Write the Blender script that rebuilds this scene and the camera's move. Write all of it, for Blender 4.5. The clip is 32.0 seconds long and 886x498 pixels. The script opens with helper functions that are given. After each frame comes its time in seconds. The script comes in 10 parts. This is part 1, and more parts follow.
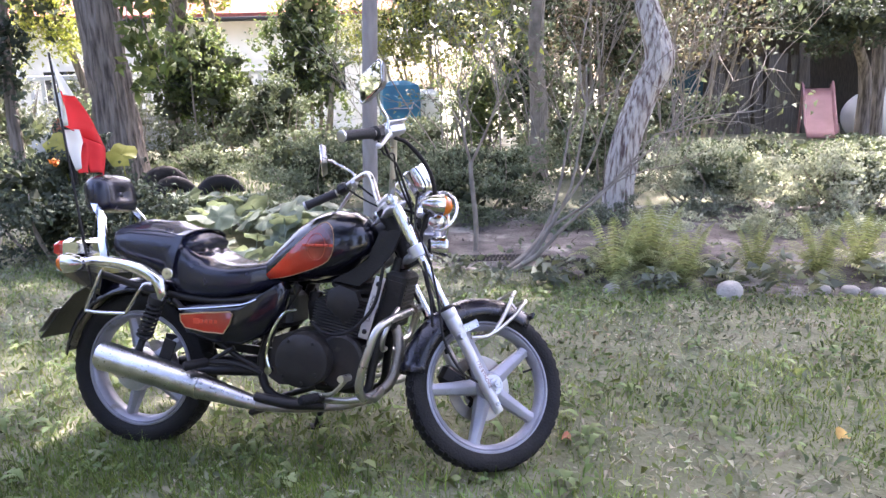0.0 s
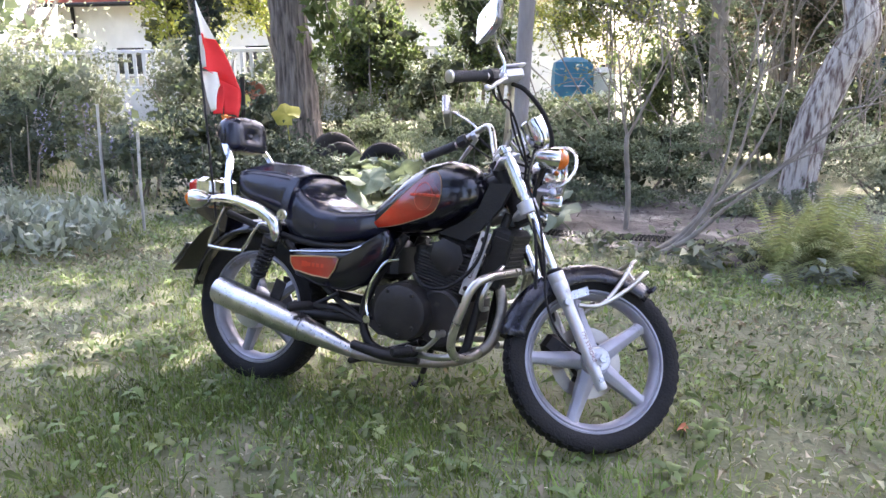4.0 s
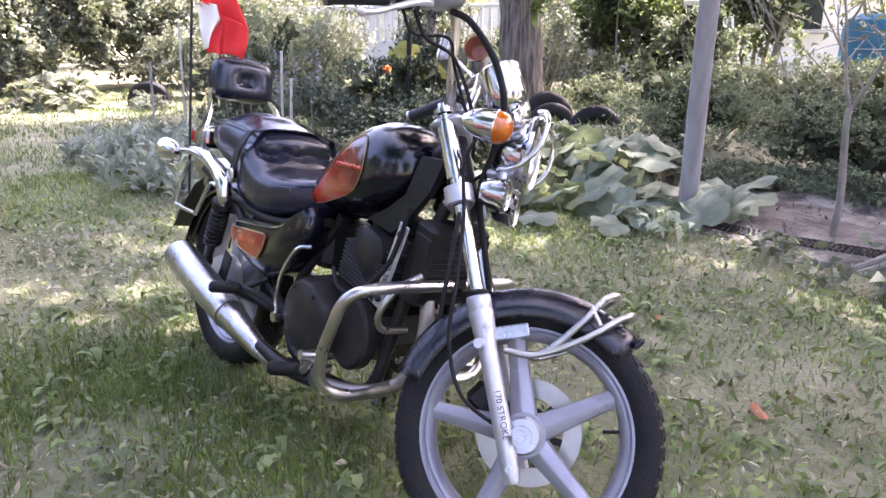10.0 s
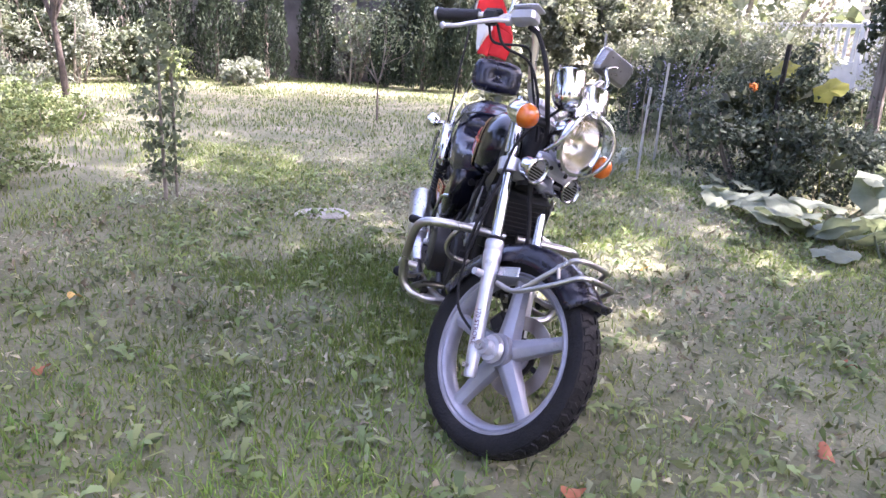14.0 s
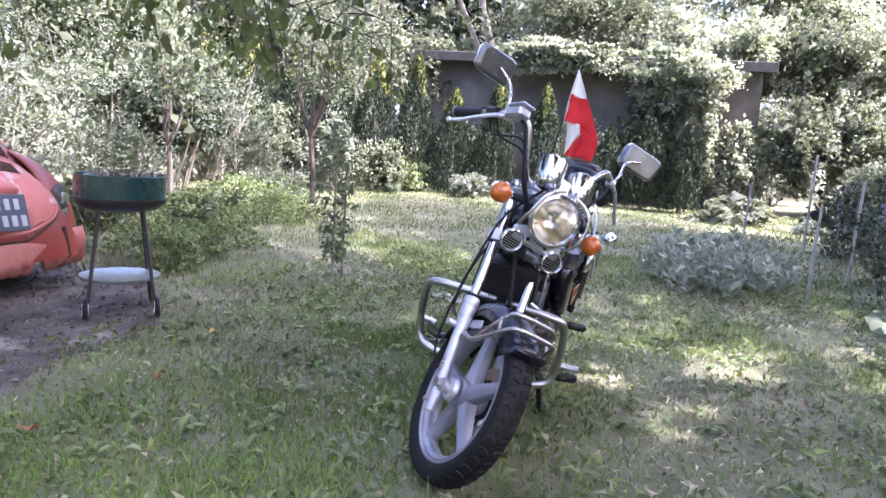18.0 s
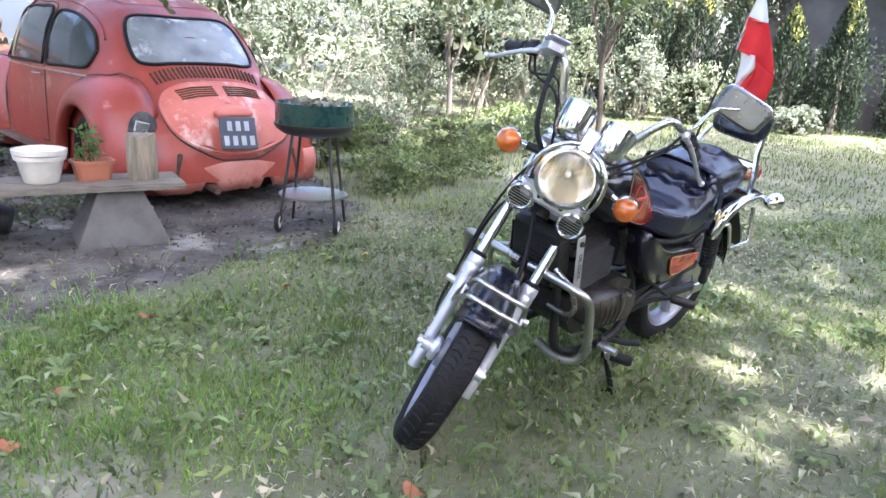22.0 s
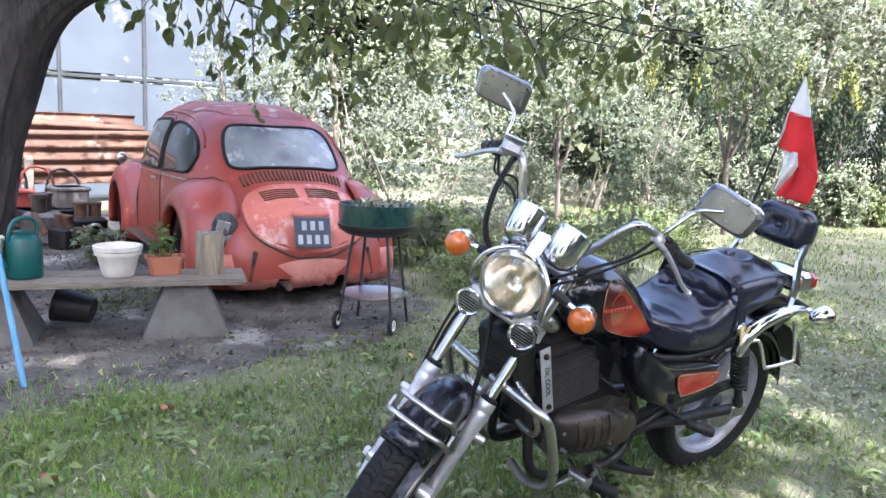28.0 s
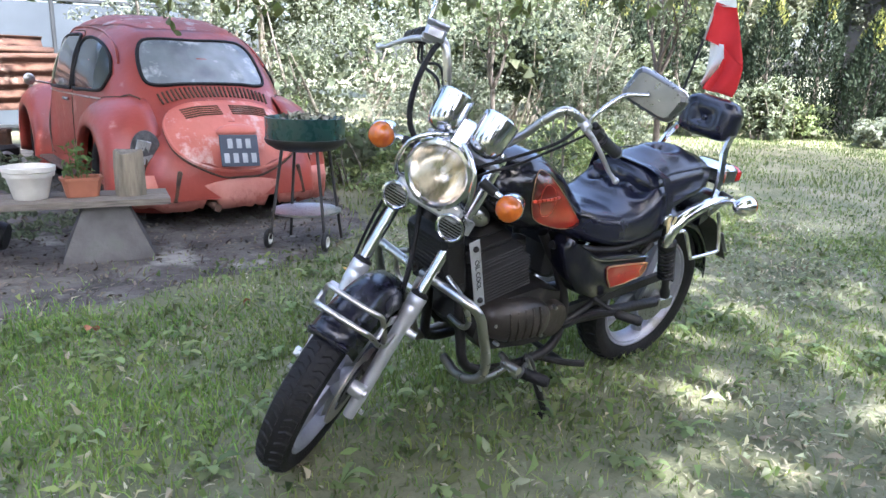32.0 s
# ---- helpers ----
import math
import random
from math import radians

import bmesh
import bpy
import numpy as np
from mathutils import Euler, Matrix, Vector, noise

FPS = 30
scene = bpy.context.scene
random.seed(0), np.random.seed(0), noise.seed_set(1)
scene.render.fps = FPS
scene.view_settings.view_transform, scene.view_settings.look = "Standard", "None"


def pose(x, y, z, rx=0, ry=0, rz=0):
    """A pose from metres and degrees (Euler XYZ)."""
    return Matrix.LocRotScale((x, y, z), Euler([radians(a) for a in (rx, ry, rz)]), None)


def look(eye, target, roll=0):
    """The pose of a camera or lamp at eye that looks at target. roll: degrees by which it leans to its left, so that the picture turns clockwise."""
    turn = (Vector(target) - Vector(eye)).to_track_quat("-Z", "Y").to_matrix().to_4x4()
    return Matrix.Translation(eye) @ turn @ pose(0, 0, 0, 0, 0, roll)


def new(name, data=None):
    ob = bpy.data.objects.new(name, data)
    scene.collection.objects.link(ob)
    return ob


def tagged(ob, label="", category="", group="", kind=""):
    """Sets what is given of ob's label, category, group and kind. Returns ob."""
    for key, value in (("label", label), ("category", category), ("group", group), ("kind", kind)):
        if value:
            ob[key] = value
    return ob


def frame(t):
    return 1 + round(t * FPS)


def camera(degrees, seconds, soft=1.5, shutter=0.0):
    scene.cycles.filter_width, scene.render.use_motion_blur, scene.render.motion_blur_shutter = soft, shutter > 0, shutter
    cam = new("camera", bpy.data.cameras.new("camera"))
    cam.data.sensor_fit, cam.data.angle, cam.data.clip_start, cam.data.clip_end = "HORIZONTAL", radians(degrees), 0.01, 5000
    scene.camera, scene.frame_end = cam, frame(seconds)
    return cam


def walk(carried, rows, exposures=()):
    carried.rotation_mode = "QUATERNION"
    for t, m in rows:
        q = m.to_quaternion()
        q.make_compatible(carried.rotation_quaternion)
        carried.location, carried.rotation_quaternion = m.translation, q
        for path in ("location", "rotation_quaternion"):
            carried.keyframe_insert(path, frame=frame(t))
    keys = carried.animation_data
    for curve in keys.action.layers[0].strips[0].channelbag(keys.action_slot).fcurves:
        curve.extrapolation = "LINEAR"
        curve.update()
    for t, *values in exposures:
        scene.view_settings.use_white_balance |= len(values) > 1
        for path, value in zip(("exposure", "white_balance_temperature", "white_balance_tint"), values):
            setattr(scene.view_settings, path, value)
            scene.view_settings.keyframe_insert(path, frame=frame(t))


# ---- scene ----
cam = camera(63.1, 32.0)
PATH = [
    (0, (1.026, -2.227, 1.281), (0.571, -0.328, 0.847), -2.0),
    (0.5, (1.13, -2.157, 1.201), (0.675, -0.256, 0.778), -2.1),
    (1, (1.194, -2.1, 1.184), (0.742, -0.197, 0.769), -1.9),
    (1.5, (1.266, -2.103, 1.201), (0.835, -0.194, 0.789), -2.0),
    (2, (1.275, -2.071, 1.187), (0.871, -0.159, 0.764), -1.5),
    (2.5, (1.215, -2.028, 1.147), (0.749, -0.13, 0.725), -1.5),
    (3, (1.195, -2.032, 1.153), (0.506, -0.2, 0.74), -1.3),
    (3.5, (1.199, -2.034, 1.139), (0.373, -0.259, 0.734), -1.0),
    (4, (1.17, -2.039, 1.154), (0.281, -0.31, 0.686), -0.7),
    (4.5, (1.181, -2.022, 1.131), (0.259, -0.354, 0.525), -0.7),
    (6.5, (0.956, -1.542, 1.09), (-0.036, 0.104, 0.537), -1.2),
    (7, (0.97, -1.498, 1.103), (-0.036, 0.14, 0.552), -1.3),
    (7.5, (1.034, -1.443, 1.072), (-0.134, 0.087, 0.528), -0.6),
    (8, (1.082, -1.325, 1.03), (-0.22, 0.092, 0.484), -0.2),
    (8.5, (1.149, -1.227, 1.069), (-0.156, 0.191, 0.534), -0.2),
    (9, (1.31, -1.195, 1.072), (-0.029, 0.192, 0.542), -0.0),
    (9.5, (1.426, -1.121, 1.1), (0.049, 0.218, 0.538), 0.1),
    (10, (1.52, -0.946, 1.074), (0.064, 0.305, 0.51), 0.3),
    (10.5, (1.637, -0.843, 1.12), (0.09, 0.299, 0.569), 0.8),
    (11, (1.825, -0.759, 1.104), (0.153, 0.189, 0.549), 1.5),
    (11.5, (1.907, -0.641, 1.085), (0.194, 0.222, 0.519), 1.6),
    (12, (1.951, -0.472, 1.069), (0.22, 0.354, 0.504), 1.7),
    (12.5, (2.023, -0.394, 1.066), (0.269, 0.388, 0.51), 1.9),
    (13, (2.22, -0.384, 1.073), (0.389, 0.207, 0.526), 2.5),
    (13.5, (2.33, -0.331, 1.089), (0.435, -0.052, 0.514), 3.3),
    (15.5, (2.525, 0.116, 1.105), (0.61, 0.114, 0.526), 3.2),
    (16, (2.476, 0.233, 1.148), (0.563, 0.128, 0.573), 3.3),
    (16.5, (2.511, 0.349, 1.169), (0.568, 0.096, 0.767), 3.5),
    (17, (2.549, 0.477, 1.118), (0.637, -0.024, 0.811), 3.9),
    (17.5, (2.615, 0.536, 1.064), (0.722, -0.037, 0.766), 4.1),
    (18, (2.694, 0.587, 1.036), (0.799, 0.016, 0.748), 3.9),
    (18.5, (2.744, 0.718, 1.038), (0.886, 0.086, 0.655), 3.4),
    (19, (2.653, 0.82, 1.029), (0.876, 0.056, 0.523), 3.8),
    (19.5, (2.471, 0.921, 1.087), (0.749, 0.062, 0.545), 3.5),
    (20, (2.363, 1.07, 1.092), (0.711, 0.077, 0.558), 3.9),
    (20.5, (2.28, 1.173, 1.089), (0.774, -0.021, 0.537), 4.4),
    (21, (2.161, 1.226, 1.108), (0.734, -0.06, 0.548), 4.2),
    (21.5, (2.078, 1.29, 1.128), (0.652, 0.0, 0.579), 3.9),
    (22, (2.025, 1.374, 1.148), (0.645, 0.036, 0.598), 3.8),
    (22.5, (1.994, 1.438, 1.165), (0.625, 0.085, 0.62), 3.7),
    (23, (1.985, 1.473, 1.165), (0.605, 0.128, 0.629), 3.5),
    (23.5, (1.966, 1.489, 1.175), (0.574, 0.156, 0.642), 3.1),
    (24, (1.942, 1.51, 1.169), (0.535, 0.19, 0.642), 2.9),
    (24.5, (1.941, 1.523, 1.168), (0.521, 0.215, 0.644), 2.8),
    (26.5, (1.639, 1.474, 1.126), (0.46, -0.056, 0.608), 3.1),
    (27, (1.589, 1.562, 1.138), (0.553, -0.066, 0.615), 3.3),
    (27.5, (1.571, 1.611, 1.175), (0.514, -0.011, 0.675), 3.1),
    (28, (1.535, 1.641, 1.17), (0.45, -0.011, 0.865), 2.7),
    (28.5, (1.515, 1.65, 1.131), (0.406, 0.005, 0.873), 2.6),
    (29, (1.505, 1.645, 1.101), (0.375, 0.016, 0.844), 2.4),
    (29.5, (1.499, 1.64, 1.072), (0.351, 0.023, 0.817), 2.3),
    (30, (1.496, 1.646, 1.029), (0.334, 0.063, 0.646), 2.1),
    (30.5, (1.489, 1.642, 1.039), (0.326, 0.095, 0.535), 2.1),
    (31, (1.488, 1.638, 1.081), (0.311, 0.103, 0.57), 1.9),
    (31.5, (1.486, 1.638, 1.082), (0.297, 0.108, 0.589), 1.8),
    (32, (1.488, 1.641, 1.072), (0.285, 0.121, 0.58), 1.8),
]
EXPOSURES = [(0, 3.4, 6250, 27), (4, 3.36, 6350, 22), (8, 3.47, 6600, 27), (13, 3.3, 6200, 34), (16, 3.29, 6050, 33), (18, 2.97, 5850, 29), (20, 3.27, 5900, 18), (24, 3.28, 5950, 15), (28, 3.07, 5900, 15), (30, 2.77, 5900, 13), (32, 3.03, 5850, 12)]
SKY_STRENGTH, SUN_STRENGTH = 0.15, 3.0
walk(cam, [(t, look(eye, target, roll)) for t, eye, target, roll in PATH], EXPOSURES)

# ---- light ----
SUN_ELEVATION, SUN_AZIMUTH = radians(54), radians(84)   # azimuth from +x towards +y, where the sun stands
world = bpy.data.worlds.new("world")
scene.world = world
world.use_nodes = True
wn = world.node_tree
sky = wn.nodes.new("ShaderNodeTexSky")
sky.sky_type = "NISHITA"
sky.sun_disc = False
sky.sun_elevation = SUN_ELEVATION
sky.sun_rotation = radians(90) - SUN_AZIMUTH
sky.air_density, sky.dust_density, sky.ozone_density = 0.8, 5.0, 0.6
wn.links.new(sky.outputs[0], wn.nodes["Background"].inputs[0])
wn.nodes["Background"].inputs[1].default_value = SKY_STRENGTH
sun = new("sun", bpy.data.lights.new("sun", "SUN"))
sun.data.energy, sun.data.angle, sun.data.color = SUN_STRENGTH, radians(0.6), (1.0, 0.96, 0.9)
sun_way = Vector((math.cos(SUN_AZIMUTH) * math.cos(SUN_ELEVATION), math.sin(SUN_AZIMUTH) * math.cos(SUN_ELEVATION), math.sin(SUN_ELEVATION)))
sun.matrix_world = look(sun_way * 40, (0, 0, 0))


# ---- materials ----
def mat(name, color, rough=0.6, metal=0.0, color2=None, scale=8.0, detail=6.0, bump=0.0, bump_scale=None, vary=0.0, coat=0.0, stretch=(1, 1, 1), patch=0.0, patch_color=None, patch_scale=2.0, sheen=0.0, trans=0.0, ramp_at=(0.33, 0.67), gloss=0.5):
    """A surface with two colours mixed by noise, patches of a third, relief, and variation from piece to piece."""
    m = bpy.data.materials.new(name)
    m.use_nodes = True
    n, l = m.node_tree.nodes, m.node_tree.links
    b = n["Principled BSDF"]
    b.inputs["Roughness"].default_value, b.inputs["Metallic"].default_value = rough, metal
    b.inputs["Specular IOR Level"].default_value = gloss
    if coat:
        b.inputs["Coat Weight"].default_value, b.inputs["Coat Roughness"].default_value = coat, 0.06
    if sheen:
        b.inputs["Sheen Weight"].default_value = sheen
    tc = n.new("ShaderNodeTexCoord")
    mp = n.new("ShaderNodeMapping")
    mp.inputs["Scale"].default_value = stretch
    l.new(tc.outputs["Object"], mp.inputs[0])
    t1 = n.new("ShaderNodeTexNoise")
    t1.inputs["Scale"].default_value, t1.inputs["Detail"].default_value = scale, detail
    l.new(mp.outputs[0], t1.inputs["Vector"])
    ramp = n.new("ShaderNodeValToRGB")
    ramp.color_ramp.elements[0].position, ramp.color_ramp.elements[1].position = ramp_at
    c2 = color2 or tuple(c * 0.72 for c in color)
    ramp.color_ramp.elements[0].color, ramp.color_ramp.elements[1].color = (*c2, 1), (*color, 1)
    l.new(t1.outputs[0], ramp.inputs[0])
    out = ramp.outputs[0]
    if patch_color:
        t2 = n.new("ShaderNodeTexNoise")
        t2.inputs["Scale"].default_value, t2.inputs["Detail"].default_value, t2.inputs["Roughness"].default_value = patch_scale, 9, 0.65
        l.new(tc.outputs["Object"], t2.inputs["Vector"])
        r2 = n.new("ShaderNodeValToRGB")
        r2.color_ramp.elements[0].position, r2.color_ramp.elements[1].position = 0.62 - patch * 0.3, 0.70 - patch * 0.25
        l.new(t2.outputs[0], r2.inputs[0])
        mx = n.new("ShaderNodeMixRGB")
        mx.inputs[2].default_value = (*patch_color, 1)
        l.new(r2.outputs[0], mx.inputs[0])
        l.new(out, mx.inputs[1])
        out = mx.outputs[0]
    if vary:
        geo, hs = n.new("ShaderNodeNewGeometry"), n.new("ShaderNodeHueSaturation")
        mr, mr2 = n.new("ShaderNodeMapRange"), n.new("ShaderNodeMapRange")
        mr.inputs["To Min"].default_value, mr.inputs["To Max"].default_value = 1 - vary, 1 + vary
        mr2.inputs["To Min"].default_value, mr2.inputs["To Max"].default_value = 0.5 - vary * 0.06, 0.5 + vary * 0.06
        l.new(geo.outputs["Random Per Island"], mr.inputs[0])
        wn2 = n.new("ShaderNodeTexWhiteNoise")
        wn2.noise_dimensions = "1D"
        l.new(geo.outputs["Random Per Island"], wn2.inputs["W"])
        l.new(wn2.outputs["Value"], mr2.inputs[0])
        l.new(mr.outputs[0], hs.inputs["Value"])
        l.new(mr2.outputs[0], hs.inputs["Hue"])
        l.new(out, hs.inputs["Color"])
        out = hs.outputs[0]
    l.new(out, b.inputs["Base Color"])
    if bump:
        t3 = n.new("ShaderNodeTexNoise")
        t3.inputs["Scale"].default_value, t3.inputs["Detail"].default_value = bump_scale or scale * 4, 8
        l.new(mp.outputs[0], t3.inputs["Vector"])
        bp = n.new("ShaderNodeBump")
        bp.inputs["Strength"].default_value, bp.inputs["Distance"].default_value = bump, 0.02
        l.new(t3.outputs[0], bp.inputs["Height"])
        l.new(bp.outputs[0], b.inputs["Normal"])
        rr = n.new("ShaderNodeMapRange")
        rr.inputs["To Min"].default_value, rr.inputs["To Max"].default_value = max(0.03, rough - 0.1), min(1, rough + 0.1)
        l.new(t3.outputs[0], rr.inputs[0])
        l.new(rr.outputs[0], b.inputs["Roughness"])
    if trans:
        tr, mix = n.new("ShaderNodeBsdfTranslucent"), n.new("ShaderNodeMixShader")
        mix.inputs[0].default_value = trans
        br = n.new("ShaderNodeMixRGB")
        br.blend_type, br.inputs[0].default_value, br.inputs[2].default_value = "MULTIPLY", 1, (1.25, 1.3, 0.88, 1)
        l.new(out, br.inputs[1])
        l.new(br.outputs[0], tr.inputs[0])
        l.new(b.outputs[0], mix.inputs[1])
        l.new(tr.outputs[0], mix.inputs[2])
        l.new(mix.outputs[0], n["Material Output"].inputs[0])
    return m


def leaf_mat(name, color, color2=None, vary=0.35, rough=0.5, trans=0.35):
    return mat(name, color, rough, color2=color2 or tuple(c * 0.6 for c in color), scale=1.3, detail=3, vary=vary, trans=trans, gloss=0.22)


CHROME = mat("chrome", (0.74, 0.74, 0.76), 0.09, 1.0, color2=(0.6, 0.6, 0.62), scale=20, bump=0.03, bump_scale=60)
CHROME_WORN = mat("worn_chrome", (0.56, 0.55, 0.53), 0.3, 1.0, color2=(0.47, 0.45, 0.42), scale=9, bump=0.025, bump_scale=40, patch=0.0, patch_color=(0.25, 0.18, 0.13), patch_scale=16)
STEEL = mat("brushed_steel", (0.56, 0.56, 0.57), 0.3, 1.0, color2=(0.42, 0.42, 0.43), scale=18, bump=0.1, bump_scale=120)
FORK_GREY = mat("fork_aluminium", (0.62, 0.62, 0.66), 0.36, 0.65, color2=(0.5, 0.5, 0.53), scale=16, bump=0.08, bump_scale=80, patch=0.06, patch_color=(0.3, 0.29, 0.28), patch_scale=18)
WHEEL_GREY = mat("wheel_silver_paint", (0.34, 0.34, 0.385), 0.4, 0.4, color2=(0.26, 0.26, 0.3), scale=14, bump=0.06, bump_scale=70, patch=0.05, patch_color=(0.2, 0.19, 0.18), patch_scale=9)
FENDER_PAINT = mat("scratched_black_paint", (0.008, 0.008, 0.017), 0.26, color2=(0.006, 0.006, 0.012), scale=12, gloss=0.5, coat=0.15, bump=0.05, bump_scale=22, patch=0.05, patch_color=(0.12, 0.12, 0.15), patch_scale=16)
DISC_STEEL = mat("brake_disc_steel", (0.46, 0.42, 0.37), 0.34, 0.85, color2=(0.36, 0.33, 0.29), scale=14, bump=0.05, bump_scale=60)
BLACK_PAINT = mat("black_gloss_paint", (0.006, 0.006, 0.012), 0.16, color2=(0.005, 0.005, 0.009), scale=9, coat=0.45, gloss=0.35, bump=0.03, bump_scale=30)
FIN_GREY = mat("dusty_fin_edges", (0.045, 0.043, 0.042), 0.5, 0.2, color2=(0.026, 0.025, 0.024), scale=18, bump=0.1)
FRAME_BLACK = mat("frame_black", (0.01, 0.0095, 0.01), 0.45, gloss=0.28, color2=(0.018, 0.016, 0.015), scale=14, bump=0.15, bump_scale=80)
ENGINE_BLACK = mat("engine_black", (0.013, 0.0125, 0.013), 0.45, 0.05, gloss=0.3, color2=(0.028, 0.025, 0.023), scale=11, bump=0.07, bump_scale=50, patch=0.1, patch_color=(0.055, 0.046, 0.038), patch_scale=8)
ENGINE_OILY = mat("oily_brown_engine_case", (0.05, 0.041, 0.035), 0.4, 0.25, color2=(0.022, 0.018, 0.015), scale=9, bump=0.15, bump_scale=60, patch=0.14, patch_color=(0.075, 0.06, 0.048), patch_scale=9)
RUBBER = mat("tyre_rubber", (0.007, 0.007, 0.0085), 0.62, color2=(0.013, 0.012, 0.012), scale=12, bump=0.2, bump_scale=120, gloss=0.25)
VINYL = mat("black_seat_vinyl", (0.009, 0.0105, 0.022), 0.24, gloss=0.6, color2=(0.013, 0.014, 0.028), scale=6, bump=0.05, bump_scale=16)
PLASTIC_BLACK = mat("black_plastic", (0.011, 0.011, 0.012), 0.48, gloss=0.3, color2=(0.018, 0.018, 0.018), scale=9, bump=0.15, bump_scale=140)
GRIP_RUBBER = mat("grip_rubber", (0.022, 0.022, 0.026), 0.6, bump=0.3, bump_scale=200)
RED_DECAL = mat("red_orange_decal", (0.62, 0.035, 0.012), 0.2, color2=(0.3, 0.02, 0.012), scale=4, coat=0.8)


def fade_mat(name, near, far, way, lo, hi, rough=0.2):
    """Gloss paint that fades from one colour to another along a direction of the part."""
    m = mat(name, near, rough, color2=tuple(c * 0.75 for c in near), scale=14, coat=0.8)
    n, l = m.node_tree.nodes, m.node_tree.links
    b = n["Principled BSDF"]
    tc, dot, mr, mx = n.new("ShaderNodeTexCoord"), n.new("ShaderNodeVectorMath"), n.new("ShaderNodeMapRange"), n.new("ShaderNodeMixRGB")
    dot.operation = "DOT_PRODUCT"
    dot.inputs[1].default_value = way
    mr.inputs["From Min"].default_value, mr.inputs["From Max"].default_value = lo, hi
    mx.inputs[2].default_value = (*far, 1)
    base = b.inputs["Base Color"].links[0].from_socket
    l.new(tc.outputs["Object"], dot.inputs[0])
    l.new(dot.outputs["Value"], mr.inputs["Value"])
    l.new(mr.outputs[0], mx.inputs[0])
    l.new(base, mx.inputs[1])
    l.new(mx.outputs[0], b.inputs["Base Color"])
    return m


TANK_RED = fade_mat("red_fading_tank_paint", (0.56, 0.03, 0.01), (0.04, 0.006, 0.006), (0.8, 0, 0.6), 0.34, 0.56)
COVER_RED = fade_mat("red_fading_cover_paint", (0.46, 0.024, 0.012), (0.15, 0.012, 0.008), (0.4, 0, 0.9), 0.27, 0.38)
GOLD_LINE = mat("gold_pinstripe", (0.42, 0.25, 0.12), 0.35, 0.4)
PALE_RED = mat("pale_red_lettering", (0.62, 0.07, 0.03), 0.35)
AMBER = mat("amber_lens", (0.58, 0.145, 0.012), 0.13, color2=(0.42, 0.08, 0.007), scale=40, coat=0.8, bump=0.1, bump_scale=90)
RED_LENS = mat("red_tail_lens", (0.5, 0.012, 0.012), 0.15, coat=0.8, bump=0.1, bump_scale=120)
LAMP_GLASS = mat("ribbed_lamp_glass", (0.95, 0.91, 0.83), 0.15, 0.5, color2=(0.8, 0.76, 0.68), scale=9, coat=1.0, bump=0.3, bump_scale=40)
MIRROR_SHELL = mat("dull_mirror_shell", (0.27, 0.27, 0.275), 0.3, 0.85, color2=(0.2, 0.2, 0.205), scale=18, bump=0.015)
MIRROR = mat("mirror_glass", (0.85, 0.86, 0.87), 0.02, 1.0, color2=(0.84, 0.85, 0.86))
YELLOW_PLASTIC = mat("cream_plastic", (0.72, 0.6, 0.3), 0.45)
REFLECTOR = mat("silvered_reflector", (0.86, 0.8, 0.7), 0.16, 1.0, color2=(0.8, 0.74, 0.64), scale=14, bump=0.06, bump_scale=50)
CLEAR = bpy.data.materials.new("clear_lamp_glass")
CLEAR.use_nodes = True
cn, cl = CLEAR.node_tree.nodes, CLEAR.node_tree.links
cn.remove(cn["Principled BSDF"])
see, shine, mixed = cn.new("ShaderNodeBsdfTransparent"), cn.new("ShaderNodeBsdfGlossy"), cn.new("ShaderNodeMixShader")
see.inputs[0].default_value, shine.inputs["Roughness"].default_value, mixed.inputs[0].default_value = (0.96, 0.95, 0.92, 1), 0.05, 0.1
cl.new(see.outputs[0], mixed.inputs[1])
cl.new(shine.outputs[0], mixed.inputs[2])
cl.new(mixed.outputs[0], cn["Material Output"].inputs[0])
FLAG_RED = mat("red_cloth", (0.8, 0.06, 0.065), 0.8, color2=(0.6, 0.03, 0.035), scale=5, bump=0.1, bump_scale=300, trans=0.4)
FLAG_WHITE = mat("white_cloth", (0.82, 0.81, 0.8), 0.8, color2=(0.74, 0.73, 0.72), scale=5, bump=0.1, bump_scale=300, trans=0.2)


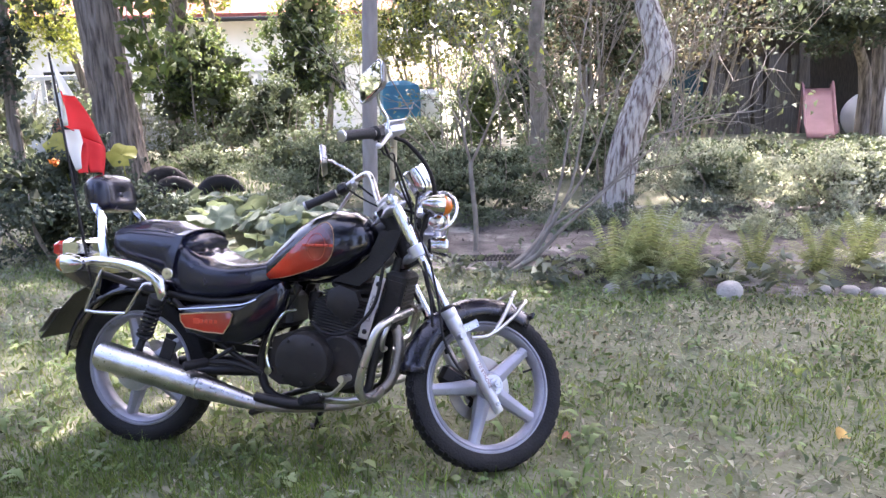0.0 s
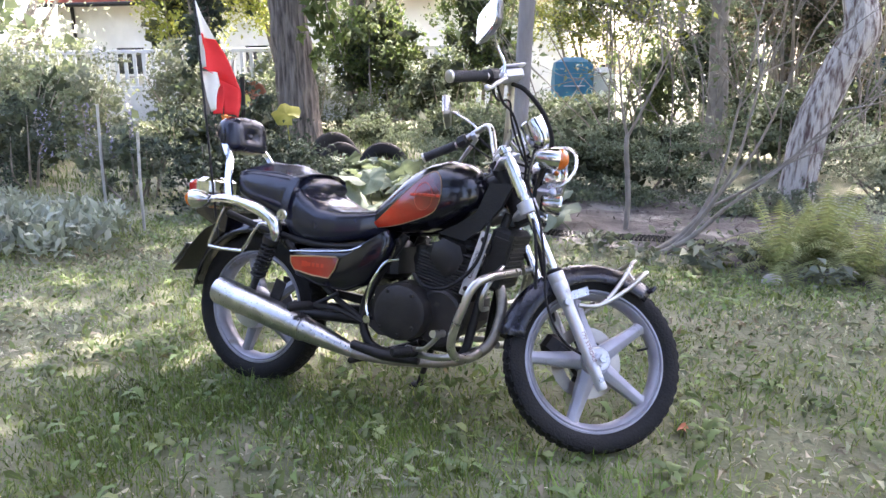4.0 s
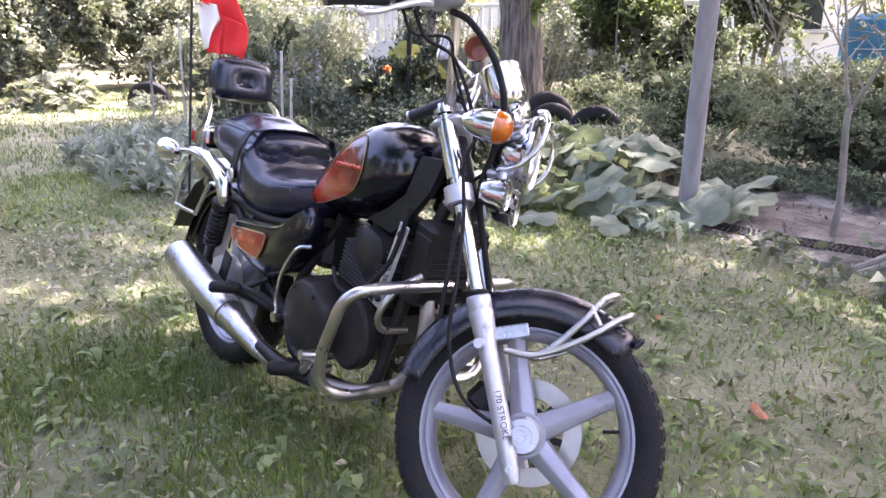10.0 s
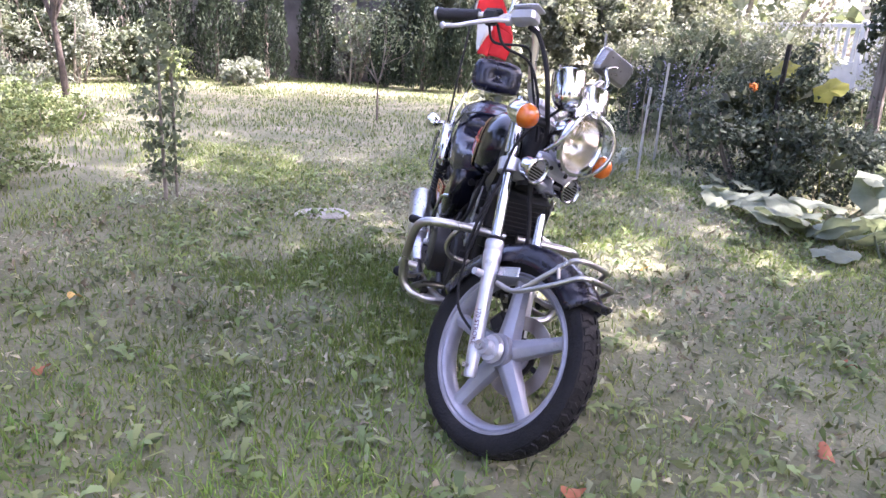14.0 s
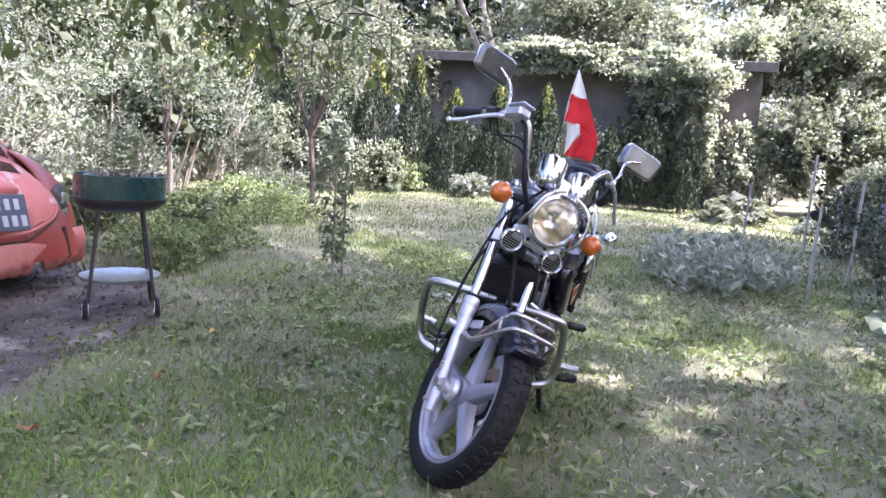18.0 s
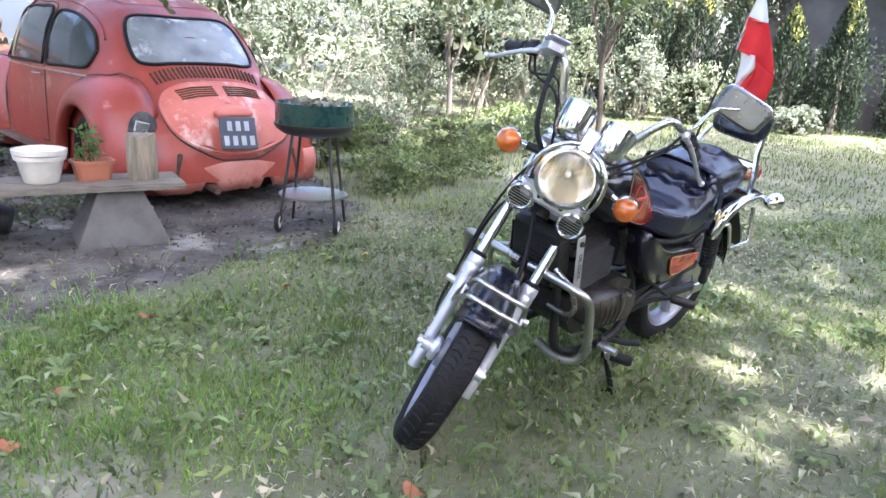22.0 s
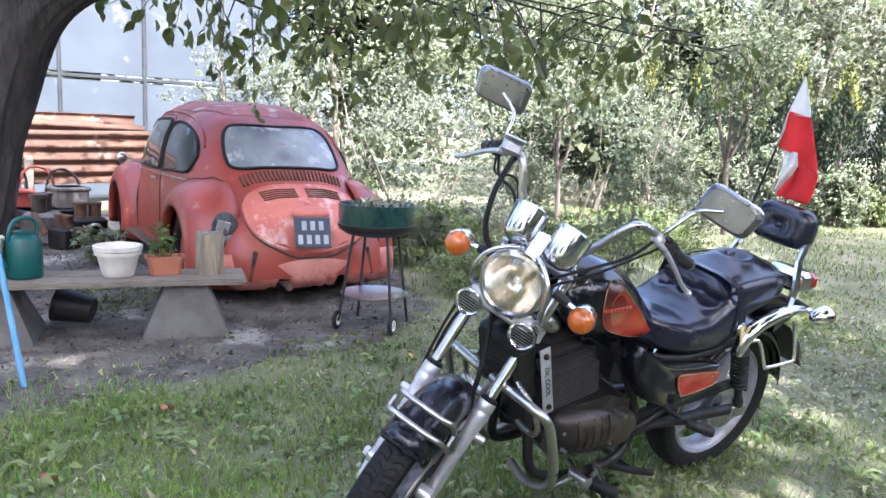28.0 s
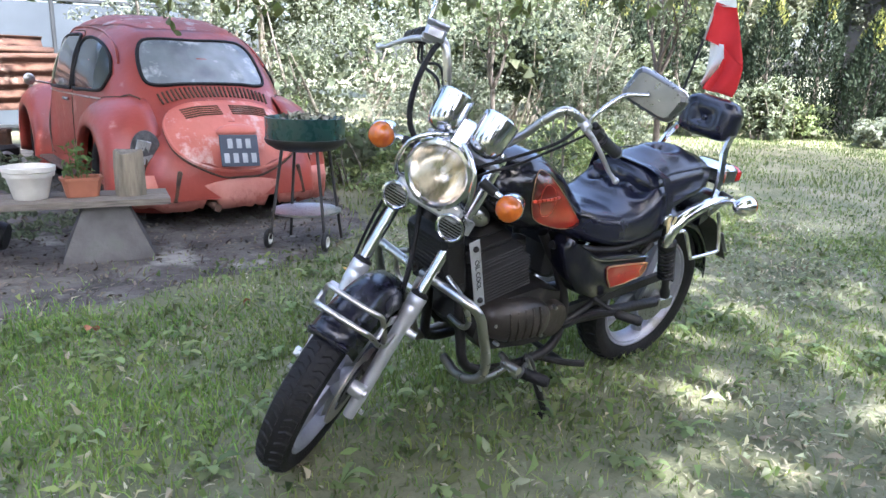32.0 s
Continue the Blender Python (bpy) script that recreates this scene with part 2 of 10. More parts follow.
# ---- shapes ----
class Geo:
    """Collects vertices and faces of one mesh."""

    def __init__(self):
        self.v, self.f = [], []

    def add(self, verts, faces, m=None):
        k = len(self.v)
        self.v += [tuple(m @ Vector(p)) for p in verts] if m else [tuple(p) for p in verts]
        self.f += [tuple(i + k for i in f) for f in faces]
        return self

    def loft(self, rings, caps=True, closed=True, m=None):
        n = len(rings[0])
        verts = [p for r in rings for p in r]
        faces = []
        for i in range(len(rings) - 1):
            for j in range(n if closed else n - 1):
                a, b = i * n + j, i * n + (j + 1) % n
                faces.append((a, b, b + n, a + n))
        if caps and closed:
            faces += [tuple(range(n - 1, -1, -1)), tuple(range((len(rings) - 1) * n, len(rings) * n))]
        return self.add(verts, faces, m)

    def tube(self, pts, radii, n=10, smooth=0, caps=True, m=None):
        pts = [Vector(p) for p in pts]
        if not isinstance(radii, (list, tuple)):
            radii = [radii] * len(pts)
        if smooth:
            pts, radii = spline(pts, radii, smooth)
        rings, side = [], None
        for i, p in enumerate(pts):
            way = (pts[min(i + 1, len(pts) - 1)] - pts[max(i - 1, 0)]).normalized()
            if side is None:
                side = way.orthogonal().normalized()
            side = (side - way * side.dot(way)).normalized()
            up = way.cross(side)
            rings.append([p + (side * math.cos(a) + up * math.sin(a)) * radii[i] for a in (2 * math.pi * k / n for k in range(n))])
        return self.loft(rings, caps, m=m)

    def lathe(self, profile, n=24, m=None, caps=False):
        """profile: (radius, height) turned about z."""
        rings = [[(r * math.cos(a), r * math.sin(a), h) for a in (2 * math.pi * k / n for k in range(n))] for r, h in profile]
        return self.loft(rings, caps, m=m)

    def box(self, size, m=None, bevel=0.0):
        x, y, z = (s / 2 for s in size)
        b = min(bevel, x * 0.9, y * 0.9, z * 0.9)
        if not b:
            vs = [(sx * x, sy * y, sz * z) for sx in (-1, 1) for sy in (-1, 1) for sz in (-1, 1)]
            return self.add(vs, [(0, 1, 3, 2), (4, 6, 7, 5), (0, 4, 5, 1), (2, 3, 7, 6), (0, 2, 6, 4), (1, 5, 7, 3)], m)
        rings = []
        for h, inset in ((-z, b), (-z + b, 0), (z - b, 0), (z, b)):
            X, Y = x - inset, y - inset
            c = min(b, X * 0.8, Y * 0.8)
            rings.append([(X - c, -Y, h), (X, -Y + c, h), (X, Y - c, h), (X - c, Y, h), (-X + c, Y, h), (-X, Y - c, h), (-X, -Y + c, h), (-X + c, -Y, h)])
        return self.loft(rings, True, m=m)

    def torus(self, R, profile, n=48, m=None, arc=(0, 2 * math.pi)):
        """profile: closed list of (radius offset, axial), swept about the y axis."""
        full = abs(arc[1] - arc[0] - 2 * math.pi) < 1e-6
        steps = n if full else n + 1
        rings = []
        for k in range(steps):
            a = arc[0] + (arc[1] - arc[0]) * k / n
            rings.append([((R + r) * math.cos(a), y, (R + r) * math.sin(a)) for r, y in profile])
        if full:
            rings.append(rings[0])
        return self.loft(rings, not full, m=m)

    def ball(self, r, m=None, n=16, k=10, squash=(1, 1, 1)):
        prof = [(max(1e-4, r * math.sin(math.pi * i / k)), -r * math.cos(math.pi * i / k)) for i in range(k + 1)]
        rings = [[(q * math.cos(a) * squash[0], q * math.sin(a) * squash[1], h * squash[2]) for a in (2 * math.pi * j / n for j in range(n))] for q, h in prof]
        return self.loft(rings, False, m=m)

    def mesh(self, name, materials, sharp=40):
        me = bpy.data.meshes.new(name)
        me.from_pydata(self.v, [], self.f)
        for x in materials if isinstance(materials, (list, tuple)) else [materials]:
            me.materials.append(x)
        me.shade_smooth()
        me.set_sharp_from_angle(angle=radians(sharp))
        return me


def spline(pts, radii, k):
    """A smooth run (Catmull-Rom) through the points, with k steps between them."""
    P = [pts[0] * 2 - pts[1], *pts, pts[-1] * 2 - pts[-2]]
    out, rad = [], []
    for i in range(1, len(P) - 2):
        a, b, c, d = P[i - 1], P[i], P[i + 1], P[i + 2]
        for s in range(k):
            t = s / k
            out.append(0.5 * (2 * b + (c - a) * t + (2 * a - 5 * b + 4 * c - d) * t * t + (3 * b - a - 3 * c + d) * t ** 3))
            rad.append(radii[i - 1] * (1 - t) + radii[i] * t)
    return out + [pts[-1]], rad + [radii[-1]]


def part(name, geo, material, parent, label="", pose_of=None, sharp=40):
    ob = new(name, geo.mesh(name, material, sharp) if isinstance(geo, Geo) else geo)
    ob.parent = parent
    if pose_of is not None:
        ob.matrix_basis = pose_of
    if label:
        ob["label"] = label
    return ob


def thing(name, label, category, at=None, group="", kind=""):
    ob = new(name)
    ob.empty_display_size = 0.1
    if at is not None:
        ob.matrix_basis = at
    return tagged(ob, label, category, group, kind)


def solid(name, geo, material, label, category, at=None, group="", kind="", sharp=40):
    ob = new(name, geo.mesh(name, material, sharp) if isinstance(geo, Geo) else geo)
    if at is not None:
        ob.matrix_basis = at
    return tagged(ob, label, category, group, kind)


rng = np.random.default_rng(7)


def quick_mesh(name, verts, faces, material, smooth=False):
    """A mesh from arrays: verts (n, 3), faces (m, 3 or 4)."""
    me = bpy.data.meshes.new(name)
    k = faces.shape[1]
    me.vertices.add(len(verts))
    me.vertices.foreach_set("co", verts.astype(np.float32).ravel())
    me.loops.add(faces.size)
    me.loops.foreach_set("vertex_index", faces.astype(np.int32).ravel())
    me.polygons.add(len(faces))
    me.polygons.foreach_set("loop_start", np.arange(0, faces.size, k, dtype=np.int32))
    me.materials.append(material)
    me.update(calc_edges=True)
    if smooth:
        me.shade_smooth()
    return me


def unit(v):
    return v / np.maximum(np.linalg.norm(v, axis=-1, keepdims=True), 1e-9)


def leaves(name, centres, size, material, up=0.4, aspect=0.5, droop=0.25, out=None, spread=0.5, face=None):
    """One mesh of folded leaves at the centres. up: how far their faces turn to the sky; out: the way they point; face: the side they show."""
    n = len(centres)
    ln = size * (0.55 + 0.9 * rng.random((n, 1)))
    way = unit(rng.normal(size=(n, 3)) + (0 if out is None else unit(out) / max(spread, 1e-3)))
    nor = unit(rng.normal(size=(n, 3)) * (1 - up) * (1 if face is None else 0.75) + np.array([0, 0, 1.6]) * up + (0 if face is None else unit(face) * 0.8))
    side = unit(np.cross(way, nor))
    nor = np.cross(side, way)
    base, tip = centres - way * ln * 0.5, centres + way * ln * 0.5 - nor * ln * droop
    mid = centres + nor * ln * 0.06
    w = side * ln * aspect * 0.5
    lift = nor * ln * 0.1
    if size >= 0.05:
        verts = np.stack([base, mid - w + lift, tip, mid + w + lift], 1).reshape(-1, 3)
        return quick_mesh(name, verts, np.arange(n)[:, None] * 4 + np.array([0, 3, 2, 1]), material)
    verts = np.stack([base, mid - w + lift, tip, mid + w + lift, mid], 1).reshape(-1, 3)
    k = np.arange(n)[:, None] * 5
    faces = np.concatenate([k + [0, 4, 1], k + [1, 4, 2], k + [0, 3, 4], k + [3, 2, 4]], 1).reshape(-1, 3)
    return quick_mesh(name, verts, faces, material)


def ovals(name, centres, size, material, up=0.6, aspect=0.45, droop=0.25, out=None, spread=0.5):
    """One mesh of rounded curved leaves at the centres."""
    n = len(centres)
    ln = size * (0.5 + 1.0 * rng.random((n, 1)))
    way = unit(rng.normal(size=(n, 3)) * np.array([1, 1, 0.5]) + (0 if out is None else unit(out) / max(spread, 1e-3)))
    nor = unit(rng.normal(size=(n, 3)) * (1 - up) + np.array([0, 0, 1.6]) * up)
    side = unit(np.cross(way, nor))
    nor = np.cross(side, way)
    w = ln * aspect * 0.5 * (0.7 + 0.6 * rng.random((n, 1)))
    at = lambda f, k: centres + way * ln * (f - 0.5) + side * w * k + nor * ln * (abs(k) * 0.08 - droop * (f - 0.35) ** 2 * np.sign(f - 0.35))
    verts = np.stack([at(0.0, 0.0), at(0.22, 0.62), at(0.52, 1.0), at(0.82, 0.6), at(1.0, 0.0), at(0.82, -0.6), at(0.52, -1.0), at(0.22, -0.62)], 1).reshape(-1, 3)
    k = np.arange(n)[:, None] * 8
    faces = np.concatenate([k + f for f in ([0, 1, 7], [1, 2, 6], [1, 6, 7], [2, 3, 5], [2, 5, 6], [3, 4, 5])], 1).reshape(-1, 3)
    return quick_mesh(name, verts, faces, material, True)


def cloud(n, centre, radii, shell=0.55, lumps=9, seed=0, tight=1.0):
    """Points in an uneven crown: leafy sprays of many lengths that reach out of an ellipsoid and droop at their ends."""
    r = np.random.default_rng(seed + 100)
    lumps *= 3
    root = unit(r.normal(size=(lumps, 3))) * (shell + (1 - shell) * r.random((lumps, 1))) * 0.66
    way = unit(root + r.normal(0, 0.55, (lumps, 3)) + np.array([0, 0, 0.25]))
    reach, thick = 0.18 + 0.3 * r.random((lumps, 1)) ** 2, tight * (0.05 + 0.1 * r.random((lumps, 1)))
    pick = np.minimum(r.integers(0, lumps, n), r.integers(0, lumps, n) + lumps // 4) % lumps
    f = r.random((n, 1)) ** 0.8
    off = r.normal(size=(n, 3)) * np.array([1, 1, 0.7])
    p = root[pick] + way[pick] * reach[pick] * f + off * thick[pick] * (1.15 - 0.6 * f)
    p[:, 2] -= 0.28 * (reach[pick] * f * f)[:, 0]
    return np.array(centre) + p * np.array(radii), p, unit(off * 0.7 + way[pick] * 0.5 + np.array([0, 0, 0.45]))


# ---- ground ----
def terrain(x, y):
    """Height of the garden's ground: nearly level, a little higher towards the beds."""
    x, y = np.asarray(x, float), np.asarray(y, float)
    h = 0.05 * np.clip((y - 2.6) / 2.5, 0, 1) + 0.05 * np.clip((-x - 1.0) / 4, 0, 1)
    h += 0.012 * np.sin(1.3 * x + 0.4) * np.sin(1.7 * y + 1.0) + 0.007 * np.sin(4.1 * x - 2.2 * y)
    near = np.clip(1.6 - np.hypot(x, y * 1.4), 0, 1)
    return h * (1 - np.minimum(near, 1))


def level(x, y):
    return float(terrain(x, y))
axis = np.concatenate([-np.geomspace(3000, 14, 22), np.linspace(-13, 9, 150), np.geomspace(10, 3000, 24)])
ys = np.concatenate([-np.geomspace(3000, 11, 22), np.linspace(-10, 10, 140), np.geomspace(11, 3000, 24)])
gx, gy = np.meshgrid(axis, ys, indexing="ij")
gv = np.stack([gx, gy, terrain(gx, gy)], -1).reshape(-1, 3)
ni, nj = gx.shape
ii, jj = np.meshgrid(np.arange(ni - 1), np.arange(nj - 1), indexing="ij")
k0 = (ii * nj + jj).ravel()
LAWN = mat("lawn_soil", (0.195, 0.192, 0.118), 0.95, color2=(0.11, 0.118, 0.06), scale=2.2, detail=10, bump=0.7, bump_scale=40, patch=0.12, patch_color=(0.27, 0.25, 0.185), patch_scale=0.9)
SOIL = mat("bare_soil", (0.135, 0.122, 0.11), 0.97, color2=(0.042, 0.037, 0.033), scale=5, detail=10, bump=0.9, bump_scale=26, patch=0.26, patch_color=(0.27, 0.258, 0.232), patch_scale=1.7)
tagged(new("ground", quick_mesh("ground", gv, np.stack([k0, k0 + nj, k0 + nj + 1, k0 + 1], 1), LAWN, True)), "patchy garden lawn with bare soil and dry clippings", "ground", kind="structure")


def soil_bed(name, outline, label, lift=0.008):
    """A bed of bare soil with an uneven edge."""
    pts = spline([Vector((x, y, 0)) for x, y in outline + outline[:1]], [1] * (len(outline) + 1), 14)[0][:-1]
    cx, cy = sum(p.x for p in pts) / len(pts), sum(p.y for p in pts) / len(pts)
    rings = []
    for k in range(14):
        f = max(0.01, k / 13)
        ring = []
        for i, p in enumerate(pts):
            g = f * (1 + (0.05 * noise.noise((p.x * 2.3, p.y * 2.3, 3)) + 0.03 * noise.noise((p.x * 9, p.y * 9, 5))) * f)
            x, y = cx + (p.x - cx) * g, cy + (p.y - cy) * g
            ring.append((x, y, level(x, y) + (lift + 0.012 * noise.noise((x * 5, y * 5, 1)) ** 2 if k < 13 else -0.004)))
        rings.append(ring)
    return solid(name, Geo().loft(rings, False), SOIL, label, "soil", kind="structure", sharp=80)


BED_SOUTH = [(-1.1, -2.35), (-0.3, -1.85), (0.4, -1.72), (1.1, -1.55), (2.2, -1.5), (3.4, -1.9), (3.6, -4.5), (3.0, -8.2), (0.5, -8.6), (-1.4, -7.6), (-1.7, -4.5)]
BED_NORTH = [(-1.3, 2.95), (-0.4, 2.72), (0.5, 2.62), (1.4, 2.35), (2.6, 2.3), (4.5, 2.6), (5.5, 4.6), (3.0, 5.6), (0.5, 5.2), (-1.6, 4.6)]
soil_bed("soil_bed_south", BED_SOUTH, "bare grey garden soil under the bench and car")
soil_bed("soil_bed_north", BED_NORTH, "bare grey soil of a flower bed")


def inside(x, y, poly):
    hit = np.zeros(np.shape(x), bool)
    n = len(poly)
    for i in range(n):
        (x1, y1), (x2, y2) = poly[i], poly[(i + 1) % n]
        cross = ((y1 > y) != (y2 > y)) & (x < (x2 - x1) * (y - y1) / ((y2 - y1) or 1e-9) + x1)
        hit ^= cross
    return hit


def patchiness(x, y):
    x, y = x * 1.7, y * 1.7
    return 0.5 + 0.25 * (np.sin(1.9 * x + 1.2 * np.sin(1.3 * y)) + np.sin(2.3 * y + 1.5 * np.sin(1.1 * x + 2))) + 0.12 * np.sin(6.1 * x + 3.3 * y) * np.sin(5.2 * y - 2.1 * x)


def scatter(n, x0, x1, y0, y1, sparse=0.15, bare=False):
    """Places on the lawn, thick and thin in patches, off the beds."""
    x, y = rng.uniform(x0, x1, n), rng.uniform(y0, y1, n)
    lush = np.clip((patchiness(x, y) - 0.22 + 0.35 / (1 + np.exp(-6 * (x - 0.3 + 0.3 * np.sin(5 * y)))) / (1 + np.exp(6 * (y + 0.15 + 0.3 * np.sin(4.3 * x))))) * 2.2, 0, 1)
    lush = np.clip(lush + 0.6 * np.exp(-((x + 0.6) / 0.9) ** 2 - ((y + 0.5 + 0.1 * np.sin(4 * x)) / 0.45) ** 2), 0, 1)
    lush = lush * (1 - 0.75 * np.exp(-((x + 0.55) / 0.75) ** 2 - ((y - 0.68 + 0.1 * np.sin(5 * x)) / 0.28) ** 2))
    keep = rng.random(n) < sparse + (1 - sparse) * (1 - lush if bare else lush)
    jx, jy = x + rng.normal(0, 0.13, n) + 0.1 * np.sin(7 * y), y + rng.normal(0, 0.13, n) + 0.1 * np.sin(6 * x + 1)
    for bed in (BED_SOUTH, BED_NORTH):
        keep &= ~inside(jx, jy, bed) | (rng.random(n) < 0.07)
    x, y = x[keep], y[keep]
    return x, y, terrain(x, y)


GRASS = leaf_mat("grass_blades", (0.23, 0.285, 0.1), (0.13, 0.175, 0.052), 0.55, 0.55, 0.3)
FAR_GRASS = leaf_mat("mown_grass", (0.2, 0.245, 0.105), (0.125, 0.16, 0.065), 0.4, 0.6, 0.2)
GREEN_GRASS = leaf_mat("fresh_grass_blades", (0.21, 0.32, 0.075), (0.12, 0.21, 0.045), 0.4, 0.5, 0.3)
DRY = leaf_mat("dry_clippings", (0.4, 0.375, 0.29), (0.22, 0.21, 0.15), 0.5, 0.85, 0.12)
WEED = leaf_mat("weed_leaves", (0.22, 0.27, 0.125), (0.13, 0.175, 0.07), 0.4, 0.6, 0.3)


def blades(name, x, y, z, tall, wide, material, lean=0.6):
    n = len(x)
    h = tall * (0.35 + 1.1 * rng.random(n) ** 1.5) * (0.55 + 0.6 * np.clip(patchiness(x * 0.7 + 3, y * 0.7), 0, 1.2))
    a, b = rng.uniform(0, 2 * np.pi, n), rng.uniform(0, 2 * np.pi, n)
    base = np.stack([x, y, z - 0.004], 1)
    side = np.stack([np.cos(a), np.sin(a), 0 * a], 1) * (wide * (0.6 + 0.8 * rng.random(n)))[:, None]
    bend = np.stack([np.cos(b), np.sin(b), 0 * b], 1) * (h * lean * rng.random(n))[:, None]
    up = np.stack([0 * h, 0 * h, h], 1)
    verts = np.stack([base - side, base + side, base + bend * 0.35 + up * 0.6 + side * 0.7, base + bend * 0.35 + up * 0.6 - side * 0.7, base + bend + up * 0.95], 1).reshape(-1, 3)
    k = np.arange(n)[:, None] * 5
    faces = np.concatenate([k + [0, 1, 2], k + [0, 2, 3], k + [3, 2, 4]], 1).reshape(-1, 3)
    return quick_mesh(name, verts, faces, material)


x, y, z = scatter(135000, -4.5, 3.6, -2.4, 3.0, 0.2)
tagged(new("grass", blades("grass", x, y, z, 0.044, 0.0022, GRASS, 1.4)), "short uneven lawn grass in the shade", "grass", kind="stuff")
x, y, z = scatter(56000, -13, -4.0, -8, 3.2, 0.55)
tagged(new("far_grass", blades("far_grass", x, y, z, 0.05, 0.006, FAR_GRASS)), "lawn grass farther off towards the hedge", "grass", kind="stuff")
x, y, z = scatter(16000, -4.5, -0.6, -8, -2.2, 0.4)
tagged(new("weedy_grass", blades("weedy_grass", x, y, z, 0.06, 0.004, GRASS)), "longer weedy grass behind the grill", "grass", kind="stuff")
x, y, z = (np.concatenate(v) for v in zip(scatter(14000, -13, -2.6, 3.0, 10, 0.6), scatter(4000, 3.3, 9.5, -8, 9, 0.7)))
tagged(new("rough_grass", blades("rough_grass", x, y, z, 0.12, 0.006, FAR_GRASS)), "rough grass between the shrubs", "grass", kind="stuff")
# longer tufts
x, y, z = scatter(52000, 0.1, 3.4, -2.0, 0.05, 0.3)
k = rng.random(len(x)) < np.clip((x - 0.1) * 1.1, 0, 1) * np.clip((0.05 - y) * 1.6, 0, 1) * np.clip(2.2 * patchiness(x * 1.3 + 1, y * 1.3 + 4) - 0.45, 0.08, 1)
x, y, z = x[k], y[k], z[k]
tagged(new("grass_tufts", blades("grass_tufts", x, y, z, 0.07, 0.0022, GREEN_GRASS, 1.3)), "longer tufts of fresh grass", "grass", kind="stuff")
# deep green grass whose colour is also darkened for the shade beside the motorcycle
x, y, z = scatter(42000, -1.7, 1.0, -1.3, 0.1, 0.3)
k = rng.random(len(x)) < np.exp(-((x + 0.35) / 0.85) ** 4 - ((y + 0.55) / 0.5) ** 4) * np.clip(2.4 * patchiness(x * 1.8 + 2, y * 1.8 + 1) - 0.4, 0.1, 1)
tagged(new("shade_toned_grass", blades("shade_toned_grass", x[k], y[k], z[k], 0.06, 0.0021, leaf_mat("shade_darkened_green_grass", (0.15, 0.205, 0.05), (0.085, 0.125, 0.028), 0.4, 0.6, 0.3), 1.3)), "thick deep green grass beside the motorcycle, toned darker for shade", "grass", kind="stuff")
# dry clippings lying flat
x, y, z = scatter(36000, -4.5, 3.4, -2.2, 2.9, 0.16, True)
c = np.stack([x, y, z + 0.006 + 0.012 * rng.random(len(x))], 1)
tagged(new("dry_clippings", ovals("dry_clippings", c, 0.021, DRY, 0.62, 0.26, 0.6)), "pale dry grass clippings and leaf litter", "litter", kind="stuff")
# clover, plantain and dandelion leaves
x, y, z = scatter(26000, -4.5, 3.4, -2.2, 2.9, 0.4)
k = rng.random(len(x)) < np.clip(1.6 * patchiness(x + 7, y - 3) - 0.35, 0.12, 1)
x, y, z = x[k], y[k], z[k]
c = np.stack([x, y, z + 0.014 + 0.025 * rng.random(len(x))], 1)
tagged(new("lawn_weeds", ovals("lawn_weeds", c, 0.026, WEED, 0.5, 0.45)), "small broad weed leaves in the lawn", "weeds", kind="stuff")
# cut weed leaves that lie and stand about in drifts: green, grey-green and withered
for name, label, n, size, tone, bare, shift in (
        ("green_lawn_leaves", "green weed leaves all through the lawn", 15000, 0.05, leaf_mat("green_lawn_leaf", (0.21, 0.26, 0.1), (0.1, 0.135, 0.05), 0.45, 0.65, 0.25), False, 0.0),
        ("grey_lawn_leaves", "grey-green cut leaves strewn over the lawn", 17000, 0.048, leaf_mat("grey_lawn_leaf", (0.3, 0.32, 0.22), (0.15, 0.17, 0.1), 0.45, 0.75, 0.2), True, 3.0),
        ("withered_lawn_leaves", "withered pale leaves strewn over the lawn", 9000, 0.042, leaf_mat("withered_lawn_leaf", (0.42, 0.385, 0.28), (0.2, 0.17, 0.11), 0.5, 0.8, 0.15), True, 8.0)):
    x, y, z = scatter(n, -3.6, 3.4, -2.1, 2.8, 0.2, bare)
    k = rng.random(len(x)) < np.clip(1.9 * patchiness(x * 1.5 - 5 + shift, y * 1.5 + 2 - shift) - 0.35, 0.12, 1)
    c = np.stack([x, y, z + 0.008 + 0.022 * rng.random(len(x))], 1)[k]
    tagged(new(name, leaves(name, c, size, tone, 0.42, 0.34, 0.5)), label, "weeds", kind="stuff")
# rosettes of long upright toothed leaves
x, y, z = scatter(330, -3.0, 3.3, -1.9, 2.3, 0.3)
verts, faces = [], []
for px, py, pz in zip(x, y, z):
    for a in rng.uniform(0, 2 * np.pi, rng.integers(4, 9)):
        ln, wide, rise = rng.uniform(0.05, 0.12), rng.uniform(0.007, 0.014), rng.uniform(0.25, 1.3)
        d, sd = np.array([np.cos(a), np.sin(a)]), np.array([-np.sin(a), np.cos(a)])
        b = len(verts)
        for f in np.linspace(0, 1, 8):
            w = wide * (0.25 + 1.5 * f) * (1.02 - f ** 5) * (1 + 0.35 * np.sin(f * 23 + a))
            c = np.array([px, py]) + d * ln * f * (0.75 - 0.25 * rise * (1 - f))
            h = pz + 0.004 + ln * (rise * f - 0.75 * rise * f * f + 0.02)
            verts += [(*(c + sd * w), h + w * 0.4), (*(c - sd * w), h + w * 0.4)]
        faces += [(b + 2 * i, b + 2 * i + 1, b + 2 * i + 3, b + 2 * i + 2) for i in range(7)]
